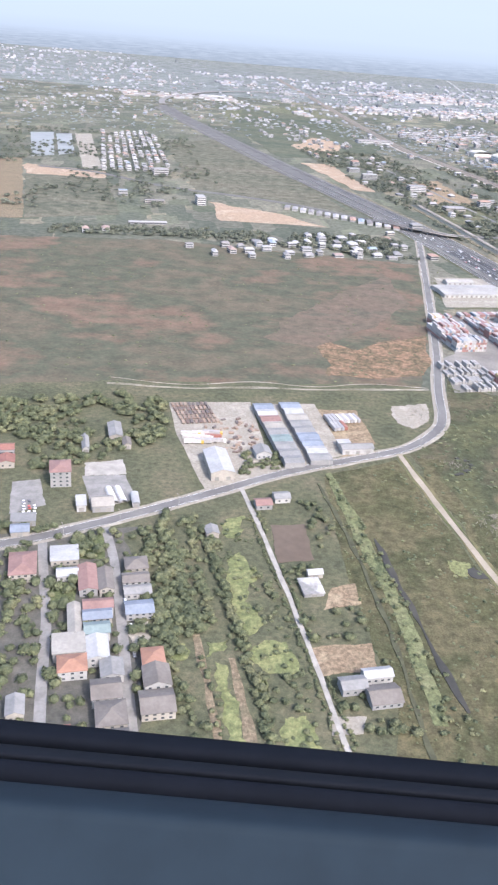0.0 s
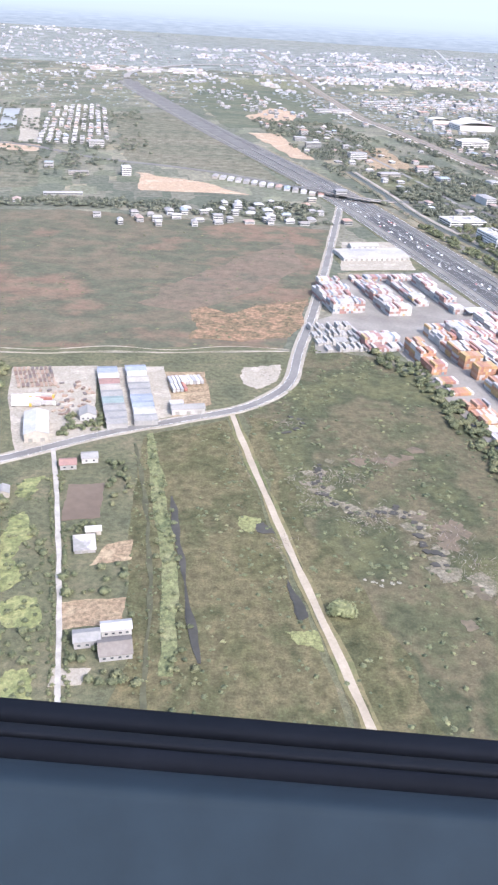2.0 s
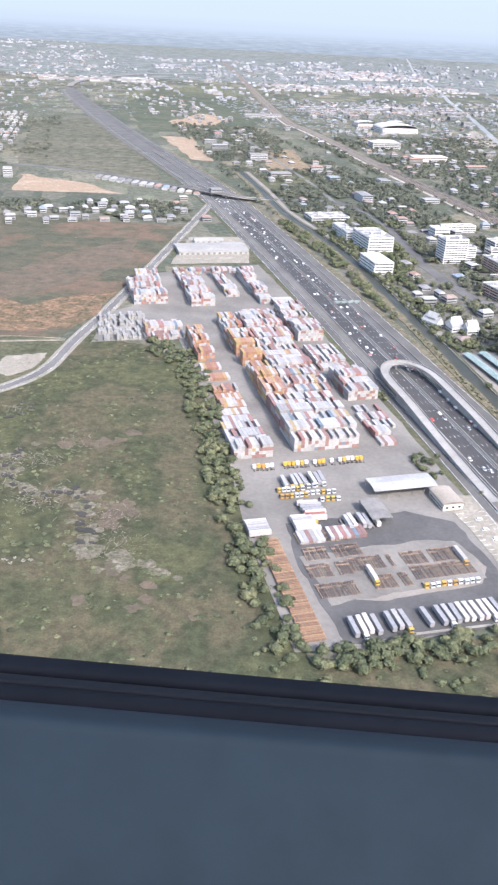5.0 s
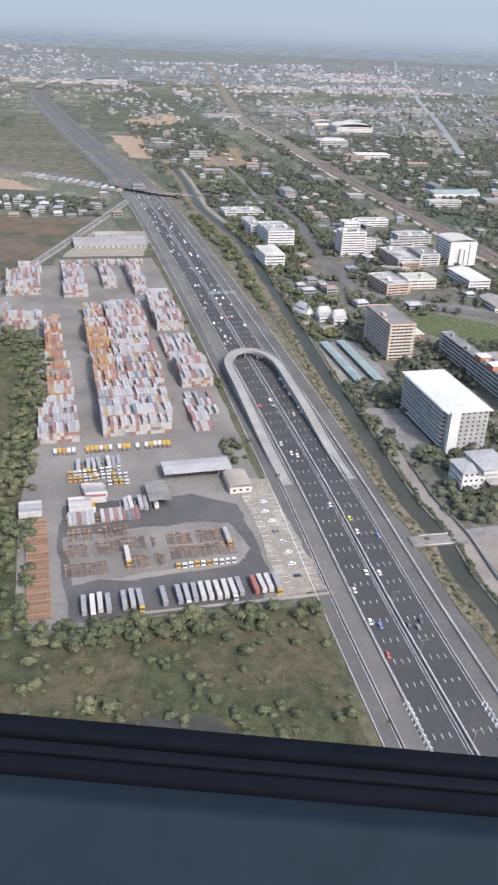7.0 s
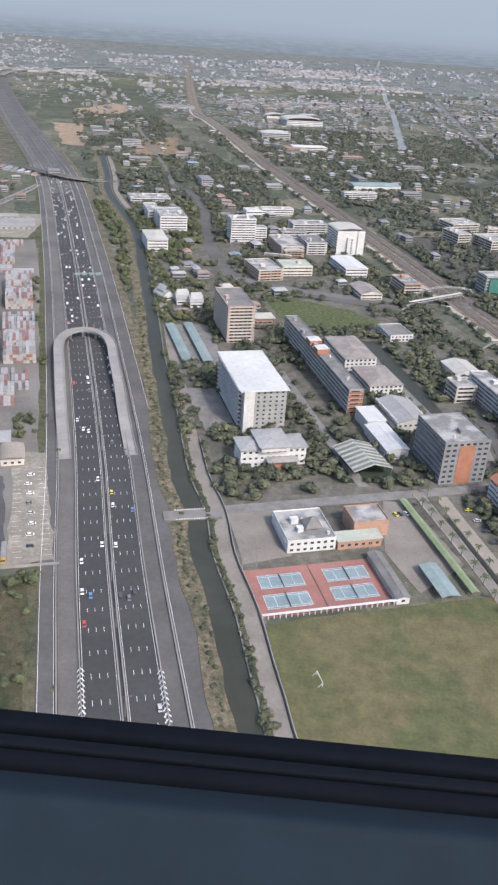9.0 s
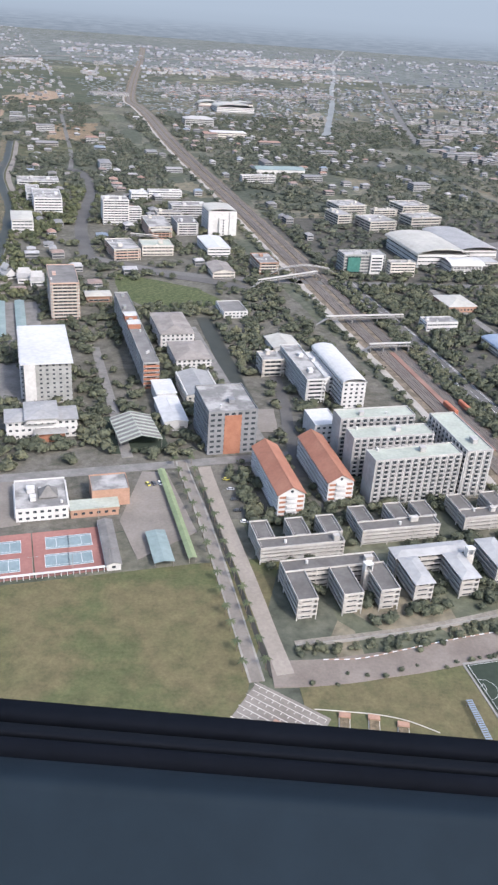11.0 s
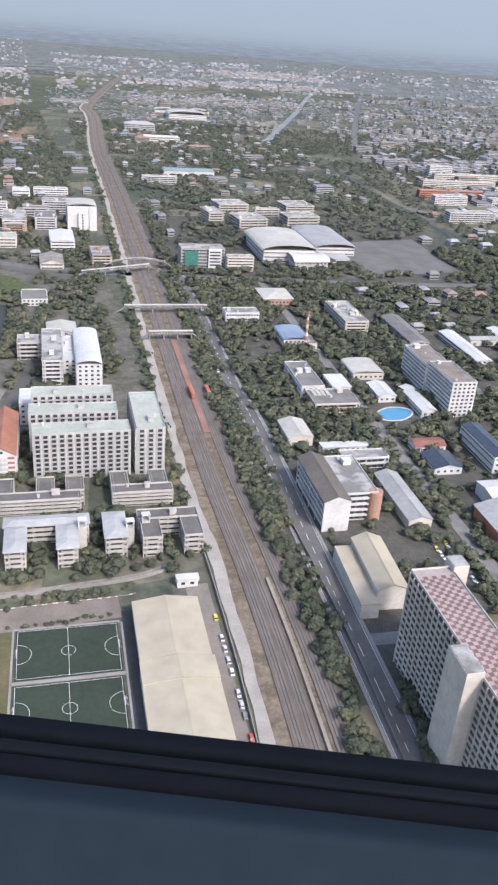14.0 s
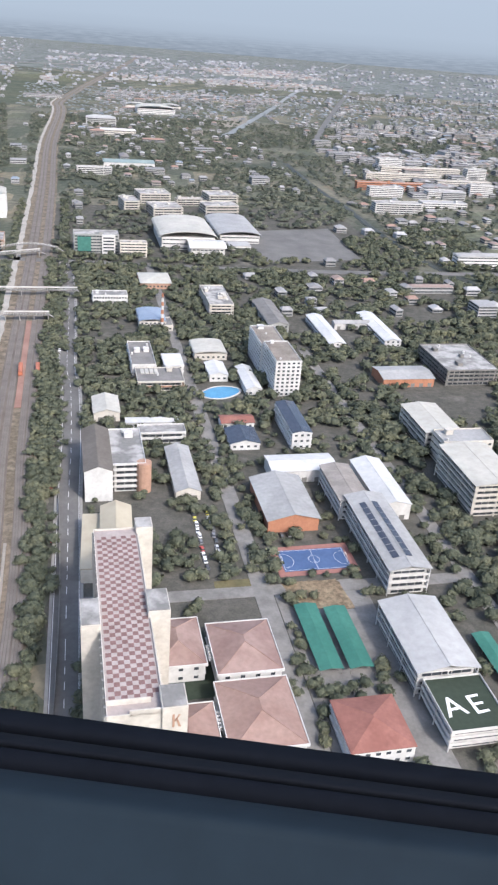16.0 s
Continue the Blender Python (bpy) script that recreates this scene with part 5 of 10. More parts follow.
def windows(b, w, d, h, floors, wall, front="f", sides="lr", step=3.6, size=(1.9, 1.5), base=0.0):
    if UV(*(b.matrix_basis.translation / S)[:2])[1] > 540:
        front, sides = "", front + sides
    fh = (h - base) / floors
    for m, L in face_frames(w, d, front):
        n = max(1, int((L - 1.2) / step))
        me = window_mesh(size[0], size[1], wall)
        for i in range(floors):
            for k in range(n):
                part("window", me, None, b, at=m @ Matrix.Translation(((k - (n - 1) / 2) * (L - 1.0) / n, 0, base + fh * i + fh * 0.36)))
    for m, L in face_frames(w, d, sides):
        me = band_mesh(L - 1.6, round(min(1.5, fh * 0.5), 2), wall)
        for i in range(floors):
            part("window_band", me, None, b, at=m @ Matrix.Translation((0, 0, base + fh * i + fh * 0.3)))


def galleries(b, w, d, h, floors, wall, rail, faces="fblr", depth=1.5):
    """Open galleries on every floor: slabs and parapets stand out from a recessed core."""
    fh = h / floors

    def make():
        g = Geo()
        g.box(-w / 2, -d / 2, -0.25, w / 2, d / 2, 0.0)
        for m, L in face_frames(w, d, faces):
            g.box(-L / 2, 0.0, 0.0, L / 2, 0.16, 0.95, 0, m)
        return g.mesh("gallery", rail)
    me = shared(("gal", w, d, rail.name, faces), make)
    for i in range(1, floors + 1):
        if i < floors:
            part("gallery", me, None, b, at=Matrix.Translation((0, 0, fh * i)))
    for m, L in face_frames(w, d, faces):
        n = max(2, int(L / 13) + 1)
        col = shared(("col", round(h, 1), wall.name), lambda: Geo().box(-0.22, 0.0, 0, 0.22, 0.4, h).mesh("pillar", wall))
        for k in range(n):
            part("pillar", col, None, b, at=m @ Matrix.Translation((-L / 2 + 0.3 + (L - 0.6) * k / (n - 1), 0.05, 0)))


def flat_top(b, w, d, h, wall, roof, heads=1, seed=0, edge=0.9):
    rnd = random.Random(seed)
    part("roof", Geo().box(-w / 2 + 0.3, -d / 2 + 0.3, h - 0.02, w / 2 - 0.3, d / 2 - 0.3, h + 0.12), roof, b)
    g = Geo()
    for x0, y0, x1, y1 in ((-w / 2, -d / 2, w / 2, -d / 2 + 0.3), (-w / 2, d / 2 - 0.3, w / 2, d / 2), (-w / 2, -d / 2 + 0.3, -w / 2 + 0.3, d / 2 - 0.3), (w / 2 - 0.3, -d / 2 + 0.3, w / 2, d / 2 - 0.3)):
        g.box(x0, y0, h - 0.02, x1, y1, h + edge)
    part("parapet", g, wall, b)
    for i in range(heads):
        a, c = rnd.uniform(2.2, min(5, w * 0.3)), rnd.uniform(2.5, min(7, d * 0.3))
        x, y = rnd.uniform(-w / 2 + a + 0.5, w / 2 - a - 0.5), rnd.uniform(-d / 2 + c, d / 2 - c)
        hh = rnd.uniform(2.2, 3.2)
        part("stair_head", Geo().box(x - a / 2, y - c / 2, h + 0.1, x + a / 2, y + c / 2, h + hh).box(x - a / 2 - 0.2, y - c / 2 - 0.2, h + hh, x + a / 2 + 0.2, y + c / 2 + 0.2, h + hh + 0.2), wall, b)
    for i in range(heads):
        x, y = rnd.uniform(-w / 2 + 1.5, w / 2 - 1.5), rnd.uniform(-d / 2 + 1.5, d / 2 - 1.5)
        part("water_tank", Geo().tube(x, y, h + 0.12, h + 1.9, 0.8, 0.8, 8), PALEGREY, b)


def building(name, u, v, w, d, h, label, category="building", turn=0, wall=WHITE, roof=ROOF_DARK, top="flat", floors=0, style="windows", rise=2.5, heads=1,
             front="f", sides="lr", step=3.6, size=(1.9, 1.5), over=0.6, group="", rail=None, faces="fblr", long_y=None, solar=False):
    b = thing(name, u, v, turn, label, category, group, size=(w, d))
    floors = floors or max(1, round(h / 3.3))
    if long_y is None:
        long_y = d >= w
    if style == "galleries":
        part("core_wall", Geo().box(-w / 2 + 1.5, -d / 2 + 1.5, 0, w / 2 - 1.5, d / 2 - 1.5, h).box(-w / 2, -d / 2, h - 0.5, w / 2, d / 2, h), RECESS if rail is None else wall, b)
        galleries(b, w, d, h, floors, wall, rail or wall, faces)
        # door and window openings of the core
        for m, L in face_frames(w - 3, d - 3, "flr"):
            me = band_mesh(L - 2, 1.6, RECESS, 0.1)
            for i in range(floors):
                part("window_band", me, None, b, at=m @ Matrix.Translation((0, 0, h / floors * i + 0.8)))
    else:
        g = Geo().box(-w / 2, -d / 2, 0, w / 2, d / 2, h)
        if top == "gable":
            g.gable_wall(w, d, h, rise, long_y)
        part("wall", g, wall, b)
        if style == "windows":
            windows(b, w, d, h, floors, wall, front, sides, step, size)
        elif style == "shed":
            n = max(1, int(w / 7))
            for k in range(n):
                part("door", Geo().box(-w / 2 + (k + 0.5) * w / n - 1.6, -d / 2 - 0.06, 0, -w / 2 + (k + 0.5) * w / n + 1.6, -d / 2 + 0.05, min(3.2, h * 0.7)), CONC_DARK, b)
    if top == "flat":
        flat_top(b, w, d, h, wall, roof, heads, int(u * 7 + v))
    elif top == "gable":
        part("roof", Geo().gable(w, d, h, rise, over, m=0, along_y=long_y), roof, b)
        g = Geo()
        if long_y:
            g.box(-0.3, -d / 2 - over, h + rise + 0.18, 0.3, d / 2 + over, h + rise + 0.36)
        else:
            g.box(-w / 2 - over, -0.3, h + rise + 0.18, w / 2 + over, 0.3, h + rise + 0.36)
        part("ridge_cap", g, roof, b)
    elif top == "hip":
        part("roof", Geo().hip(w, d, h + 0.3, rise, over), roof, b)
    elif top == "vault":
        part("roof", Geo().vault(w, d, h, rise, over, along_y=long_y), roof, b)
    elif top == "slab":
        part("roof", Geo().box(-w / 2 - over, -d / 2 - over, h, w / 2 + over, d / 2 + over, h + 0.5), roof, b)
    return b


def canopy(name, u, v, w, d, h, label, roof, turn=0, rise=0.8, category="shelter", group=""):
    """An open shelter: a low gable on posts."""
    b = thing(name, u, v, turn, label, category, group, size=(w, d))
    part("roof", Geo().gable(w, d, h, rise, 0.3, 0.15, along_y=d >= w), roof, b)
    n = max(2, int(max(w, d) / 8) + 1)
    me = shared(("post", round(h, 1)), lambda: Geo().box(-0.1, -0.1, 0, 0.1, 0.1, h).mesh("post", STEEL))
    for i in range(n):
        for s in (-1, 1):
            x, y = (s * (w / 2 - 0.3), -d / 2 + 0.3 + (d - 0.6) * i / (n - 1)) if d >= w else (-w / 2 + 0.3 + (w - 0.6) * i / (n - 1), s * (d / 2 - 0.3))
            part("post", me, None, b, at=Matrix.Translation((x, y, 0)))
    return b
# ---------------------------------------------------------------- campus between the canal and the railway
building("office_tower", 747, 364, 32, 74, 30, "grey panelled office block under a broad white roof", wall=GREYWALL, roof=ROOF_WHITE, top="slab", floors=9, over=1.8, step=4.2, size=(1.6, 1.3))
building("faculty_house", 740, 283, 44, 18, 13, "white three-storey house with a grey hipped roof", wall=WHITE, roof=ROOF_GREY, top="hip", rise=1.6, floors=3, over=1.2)
building("pink_tower", 772, 527, 25, 58, 33.5, "ten-storey tower of pink brick panels and white balconies", wall=PINKWALL, roof=ROOF_DARK, floors=11, style="galleries", rail=CREAM)
building("long_slab", 822, 426, 12, 168, 20.5, "long grey slab block with orange brick end", wall=GREYWALL, roof=ROOF_DARK, floors=6, style="galleries", rail=PALEGREY, heads=3)
building("brick_hall", 857, 447, 28, 54, 13, "brick hall with a broad beige hipped roof", wall=PALEGREY, roof=ROOF_BROWN, top="hip", rise=2.5, floors=4)
building("brick_hall", 861, 393, 28, 40, 9, "brick hall with a broad beige hipped roof", wall=PALEGREY, roof=ROOF_BROWN, top="hip", rise=2.5, floors=3)
building("white_hall", 828, 325, 14, 24, 9, "plain hall with a bright white roof", wall=WHITE, roof=ROOF_WHITE, top="slab", style="shed")
building("white_hall", 827, 292, 16, 40, 7, "plain hall with a bright white metal roof", wall=PALEGREY, roof=ROOF_WHITE, top="gable", rise=1.2, style="shed")
building("ribbed_hall", 854, 328, 25, 42, 9, "hall with a dark roof and white ribs", wall=CREAM, roof=ROOF_GREY, top="gable", rise=3, floors=2)
building("brick_tower", 856, 256, 32, 41, 30, "eight-storey grey block with an orange brick front", wall=SLATEWALL, roof=ROOF_STAIN, floors=8, step=4.0, size=(2.6, 1.6))
canopy("court_pavilion", 799, 267, 27, 36, 6.5, "pavilion over green courts with a striped pale roof", ROOF_SAGE, 4, 4)
building("beige_block", 935, 366, 36, 22, 11, "beige four-storey school block", wall=CREAM, roof=ROOF_STAIN, floors=4, style="galleries", rail=CREAM)
building("workshop", 947, 413, 24, 28, 5.5, "workshop with a pale metal gable roof", wall=PALEGREY, roof=ROOF_CREAM, top="gable", rise=2.5, style="shed")
building("sports_centre", 735, 193, 28, 31, 7.5, "white sports centre with a stained flat roof", wall=WHITE, roof=ROOF_STAIN, floors=2, heads=2)
building("brick_annex", 773, 195, 21, 18, 10, "windowless orange brick annex", wall=TERRACOTTA, roof=ROOF_STAIN, style="plain", heads=0)
building("green_roof_wing", 763, 181, 26, 9, 5.5, "low brick wing with a pale green roof", wall=TERRACOTTA, roof=ROOF_SAGE, top="slab", floors=1)
building("changing_rooms", 767, 146, 7, 40, 4, "long low grey changing rooms", wall=PALEGREY, roof=ROOF_DARK, top="gable", rise=1, floors=1)
canopy("teal_shelter", 792, 137, 10, 28, 4, "open shelter with a pale teal roof", ROOF_TEAL)
canopy("covered_walk", 807, 171, 4, 92, 3.2, "long covered walk with an olive roof", ROOF_OLIVE)
canopy("parking_shelter", 716, 497, 8, 96, 3.5, "long parking shelter with a pale teal roof", ROOF_TEAL, group="parking shelters")
canopy("parking_shelter", 733, 498, 8, 96, 3.5, "long parking shelter with a pale teal roof", ROOF_TEAL, group="parking shelters")
building("white_hospital_block", 781, 945, 36, 60, 21, "white stepped six-storey block", wall=WHITE, roof=ROOF_STAIN, floors=6, heads=3)
building("white_wing", 745, 842, 25, 50, 15, "white block with a beige roof", wall=WHITE, roof=ROOF_CREAM, top="hip", rise=2, floors=4)
building("white_wing", 765, 1010, 18, 60, 14, "white block with flat roof", wall=WHITE, roof=ROOF_STAIN, floors=4, heads=2)
building("honeycomb_tower", 863, 871, 33, 24, 31, "white tower with a honeycomb screen front", wall=WHITE, roof=ROOF_STAIN, floors=10, step=2.4, size=(1.6, 1.8), heads=2)
b = building("white_clinic", 990, 822, 36, 40, 30, "tall white block with a vaulted roof", wall=WHITE, roof=ROOF_CREAM, top="vault", rise=3, floors=9, front="", step=6)
part("stair_bay", Geo().box(-5, -23.2, 0, 4, -20, 22), WHITE, b)
for k in range(6):
    part("stair_slot", shared("stair_slot", lambda: Geo().box(-0.9, -0.06, 0, 0.9, 0.06, 2.0).mesh("stair_slot", GLASS)), None, b, at=Matrix.Translation((0.6, -23.22, 1.4 + 3.4 * k)))
part("side_bay", Geo().box(9, -21.6, 0, 18.2, -20, 29), WHITE, b)
building("striped_block", 907, 812, 29, 62, 15, "cream block with brick stripes", wall=CREAM, roof=ROOF_STAIN, floors=5, style="galleries", rail=PINKWALL)
b = building("vaulted_block", 907, 777, 24, 9, 12, "cream front block with a low vaulted roof", wall=CREAM, roof=ROOF_CREAM, top="vault", rise=1.6, floors=4, style="galleries", rail=TERRACOTTA, long_y=True)
building("gallery_slab", 945, 822, 27, 44, 15, "white gallery block between two blocks", wall=WHITE, roof=ROOF_DARK, floors=5, style="galleries", rail=WHITE, heads=2)
building("gallery_slab", 934, 872, 34, 18, 14, "white gallery block with a brown roof", wall=CREAM, roof=ROOF_DARK, floors=4, style="galleries", rail=WHITE, heads=1)
building("tower_annex", 888.5, 875, 17, 16, 18, "white annex with a screen front", wall=WHITE, roof=ROOF_STAIN, floors=6, step=2.4, size=(1.6, 1.8), heads=0)
building("white_annex", 915, 1012, 24, 22, 12, "white low block behind the tower", wall=WHITE, roof=ROOF_WHITE, floors=3, heads=2)
building("white_annex", 958, 1034, 50, 16, 10, "long white low block behind the tower", wall=WHITE, roof=ROOF_STAIN, floors=3, heads=1)
building("brick_block", 1000, 648, 22, 40, 12.5, "brick banded block beside the railway", wall=TERRACOTTA, roof=ROOF_STAIN, floors=4, style="galleries", rail=CREAM, heads=1)
building("brick_pavilion", 806, 554, 24, 17, 6, "low brick pavilion with a pale hipped roof", wall=TERRACOTTA, roof=ROOF_CREAM, top="hip", rise=1.6, floors=1, style="galleries", rail=WHITE)
building("curved_block", 851, 712, 30, 48, 12.5, "cream block with brick bands", wall=CREAM, roof=ROOF_STAIN, floors=4, style="galleries", rail=PINKWALL, turn=6)
building("low_block", 891, 722, 36, 28, 11, "cream three-storey block with pale flat roof", wall=CREAM, roof=ROOF_SAGE, floors=3)
building("rear_slab", 968, 912, 50, 26, 16, "long white slab behind the clinic", wall=PALEGREY, roof=ROOF_STAIN, floors=5, style="galleries", rail=WHITE, heads=2)
building("white_school", 961, 728, 27, 56, 10.5, "white block with a bright roof", wall=WHITE, roof=ROOF_WHITE, top="gable", rise=1.5, floors=3)
building("dark_hall", 946, 634, 24, 38, 7, "hall with a dark brown roof", wall=CREAM, roof=ROOF_BROWN, top="gable", rise=3, floors=2)
building("green_hall", 926, 506, 23, 32, 6, "low hall with a dull green flat roof", wall=PALEGREY, roof=ROOF_DARK, floors=2, heads=0)
building("green_roof_depot", 1210, 1265, 92, 40, 8, "long depot with a green roof", wall=PALEGREY, roof=ROOF_TEAL, top="gable", rise=3, style="shed")
building("white_slab", 1142, 1162, 60, 14, 12, "white four-storey slab", wall=WHITE, roof=ROOF_STAIN, floors=4, style="galleries", rail=WHITE)
building("frame_shell", 777, 1125, 62, 40, 7, "unfinished white concrete frame", wall=PALEGREY, roof=ROOF_STAIN, floors=2, style="galleries", rail=WHITE, heads=3)
for u, v, dd in ((740, 618, 17), (752, 606, 12)):
    building("temple_hall", u, v, 13, dd, 6, "white hall with steep tiered grey roofs", "hall", wall=WHITE, roof=ROOF_GREY, top="gable", rise=5.5, floors=1, long_y=False, group="temple halls")
building("temple_hall", 724, 634, 12, 20, 5, "white hall with steep tiered grey roofs", "hall", 22, wall=WHITE, roof=ROOF_GREY, top="gable", rise=5.5, floors=1, group="temple halls")

for ob in [o for o in bpy.data.objects if o.name.split(".")[0] == "temple_hall"]:
    along = ob.name == "temple_hall.002"
    part("upper_roof", Geo().gable(7.5, 13, 9.2, 4.6, 0.5, 0.25, along_y=along) if along else Geo().gable(10, 7.5, 9.2, 4.6, 0.5, 0.25, along_y=False), ROOF_PALE, ob)
    part("upper_wall", Geo().box(-3.2, -5.5, 8.0, 3.2, 5.5, 9.4) if along else Geo().box(-4.4, -3.2, 8.0, 4.4, 3.2, 9.4), WHITE, ob)
    part("roof_finial", Geo().rod((0, 0, 13.6), (0, 0, 17.5), 0.22), ROOF_PALE, ob)

# red-roofed dormitories, on the eastern grid from here on
EAST[0] = True
for u, v in ((855, 197), (888, 206)):
    b = building("dormitory", u, v, 15.5, 58, 15.5, "white five-storey dormitory with an orange gable roof", wall=WHITE, roof=ROOF_ORANGE, top="gable", rise=4.5, floors=5, over=0.7, sides="lr", front="", group="dormitories")
    for i in range(5):
        for x in (-5.2, 5.2):
            part("brick_panel", Geo().box(x - 1.9, -29.12, i * 3.1 + 0.5, x + 1.9, -28.95, i * 3.1 + 1.9), BRICK, b)
        part("stair_flight", Geo().box(-3.0, -30.6, i * 3.1 + 1.2, 3.0, -29.0, i * 3.1 + 2.2), WHITE, b)
    part("round_window", Geo().rod((0, -29.1, 17.2), (0, -28.9, 17.2), 0.9, 12), GLASS, b)


# apartment slabs with balconies
def apartments(u, v, w, d, h, floors, turn=0):
    b = building("apartment_block", u, v, w, d, h, "grey ten-storey apartment slab with small balconies", wall=APTWALL, roof=ROOF_SAGE, floors=floors, style="plain", heads=1, turn=turn, group="apartment blocks")
    fh = h / floors
    long_front = w > d
    for face in ("f",) if long_front else ("l", "f"):
        (m, L), = face_frames(w, d, face)
        n = int(L / 4.4)
        bal = shared("balcony", lambda: Geo().box(-1.5, -1.2, 0, 1.5, 0, 0.16).box(-1.5, -1.2, 0.16, 1.5, -1.08, 1.05).box(-1.5, -1.2, 0.16, -1.4, 0, 1.05).box(1.4, -1.2, 0.16, 1.5, 0, 1.05).mesh("balcony", APTWALL))
        win = window_mesh(2.4, 1.9, APTWALL)
        for k in range(n):
            x = (k - (n - 1) / 2) * (L - 1) / n
            part("pilaster", shared(("pil", h), lambda: Geo().box(-0.25, -0.7, 0, 0.25, 0, h).mesh("pilaster", WHITE)), None, b, at=m @ Matrix.Translation((x + 2.1, 0, 0)))
            for i in range(floors):
                part("window", win, None, b, at=m @ Matrix.Translation((x, 0, i * fh + 0.5)))
                if i:
                    part("balcony", bal, None, b, at=m @ Matrix.Translation((x, 0, i * fh)))
    return b


apartments(934, 180, 56, 14, 29.5, 10, 2)
apartments(930, 208, 53, 14, 29.5, 10)
apartments(930, 235, 51, 14, 29.5, 10)
apartments(974, 200, 17, 52, 30.5, 10)
building("white_ward", 917, 352, 15, 70, 19, "white six-storey ward block with a grey roof terrace", wall=WHITE, roof=ROOF_STAIN, floors=6, style="galleries", rail=WHITE, heads=2)
building("white_ward", 943, 342, 18, 72, 20, "white ward block with a curved white roof", wall=WHITE, roof=ROOF_WHITE, top="vault", rise=3.5, floors=6, style="windows")
building("link_block", 930, 352, 10, 50, 16, "white link block between the wards", wall=WHITE, roof=ROOF_WHITE, floors=5, front="f", sides="")
building("beige_ward", 899, 379, 18, 19, 14, "beige four-storey block with open galleries", wall=CREAM, roof=ROOF_STAIN, floors=4, style="galleries", rail=CREAM)
building("white_annex", 904, 262, 17, 24, 15, "plain white five-storey annex", wall=WHITE, roof=ROOF_WHITE, floors=4, heads=0, sides="r")

# comb-shaped school blocks: a spine and three teeth each
def comb(u, v, length, teeth, tooth, roof, down, label, h=12.0):
    spine = 9.0
    building("school_block", u, v, length, spine, h, label, "school", wall=SCHOOLWALL, roof=roof, top="hip" if roof is ROOF_PALE else "flat", rise=1.2, floors=4, style="galleries", rail=SCHOOLWALL, heads=1, group="school blocks")
    for x in teeth:
        sgn = -1 if down else 1
        building("school_wing", u + x, v + sgn * (spine / 2 + tooth / 2 + 0.2), 10, tooth, h, label, "school", wall=SCHOOLWALL, roof=roof, top="hip" if roof is ROOF_PALE else "flat", rise=1.2, floors=4, style="galleries", rail=SCHOOLWALL, heads=0, group="school blocks")


comb(858, 106, 50, (-20, 3, 22), 22, SCHOOL_ROOF, True, "cream four-storey school block with open galleries")
comb(914, 108, 42, (-15, 10), 22, ROOF_PALE, True, "cream school block with a pale grey hipped roof")
building("school_wing", 948, 100, 11, 24, 12, "cream school wing with a pale grey hipped roof", "school", wall=SCHOOLWALL, roof=ROOF_PALE, top="hip", rise=1.2, floors=4, style="galleries", rail=SCHOOLWALL, group="school blocks")
comb(976, 108, 32, (-10, 11), 18, SCHOOL_ROOF, True, "cream school block with dark roof and open galleries")
comb(850, 130, 46, (-18, 2, 20), 17, SCHOOL_ROOF, False, "cream three-storey school block", 9.5)
comb(909, 137, 46, (-18, 4, 20), 16, SCHOOL_ROOF, False, "cream three-storey school block", 9.5)
comb(966, 140, 34, (-12, 10), 16, SCHOOL_ROOF, False, "cream three-storey school block", 9.5)
EAST[0] = False
for x, y, h in ((831, 321.5, 16.5), (885.5, 338, 17.5), (909, 342, 16.5), (916.3, 348, 17)):
    ft = thing("stair_tower", *UV(x, y), 1.2, "narrow white stair tower with an open top frame", "tower", "stair towers", size=(4, 4))
    part("shaft", Geo().box(-2.1, -1.7, 0, 2.1, 1.7, h - 4.2), SCHOOLWALL, ft)
    for sx in (-1.85, 1.85):
        part("post", Geo().box(sx - 0.25, -1.5, h - 4.2, sx + 0.25, 1.5, h - 0.6), WHITE, ft)
    part("top_slab", Geo().box(-2.2, -1.8, h - 0.6, 2.2, 1.8, h), WHITE, ft)
EAST[0] = True

# the market hall by the railway
b = building("market_hall", 966.5, 20, 29, 38, 8.5, "long market hall with a cream metal roof", "hall", wall=CREAM, roof=ROOF_BEIGE, top="gable", rise=2.2, style="shed", turn=-0.5)
building("market_hall", 967, -6.6, 31, 13, 8.2, "middle length of the market hall with a cream metal roof", "hall", wall=CREAM, roof=ROOF_BEIGE, top="gable", rise=2.2, style="shed", turn=-0.5, over=0.3, long_y=True)
building("market_hall", 967, -36.8, 31, 46.6, 7.4, "long market hall with a lower cream metal roof", "hall", wall=CREAM, roof=ROOF_BEIGE, top="gable", rise=2.2, style="shed", turn=-0.5, over=0.3)
building("gate_house", 980, 60, 10, 3.5, 5, "small white gate house by the market", wall=WHITE, roof=ROOF_WHITE, top="slab", floors=1)
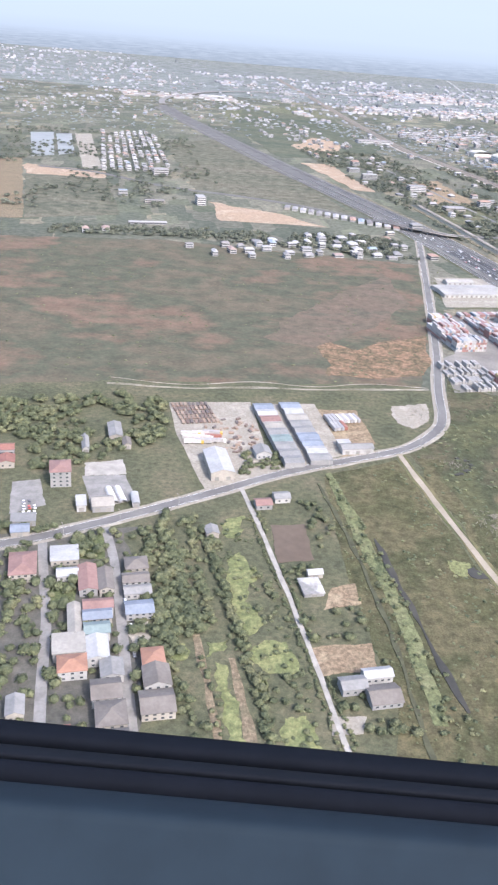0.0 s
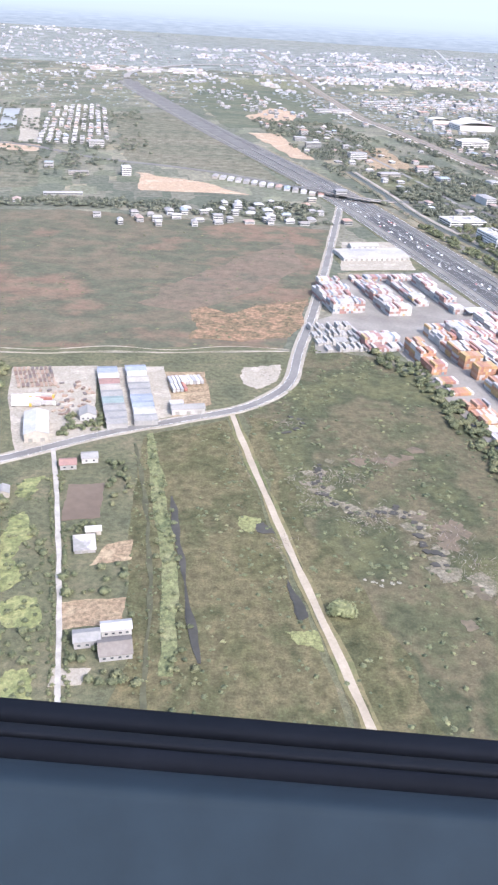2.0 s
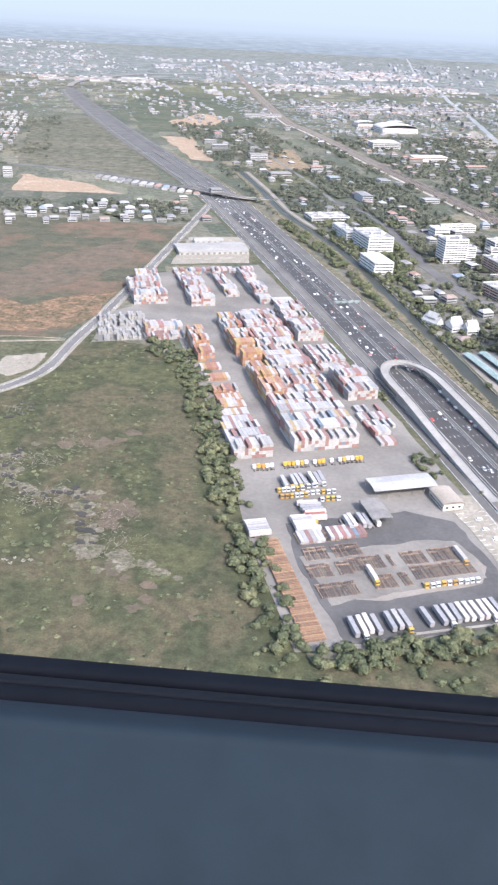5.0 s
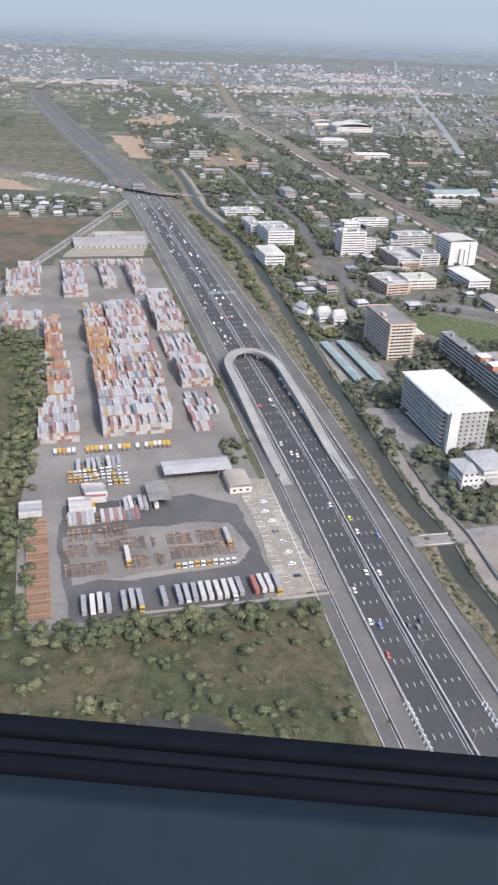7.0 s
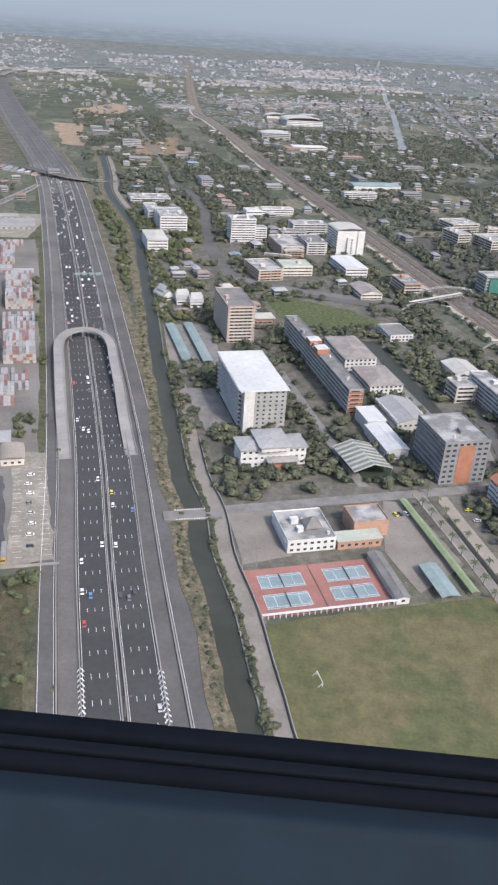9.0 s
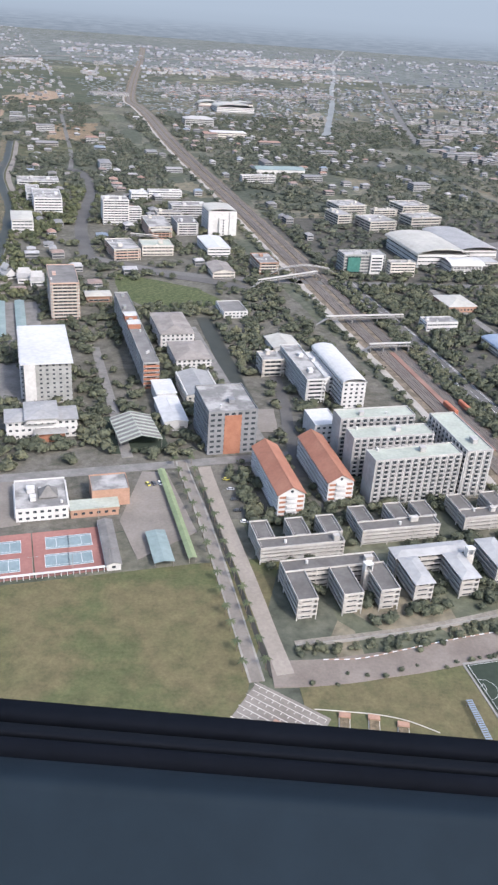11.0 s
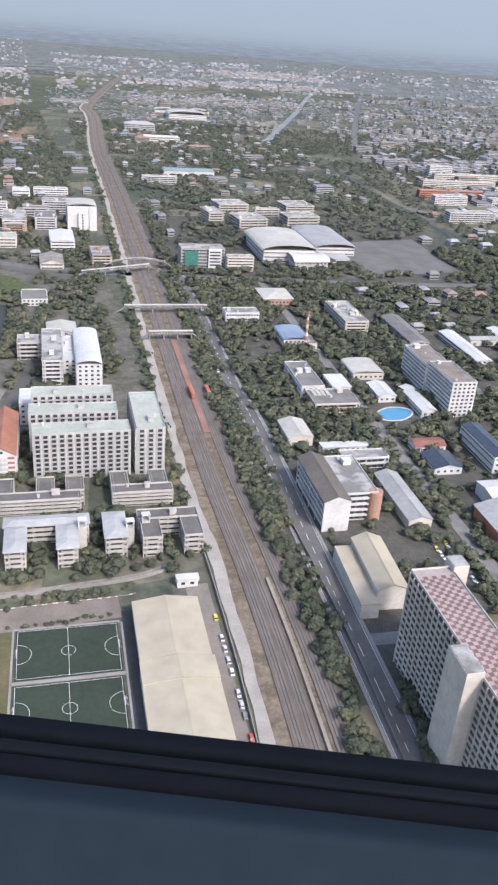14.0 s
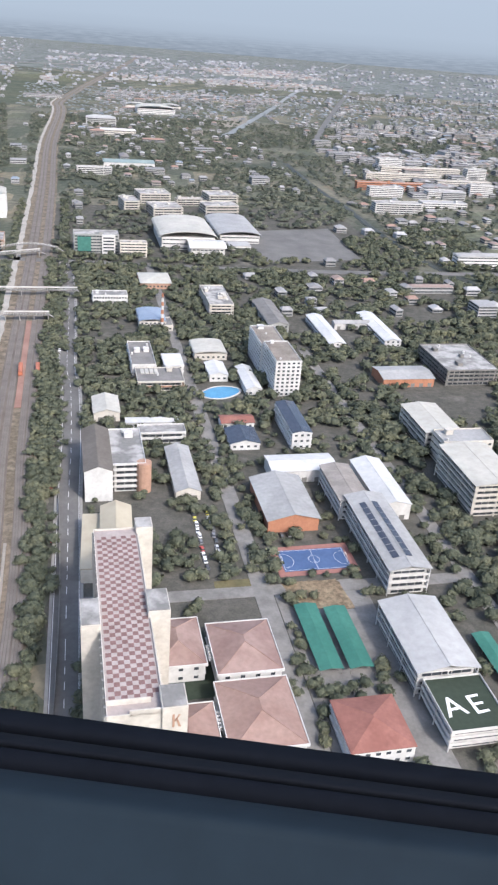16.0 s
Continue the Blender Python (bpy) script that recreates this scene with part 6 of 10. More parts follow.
# ---------------------------------------------------------------- east of the railway
building("green_glass_office", 1085, 667, 50, 22, 21, "office with a green glass bay and white stair tower", wall=GREYWALL, roof=ROOF_STAIN, floors=6, step=3.2)
building("beige_office", 1126, 645, 30, 12, 16, "beige office wing with narrow windows", wall=CREAM, roof=ROOF_STAIN, floors=5, step=2.4, size=(1.1, 1.7))
building("arena", 1194, 725, 64, 92, 15, "arena with a wide curved pale roof", "arena", wall=PALEGREY, roof=ROOF_CREAM, top="vault", rise=7, floors=3, over=3, heads=0, step=6, size=(4.5, 3.2))
building("arena_wing", 1264, 770, 50, 105, 10, "arena wing under a sweeping grey roof", "arena", wall=PALEGREY, roof=ROOF_GREY, top="vault", rise=5, floors=2, over=3, step=7, size=(5, 3))
b = building("arena_porch", 1213, 663, 40, 30, 10, "glazed arena porch under a low curved roof", "arena", wall=PALEGREY, roof=ROOF_WHITE, top="vault", rise=4, floors=2, over=2, heads=0, step=4, size=(3.2, 3.4))
for k in range(9):
    part("pillar", shared("porch_pillar", lambda: Geo().box(-0.4, -0.4, 0, 0.4, 0.4, 9.8).mesh("pillar", WHITE)), None, b, at=Matrix.Translation((-18.4 + 4.6 * k, -16.0, 0)))
building("arena_link", 1258, 690, 26, 22, 5, "low link with a pale flat roof beside the arena", "arena", wall=PALEGREY, roof=ROOF_PALE, top="slab", floors=1)
building("hip_hall", 1139, 530, 31, 38, 6, "brick hall with a pale hipped roof", wall=TERRACOTTA, roof=ROOF_CREAM, top="hip", rise=3.5, floors=1)
building("small_office", 1091, 468, 32, 16, 8, "white office with brick piers", wall=WHITE, roof=ROOF_STAIN, floors=2, step=2.4)
building("pink_slab", 1190, 450, 23, 62, 12, "pale slab with pink bands", wall=CREAM, roof=ROOF_STAIN, floors=4, style="galleries", rail=CREAM, heads=4)
building("blue_roof_gym", 1124, 404, 23, 34, 7, "gym with a pale blue curved roof", wall=CREAM, roof=ROOF_BLUE, top="vault", rise=2.5, floors=2)
building("flat_institute", 1107, 304, 18, 50, 9, "flat-roofed institute with skylights", wall=PALEGREY, roof=ROOF_DARK, floors=2, heads=2)
building("white_annex", 1130, 291, 14, 24, 8, "small annex with a bright white roof", wall=WHITE, roof=ROOF_WHITE, top="slab", floors=2)
b = building("institute_wing", 1117, 262, 34, 27, 7.5, "low institute wing with brick bands and skylights", wall=CREAM, roof=ROOF_DARK, floors=2, style="galleries", rail=TERRACOTTA, heads=1)
for k in range(4):
    part("skylight", shared("skylight", lambda: Geo().box(-1.3, -4.5, 0, 1.3, 4.5, 0.7).mesh("skylight", ROOF_CREAM)), None, b, at=Matrix.Translation((-12 + k * 3.4, 6.5, 7.6)))
building("gable_store", 1076, 214, 17, 27, 6.5, "store with a pale gable roof", wall=CREAM, roof=ROOF_CREAM, top="gable", rise=2.5, style="shed")
b = building("corner_block", 1067, 124, 15, 52, 19, "white five-storey block with a brown gable roof", wall=WHITE, roof=ROOF_RIDGED, top="gable", rise=3.0, floors=5, style="galleries", rail=WHITE, faces="l")
part("end_wall", Geo().add([(-7.6, -26.4, 0), (7.6, -26.4, 0), (7.6, -26.4, 19), (0, -26.4, 22.1), (-7.6, -26.4, 19), (-7.6, -26.1, 0), (7.6, -26.1, 0), (7.6, -26.1, 19), (0, -26.1, 22.1), (-7.6, -26.1, 19)], [(0, 1, 2, 3, 4), (9, 8, 7, 6, 5), (0, 5, 6, 1), (1, 6, 7, 2), (4, 9, 5, 0), (3, 8, 9, 4), (2, 7, 8, 3)]), WHITE, b, "plain white gable wall")
b = building("corner_wing", 1084, 128, 19, 44, 18, "white wing with mossy flat roof and balconies", wall=WHITE, roof=ROOF_STAIN, floors=5, style="galleries", rail=WHITE)
part("brick_turret", Geo().tube(8.5, -20.5, 0, 18.5, 4.2, 4.2, 16), TERRACOTTA, b)
building("gable_shed", 1116, 121, 14, 54, 6, "long shed with a grey gable roof", wall=CREAM, roof=ROOF_GREY, top="gable", rise=2.5, style="shed")
building("classroom_row", 1109, 170, 30, 12, 8, "low white classroom row with flat roof", wall=WHITE, roof=ROOF_STAIN, floors=2, style="galleries", rail=WHITE, heads=0)
building("classroom_row", 1105, 192, 34, 7, 4, "low white classroom row", wall=WHITE, roof=ROOF_WHITE, top="slab", floors=1)
b = building("white_tower", 1206, 300, 20, 44, 24, "white nine-storey slab with louvred roof", wall=WHITE, roof=ROOF_BROWN, floors=8, sides="l", step=3.4, heads=1)
b = building("white_tower", 1207, 256, 19, 42, 27, "white nine-storey slab with louvred roof", wall=WHITE, roof=ROOF_BROWN, floors=9, sides="lr", step=3.4, heads=1)
building("solar_block", 1196, 174, 13, 48, 12, "white block with solar panels on the roof", wall=WHITE, roof=SOLAR, top="gable", rise=1.2, floors=3, over=0.2)
building("white_shed", 1187, 118, 40, 20, 8, "broad shed with a bright white roof", wall=WHITE, roof=ROOF_WHITE, top="gable", rise=1.5, style="shed", long_y=False)
building("gymnasium", 1167, 79, 28, 46, 8, "gymnasium with grey roof and orange end wall", "gym", wall=ORANGEWALL, roof=ROOF_GREY, top="gable", rise=3.5, style="plain", over=1)
building("white_barn", 1226, 88, 18, 53, 10, "barn with a white metal gable roof", wall=PALEGREY, roof=ROOF_WHITE, top="gable", rise=2.5, style="shed")
building("grey_slab", 1203, 84, 17, 40, 13, "school slab with a grey-brown roof", "school", wall=PALEGREY, roof=ROOF_BROWN, top="gable", rise=1.5, floors=4, style="galleries", rail=PALEGREY)
b = building("solar_school", 1208, 31, 21, 70, 15, "long school block with rows of solar panels", "school", wall=PALEGREY, roof=ROOF_GREY, top="gable", rise=2.0, floors=4, style="galleries", rail=PALEGREY)
for x, s in ((-4.6, 1), (2.2, -1)):
    for k in range(9):
        z = 15 + 2.0 * (1 - abs(x) / 10.5) + 0.42
        part("solar_panel", shared("solar_row", lambda: Geo().box(-1.7, -2.6, 0, 1.7, 2.6, 0.08).mesh("solar_panel", SOLAR)), None, b,
             at=Matrix.Translation((x, -24 + k * 5.7, z)) @ Matrix.Rotation(-math.copysign(math.atan(2.0 / 10.5), x) * -1 if x < 0 else math.atan(2.0 / 10.5), 4, "Y"))
building("assembly_hall", 1199, -46, 27, 46, 13, "assembly hall with a pale grey gable roof", "hall", wall=PALEGREY, roof=ROOF_PALE, top="gable", rise=2.6, floors=3, style="galleries", rail=PALEGREY)
b = building("lettered_deck", 1200, -84, 25, 28, 10, "flat green roof deck with large white letters", wall=PALEGREY, roof=TURF, floors=3, style="galleries", rail=PALEGREY, heads=0)
for k, (x, strokes) in enumerate(((-5.6, "A"), (4.4, "E"))):
    cu = bpy.data.curves.new("letter", "FONT")
    cu.body, cu.size, cu.extrude, cu.align_x = strokes, 14.0 * S, 0.02, "CENTER"
    lt = new("letter", cu)
    lt.parent = b
    cu.materials.append(PAINT)
    lt.matrix_basis = Matrix.Translation((x * S, -6.0 * S, 10.2 * S)) @ Matrix.Rotation(0.12, 4, "Z")
canopy("green_net_shelter", 1156, -31, 10, 43, 3.6, "long shelter roofed with green netting", ROOF_GREEN, group="green shelters")
canopy("green_net_shelter", 1169, -33, 10, 40, 3.6, "long shelter roofed with green netting", ROOF_GREEN, group="green shelters")
canopy("green_net_shelter", 1229, -54, 8, 30, 3.6, "long shelter roofed with green netting", ROOF_GREEN, group="green shelters")
for u, v, w, d in ((1121, -40, 26, 30), (1120, -77, 28, 34), (1094, -34, 20, 28), (1092, -84, 22, 28)):
    b = building("pavilion_classroom", u, v, w, d, 9, "white pavilion with a faded red hipped roof", "school", wall=WHITE, roof=ROOF_MAROON if v > -50 else ROOF_ROSE, top="hip", rise=4.2, floors=2, over=0.6, step=5, group="red-roofed pavilions")
    part("eaves_parapet", Geo().box(-w / 2 - 0.9, -d / 2 - 0.9, 8.4, w / 2 + 0.9, -d / 2 - 0.55, 9.7).box(-w / 2 - 0.9, d / 2 + 0.55, 8.4, w / 2 + 0.9, d / 2 + 0.9, 9.7).box(-w / 2 - 0.9, -d / 2 - 0.55, 8.4, -w / 2 - 0.55, d / 2 + 0.55, 9.7).box(w / 2 + 0.55, -d / 2 - 0.55, 8.4, w / 2 + 0.9, d / 2 + 0.55, 9.7), WHITE, b)
    k = min(w, d) / 2 + 0.6
    g = Geo()
    for sx in (-1, 1):
        for sy in (-1, 1):
            g.rod((sx * (w / 2 + 0.6), sy * (d / 2 + 0.6), 9.35), (sx * (w / 2 + 0.6 - k), sy * (d / 2 + 0.6 - k), 13.55), 0.22)
    part("hip_cap", g, ROOF_ROSE, b)
    for i in range(5):
        part("air_unit", shared("air_unit", lambda: Geo().box(-0.5, -0.4, 0, 0.5, 0.4, 0.9).mesh("air_unit", PALEGREY)), None, b, at=Matrix.Translation((-w / 2 - 1.5, -4 + i * 1.8, 7.4)))
    part("unit_shelf", Geo().box(-w / 2 - 2.3, -5, 7.1, -w / 2, 4.5, 7.4), WHITE, b)
building("red_roof_canteen", 1161, -87, 25, 26, 8, "canteen with a brick-red roof between white parapets", wall=WHITE, roof=ROOF_RED, top="hip", rise=3.5, floors=2, over=0.4)
building("beige_college", 1287, 160, 25, 44, 15, "beige college block with an olive roof", "school", wall=CREAM, roof=ROOF_CREAM, top="gable", rise=1.5, floors=4, style="galleries", rail=CREAM)
building("college_link", 1295, 128, 34, 18, 17, "beige link block with glazed roof", "school", wall=CREAM, roof=ROOF_GREY, floors=4)
building("beige_college", 1285, 84, 30, 50, 21, "beige college block with a cream roof and brick ends", "school", wall=CREAM, roof=ROOF_CREAM, top="gable", rise=1.5, floors=6, style="galleries", rail=CREAM)
building("concrete_frame", 1359, 275, 44, 58, 13, "grey concrete building under construction", wall=CONC_DARK, roof=ROOF_STAIN, floors=4, style="galleries", rail=CONC_DARK, heads=3)
building("orange_hall", 1307, 259, 42, 26, 7, "hall with orange walls and a pale roof", wall=ORANGEWALL, roof=ROOF_GREY, top="gable", rise=2, style="shed", long_y=False)
for u, v, w, d in ((1275, 368, 14, 76), (1327, 374, 15, 78)):
    building("long_shed", u, v, w, d, 6, "long shed with a bright white roof", "shed", wall=WHITE, roof=ROOF_WHITE, top="gable", rise=1.6, floors=2, group="white sheds")
building("cross_shed", 1305, 386, 34, 9, 6, "low shed with grey roof", "shed", wall=PALEGREY, roof=ROOF_GREY, top="gable", rise=1.6, style="shed", long_y=False)
building("grey_gable", 1234, 410, 18, 72, 8, "long hall with a dark grey roof", wall=GREYWALL, roof=ROOF_DARK, top="gable", rise=2.5, floors=2)
building("white_apartments", 1545, 610, 74, 16, 14.5, "white four-storey apartments with a grey roof", wall=WHITE, roof=ROOF_GREY, top="hip", rise=2.5, floors=4)
building("white_flats", 1556, 935, 78, 22, 16, "white five-storey flats with open galleries", wall=WHITE, roof=ROOF_STAIN, floors=5, style="galleries", rail=WHITE)
building("white_flats", 1655, 985, 78, 22, 10, "white three-storey flats with a flat roof", wall=WHITE, roof=ROOF_GREY, floors=3)
building("pool_house", 1163, 325, 26, 30, 5.5, "pool house with a cream vaulted roof", wall=CREAM, roof=ROOF_CREAM, top="vault", rise=2.2, floors=1)
building("pool_annex", 1162, 278, 14, 26, 5.5, "annex with a white gable roof", wall=WHITE, roof=ROOF_WHITE, top="gable", rise=1.8, floors=1)
building("pool_annex", 1183, 258, 11, 44, 6, "long annex with a white gable roof", wall=WHITE, roof=ROOF_WHITE, top="gable", rise=1.8, floors=1)
building("red_cabin", 1161, 188, 22, 12, 5, "cabin with a brick-red and white roof", wall=WHITE, roof=ROOF_RED, top="gable", rise=1.5, floors=1, long_y=False)
building("solar_cabin", 1160, 163, 19, 22, 5, "cabin with a solar panel roof", wall=WHITE, roof=SOLAR, top="gable", rise=2.2, floors=1)
for u, v, w, d, hh in ((1180, 985, 46, 40, 14), (1284, 985, 46, 40, 14), (1187, 880, 42, 44, 14), (1270, 910, 50, 34, 12), (1232, 960, 40, 12, 10), (1139, 905, 22, 40, 17)):
    building("college_ring", u, v, w, d, hh, "cream college block with open galleries", "school", wall=CREAM, roof=ROOF_STAIN, floors=round(hh / 3.5), style="galleries", rail=CREAM, heads=2, turn=8, group="college blocks")
b = building("checker_tower", 1071, -58, 18, 104, 48, "tall cream tower with louvred sides", "tower", wall=CREAM, roof=TILE_PALE, floors=15, style="plain", heads=0)
# the tall tower: louvred sides, stair shafts and a roof of maroon and pale tiles
tw = bpy.data.objects["checker_tower"]
tw_w, tw_d, tw_h = 18.0, 104.0, 48.0
slab = Geo().box(-9.6, -51.5, 0, 9.6, 51.5, 0.5).mesh("floor_slab", CREAM)
fin = Geo().box(-9.7, -0.2, 0, 9.7, 0.2, 48).mesh("fin", CREAM)
for i in range(1, 15):
    part("floor_slab", slab, None, tw, at=Matrix.Translation((0, 0, i * 3.2)))
for k in range(27):
    part("fin", fin, None, tw, at=Matrix.Translation((0, -51 + k * 102 / 26, 0)))
strip = Geo().box(-9.15, -50.5, 0, 9.15, 50.5, 2.0).mesh("window_band", GLASS)
for i in range(15):
    part("window_band", strip, None, tw, at=Matrix.Translation((0, 0, i * 3.2 + 0.9)))
for x, y, w, d, h in ((11.8, 52, 7, 8, 51), (12.2, 0, 8, 13, 51), (-12.2, -4, 7, 15, 51), (12, -48, 8, 10, 51)):
    sh = part("stair_shaft", Geo().box(x - w / 2, y - d / 2, 0, x + w / 2, y + d / 2, h), CREAM, tw, "smooth cream stair shaft")
    part("shaft_roof", Geo().box(x - w / 2 + 0.3, y - d / 2 + 0.3, h, x + w / 2 - 0.3, y + d / 2 - 0.3, h + 0.3), ROOF_STAIN, sh)
part("roof_wall", Geo().box(-9, -47, 48, 5, -46.6, 50.2).box(-2, -52, 48, 9, -51.5, 50.2), CREAM, tw)
tile = Geo().box(-0.98, -0.98, 0, 0.98, 0.98, 0.06).mesh("tile", MAROON_TILE)
for i in range(8):
    for j in range(46):
        if (i + j) % 2 == 0:
            part("tile", tile, None, tw, at=Matrix.Translation((-7.0 + 2.0 * i, -44.0 + 2.0 * j, 48.13)))
part("letter", Geo().box(-0.9, -0.1, -2.6, -0.2, 0.1, 2.6).add([(-0.2, 0.1, 0.3), (-0.2, -0.1, 0.3), (1.7, -0.1, 2.6), (1.7, 0.1, 2.6), (0.9, -0.1, 2.6), (0.9, 0.1, 2.6), (-0.2, -0.1, -0.6), (-0.2, 0.1, -0.6)], [(1, 6, 4, 2), (1, 2, 3, 0)])
     .add([(0.2, -0.1, 0.6), (0.7, -0.1, 1.2), (1.9, -0.1, -2.6), (1.1, -0.1, -2.6)], [(0, 3, 2, 1)]), TERRACOTTA, tw, "terracotta letter K on the shaft", at=Matrix.Translation((12, -53.15, 45.5)))
building("print_works", 1074, 50, 15, 44, 12, "works with a cream gable roof", "works", wall=CREAM, roof=ROOF_BEIGE, top="gable", rise=3, style="plain", turn=-3)
building("print_works_aisle", 1061.5, 47, 9, 48, 8, "side aisle with pale skylights", "works", wall=CREAM, roof=ROOF_BEIGE, top="slab", style="plain", turn=-3, over=0.2)
bt = bpy.data.objects["brick_tower"]
part("brick_front", Geo().box(-5.5, -20.75, 0, 5.5, -20.45, 27.5), BRICK, bt, "blank orange brick front")
ot = bpy.data.objects["office_tower"]
for s in (-14.5, 0, 14.5):
    part("roof_strut", Geo().rod((-16.2, s * 2, 20), (-17.6, s * 2, 30), 0.3), WHITE, ot)
part("stair_tower", Geo().box(-15.5, -40.5, 0, -8, -37, 31), PALEGREY, ot)
gg = bpy.data.objects["green_glass_office"]
part("glass_bay", Geo().box(-21, -13.2, 3, -6, -10.9, 19), GREENGLASS, gg, "green glass bay")
part("stair_tower", Geo().box(6, -14.0, 0, 21, -11.0, 21.5), WHITE, gg, "white stair tower with strip windows")
for i in range(5):
    part("strip_window", Geo().box(7.5, -14.1, 3 + i * 3.6, 19.5, -13.9, 4.6 + i * 3.6), GLASS, gg)

# ---------------------------------------------------------------- sports grounds
def court(name, u, v, w, d, material, label, lines=True, z=0.3, soccer=False):
    b = thing(name, u, v, 0, label, "court", size=(w, d))
    part("surface", Geo().box(-w / 2, -d / 2, 0, w / 2, d / 2, z), material, b)
    g, e, t = Geo(), 0.6 if soccer else 0.0, 0.14
    z0, z1 = z, z + 0.02
    x, y = w / 2 - e, d / 2 - e
    for bx in ((-x, -y, x, -y + t), (-x, y - t, x, y), (-x, -y + t, -x + t, y - t), (x - t, -y + t, x, y - t), (-t / 2, -y + t, t / 2, y - t)):
        g.box(bx[0], bx[1], z0, bx[2], bx[3], z1)
    if soccer:
        for cx, r, a0, a1 in ((0, 3, 0, 6.2832), (-x, 6, -1.57, 1.57), (x, 6, 1.57, 4.71)):
            n = 20
            for i in range(n):
                p, q = a0 + (a1 - a0) * i / n, a0 + (a1 - a0) * (i + 1) / n
                g.add([(cx + (r - t / 2) * math.cos(p), (r - t / 2) * math.sin(p), z1), (cx + (r + t / 2) * math.cos(p), (r + t / 2) * math.sin(p), z1), (cx + (r + t / 2) * math.cos(q), (r + t / 2) * math.sin(q), z1), (cx + (r - t / 2) * math.cos(q), (r - t / 2) * math.sin(q), z1)], [(0, 1, 2, 3)])
    else:
        for bx in ((-x, -y + 1.37, x, -y + 1.37 + t), (-x, y - 1.37 - t, x, y - 1.37), (-6.4, -y + 1.4, -6.4 + t, y - 1.4), (6.4 - t, -y + 1.4, 6.4, y - 1.4)):
            g.box(bx[0], bx[1], z0, bx[2], bx[3], z1)
        part("net", Geo().box(-0.03, -d / 2 - 0.3, z, 0.03, d / 2 + 0.3, z + 1.0), CONC_DARK, b)
    part("line_marking", g, PAINT, b)
    if soccer:
        for s in (-1, 1):
            gx = s * (x + 0.1)
            part("goal", Geo().rod((gx, -1.6, z), (gx, -1.6, z + 2), 0.09).rod((gx, 1.6, z), (gx, 1.6, z + 2), 0.09).rod((gx, -1.6, z + 2), (gx, 1.6, z + 2), 0.09).rod((gx + s, -1.6, z), (gx, -1.6, z + 2), 0.06).rod((gx + s, 1.6, z), (gx, 1.6, z + 2), 0.06), PAINT, b)
    return b


EAST[0] = False
for u0, u1 in ((693, 728.2), (728.8, 764)):
    single("court_surround", Geo().box(-(u1 - u0) / 2, -19.5, 0, (u1 - u0) / 2, 19.5, 0.24), COURT_RED, "red acrylic surround of tennis courts", "court", "structure", at=Matrix.Translation((*W((u0 + u1) / 2, 146.5), 0.05)) @ Matrix.Rotation(A, 4, "Z"))
for u, v in ((711, 154.5), (710, 138.5), (747, 155), (746, 139.5)):
    court("tennis_court", u, v, 23.77, 10.97, COURT_BLUE, "grey-blue tennis court with white lines", z=0.36)
EAST[0] = True
for v, d in ((21, 31), (-13, 30)):
    court("futsal_pitch", 923, v, 44, d, TURF, "dark green artificial turf pitch with white lines", soccer=True)
for a, b, t in (((899.5, 37.2), (946, 37.2), 1.2), ((899.5, 3.6), (946, 3.6), 1.6), ((899.6, 36.5), (899.6, -30), 0.9), ((946.6, 36.5), (946.6, -30), 0.9)):
    ln = np.array([W(*a), W((a[0] + b[0]) / 2, (a[1] + b[1]) / 2), W(*b)])
    single("pitch_kerb", ribbon(ln, -t / 2, t / 2, 0.55, 0.5), CONCRETE, "pale concrete pitch kerb", "kerb", "structure")
single("jogging_path", ribbon(np.array([W(949.5, 38), W(949.5, 0), W(949.5, -60)]), -2.2, 2.2, 0.33, 0.3), RUST_BED, "reddish path beside the pitches", "path", "structure")
single("hall_apron", ribbon(np.array([W(952, 44), W(952, 0), W(952, -90)]), 0, 5, 0.36, 0.3), ASPHALT, "dark apron beside the market hall", "road", "structure")
single("blue_court_surround", Geo().box(-21, -12.5, 0, 21, 12.5, 0.2), COURT_RED, "red surround of a ball court", "court", "structure", at=Matrix.Translation((*W(1171.5, 29.5), 0.1)) @ Matrix.Rotation(A, 4, "Z"))
court("ball_court", 1171.5, 29.5, 35, 18, COURT_ROYAL, "royal blue ball court with white lines", soccer=True, z=0.4)
pl = thing("swimming_pool", 1160, 244, 8, "bright blue kidney-shaped swimming pool", "pool", size=(29, 29))
g = Geo()
ring = [(13.5 * math.cos(a) * (1 + 0.12 * math.cos(2 * a)), 10.0 * math.sin(a) + 2.0 * math.cos(a)) for a in np.arange(0, 6.28, 0.25)]
k = len(ring)
g.add([(x, y, 0.25) for x, y in ring] + [(x, y, 0) for x, y in ring], [tuple(range(k))] + [(i, i + k, (i + 1) % k + k, (i + 1) % k) for i in range(k)])
part("water", g, POOL, pl)
g = Geo()
g.add([(x * 1.12, y * 1.15, 0.3) for x, y in ring] + [(x, y, 0.3) for x, y in ring] + [(x * 1.12, y * 1.15, 0) for x, y in ring], [(i, (i + 1) % k, k + (i + 1) % k, k + i) for i in range(k)] + [(i + 2 * k, (i + 1) % k + 2 * k, (i + 1) % k, i) for i in range(k)])
part("coping", g, CREAM, pl)
patch("school_court", uvs((1108, -18), (1108, -58), (1080, -58), (1080, -18)), TURF, 0.15, "dull green school courtyard", "court")
patch("front_lawn", uvs((1118, 17), (1136, 17), (1138, 5), (1118, 4)), LAWN, 0.3, "small lawn before the tower", "lawn", 0.5)
